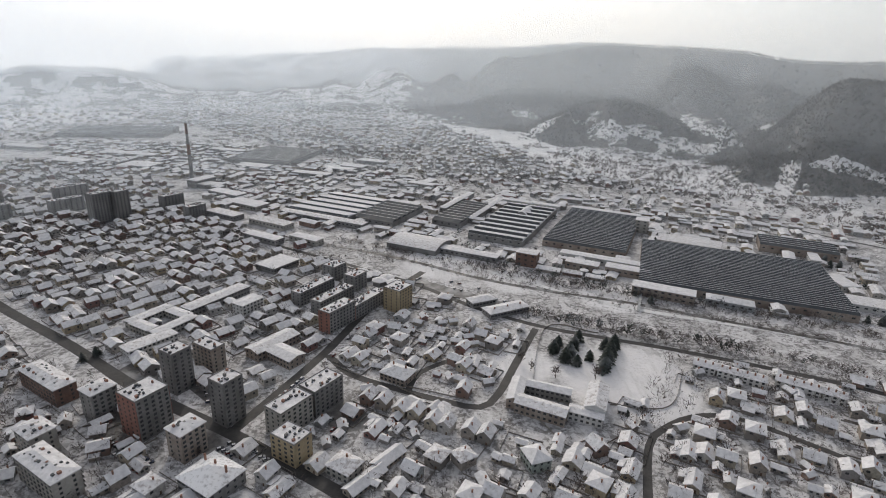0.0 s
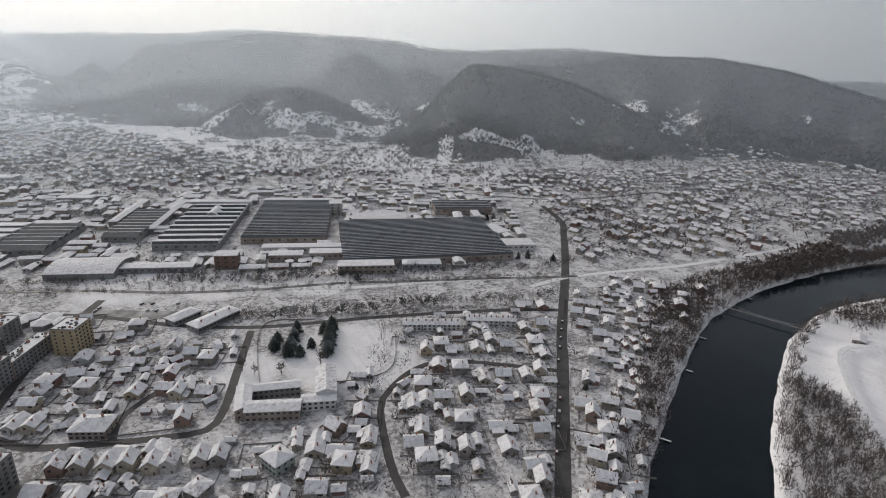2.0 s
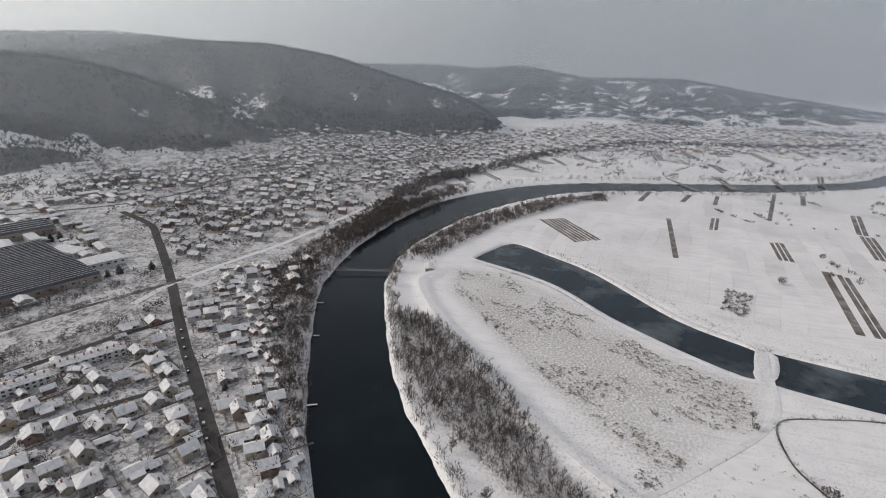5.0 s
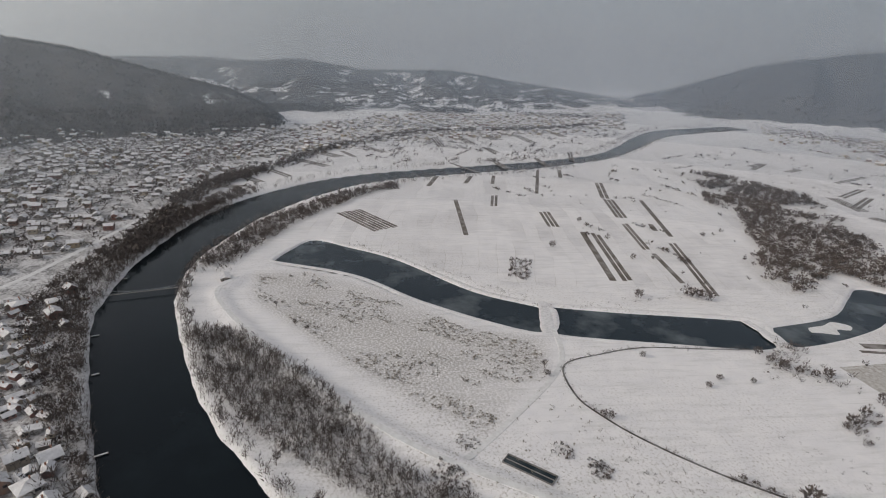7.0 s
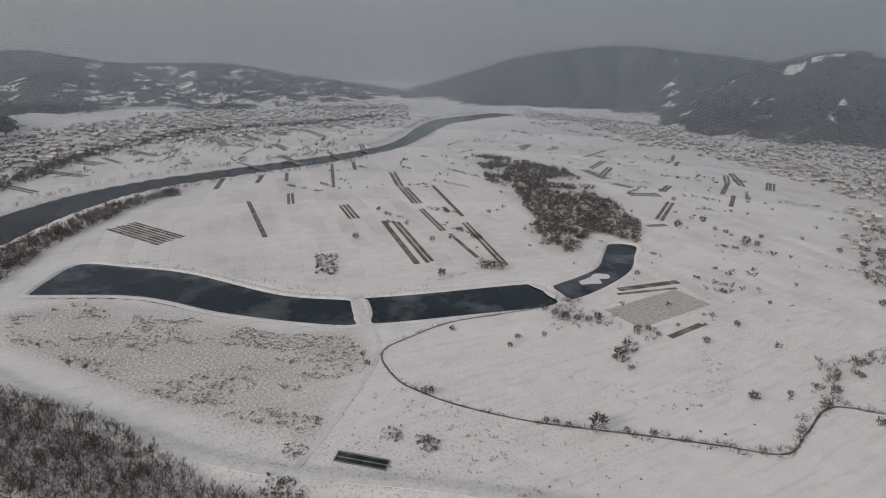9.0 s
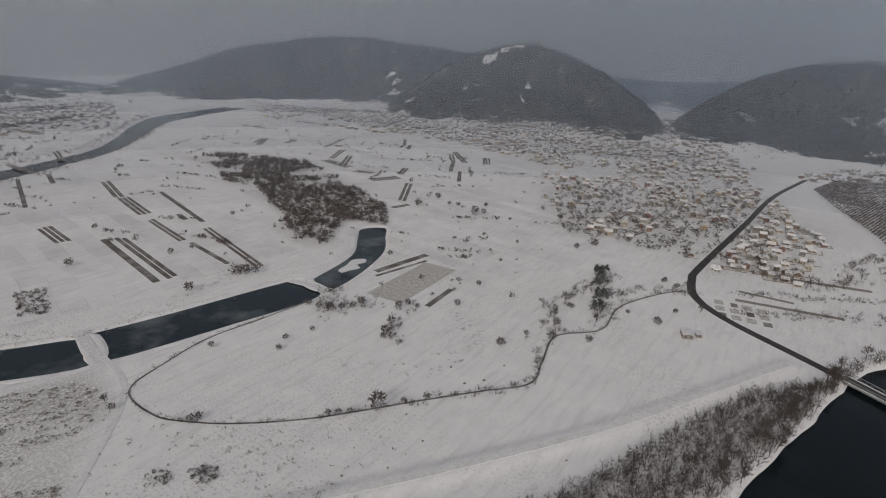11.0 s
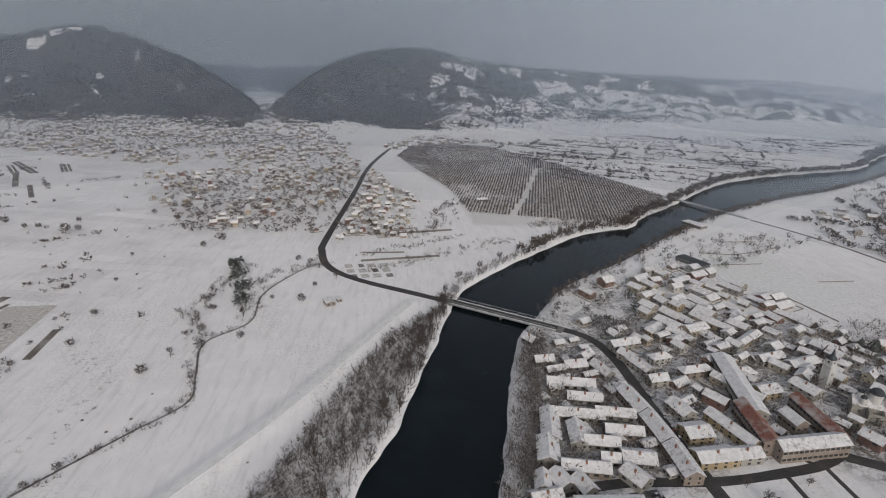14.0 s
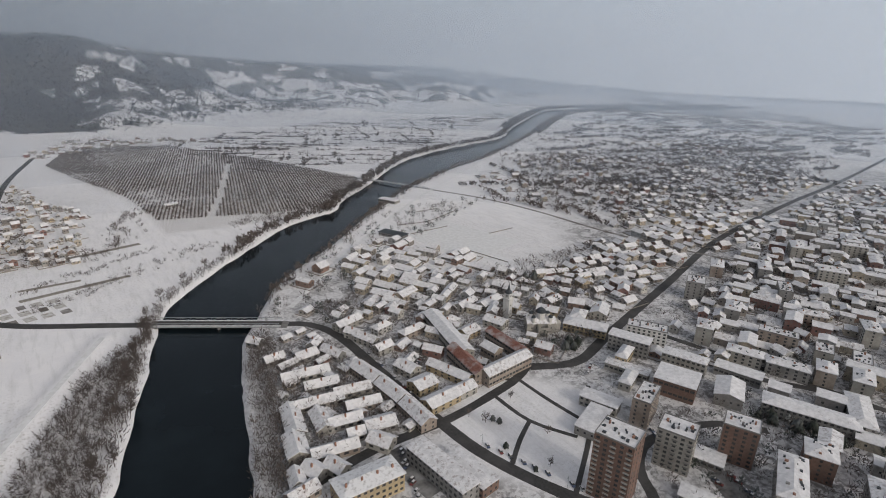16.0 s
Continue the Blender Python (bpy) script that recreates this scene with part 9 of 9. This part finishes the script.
pipe_bridge(176, 440, 192, 480)
rm = np.random.default_rng(77)
for k in range(26):
    x, y = rm.uniform(20, 190), rm.uniform(-330, -110)
    if float(line_distance(FIELD_BANK, np.array([x]), np.array([y]))[0]) > 60 and not inside(BELT_B, np.array([x]), np.array([y]))[0]:
        s = rm.uniform(0.5, 1.0)
        ob = part("molehill", solid(bmesh.new(), [ring(s * 1.3, -0.1, 7), ring(s, 0.35 * s, 7), ring(s * 0.4, 0.65 * s, 7)]), SOIL)
        ob.location = (x, y, 0)
        tagged(ob, "small dark molehill in the snowy meadow", "molehill", "molehills")

# ---- winter haze, imitated by pale translucent sheets ringed far out in the valley ----


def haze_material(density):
    m = bpy.data.materials.new("painted_valley_haze")
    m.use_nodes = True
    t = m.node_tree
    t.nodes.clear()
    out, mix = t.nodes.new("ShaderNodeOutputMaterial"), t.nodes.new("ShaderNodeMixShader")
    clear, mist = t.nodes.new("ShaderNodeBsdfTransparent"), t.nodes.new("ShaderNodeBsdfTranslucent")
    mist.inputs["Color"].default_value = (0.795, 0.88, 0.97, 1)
    # sheet density by heading, denser to the west, sets how bright the haze looks
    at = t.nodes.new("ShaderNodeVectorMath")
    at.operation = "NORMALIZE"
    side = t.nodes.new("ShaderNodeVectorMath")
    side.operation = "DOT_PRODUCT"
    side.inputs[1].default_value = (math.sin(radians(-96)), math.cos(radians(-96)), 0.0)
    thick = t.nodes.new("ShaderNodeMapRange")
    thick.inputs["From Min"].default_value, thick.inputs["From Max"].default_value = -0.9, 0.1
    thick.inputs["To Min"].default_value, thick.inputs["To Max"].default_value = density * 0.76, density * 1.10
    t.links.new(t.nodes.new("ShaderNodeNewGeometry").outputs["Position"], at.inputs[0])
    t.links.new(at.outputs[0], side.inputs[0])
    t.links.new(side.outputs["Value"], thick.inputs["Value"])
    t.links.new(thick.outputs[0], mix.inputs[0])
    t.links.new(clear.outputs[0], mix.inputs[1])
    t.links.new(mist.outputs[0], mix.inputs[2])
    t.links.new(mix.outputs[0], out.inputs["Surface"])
    return m


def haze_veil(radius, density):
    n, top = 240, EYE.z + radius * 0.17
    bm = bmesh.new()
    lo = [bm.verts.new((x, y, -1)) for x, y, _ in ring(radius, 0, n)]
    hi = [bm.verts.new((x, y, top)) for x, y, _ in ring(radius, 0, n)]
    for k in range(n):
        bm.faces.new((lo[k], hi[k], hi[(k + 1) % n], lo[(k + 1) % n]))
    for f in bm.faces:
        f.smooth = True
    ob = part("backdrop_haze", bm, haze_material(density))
    return tagged(ob, "translucent sheet painting pale winter haze over the far valley", "haze", kind="structure")


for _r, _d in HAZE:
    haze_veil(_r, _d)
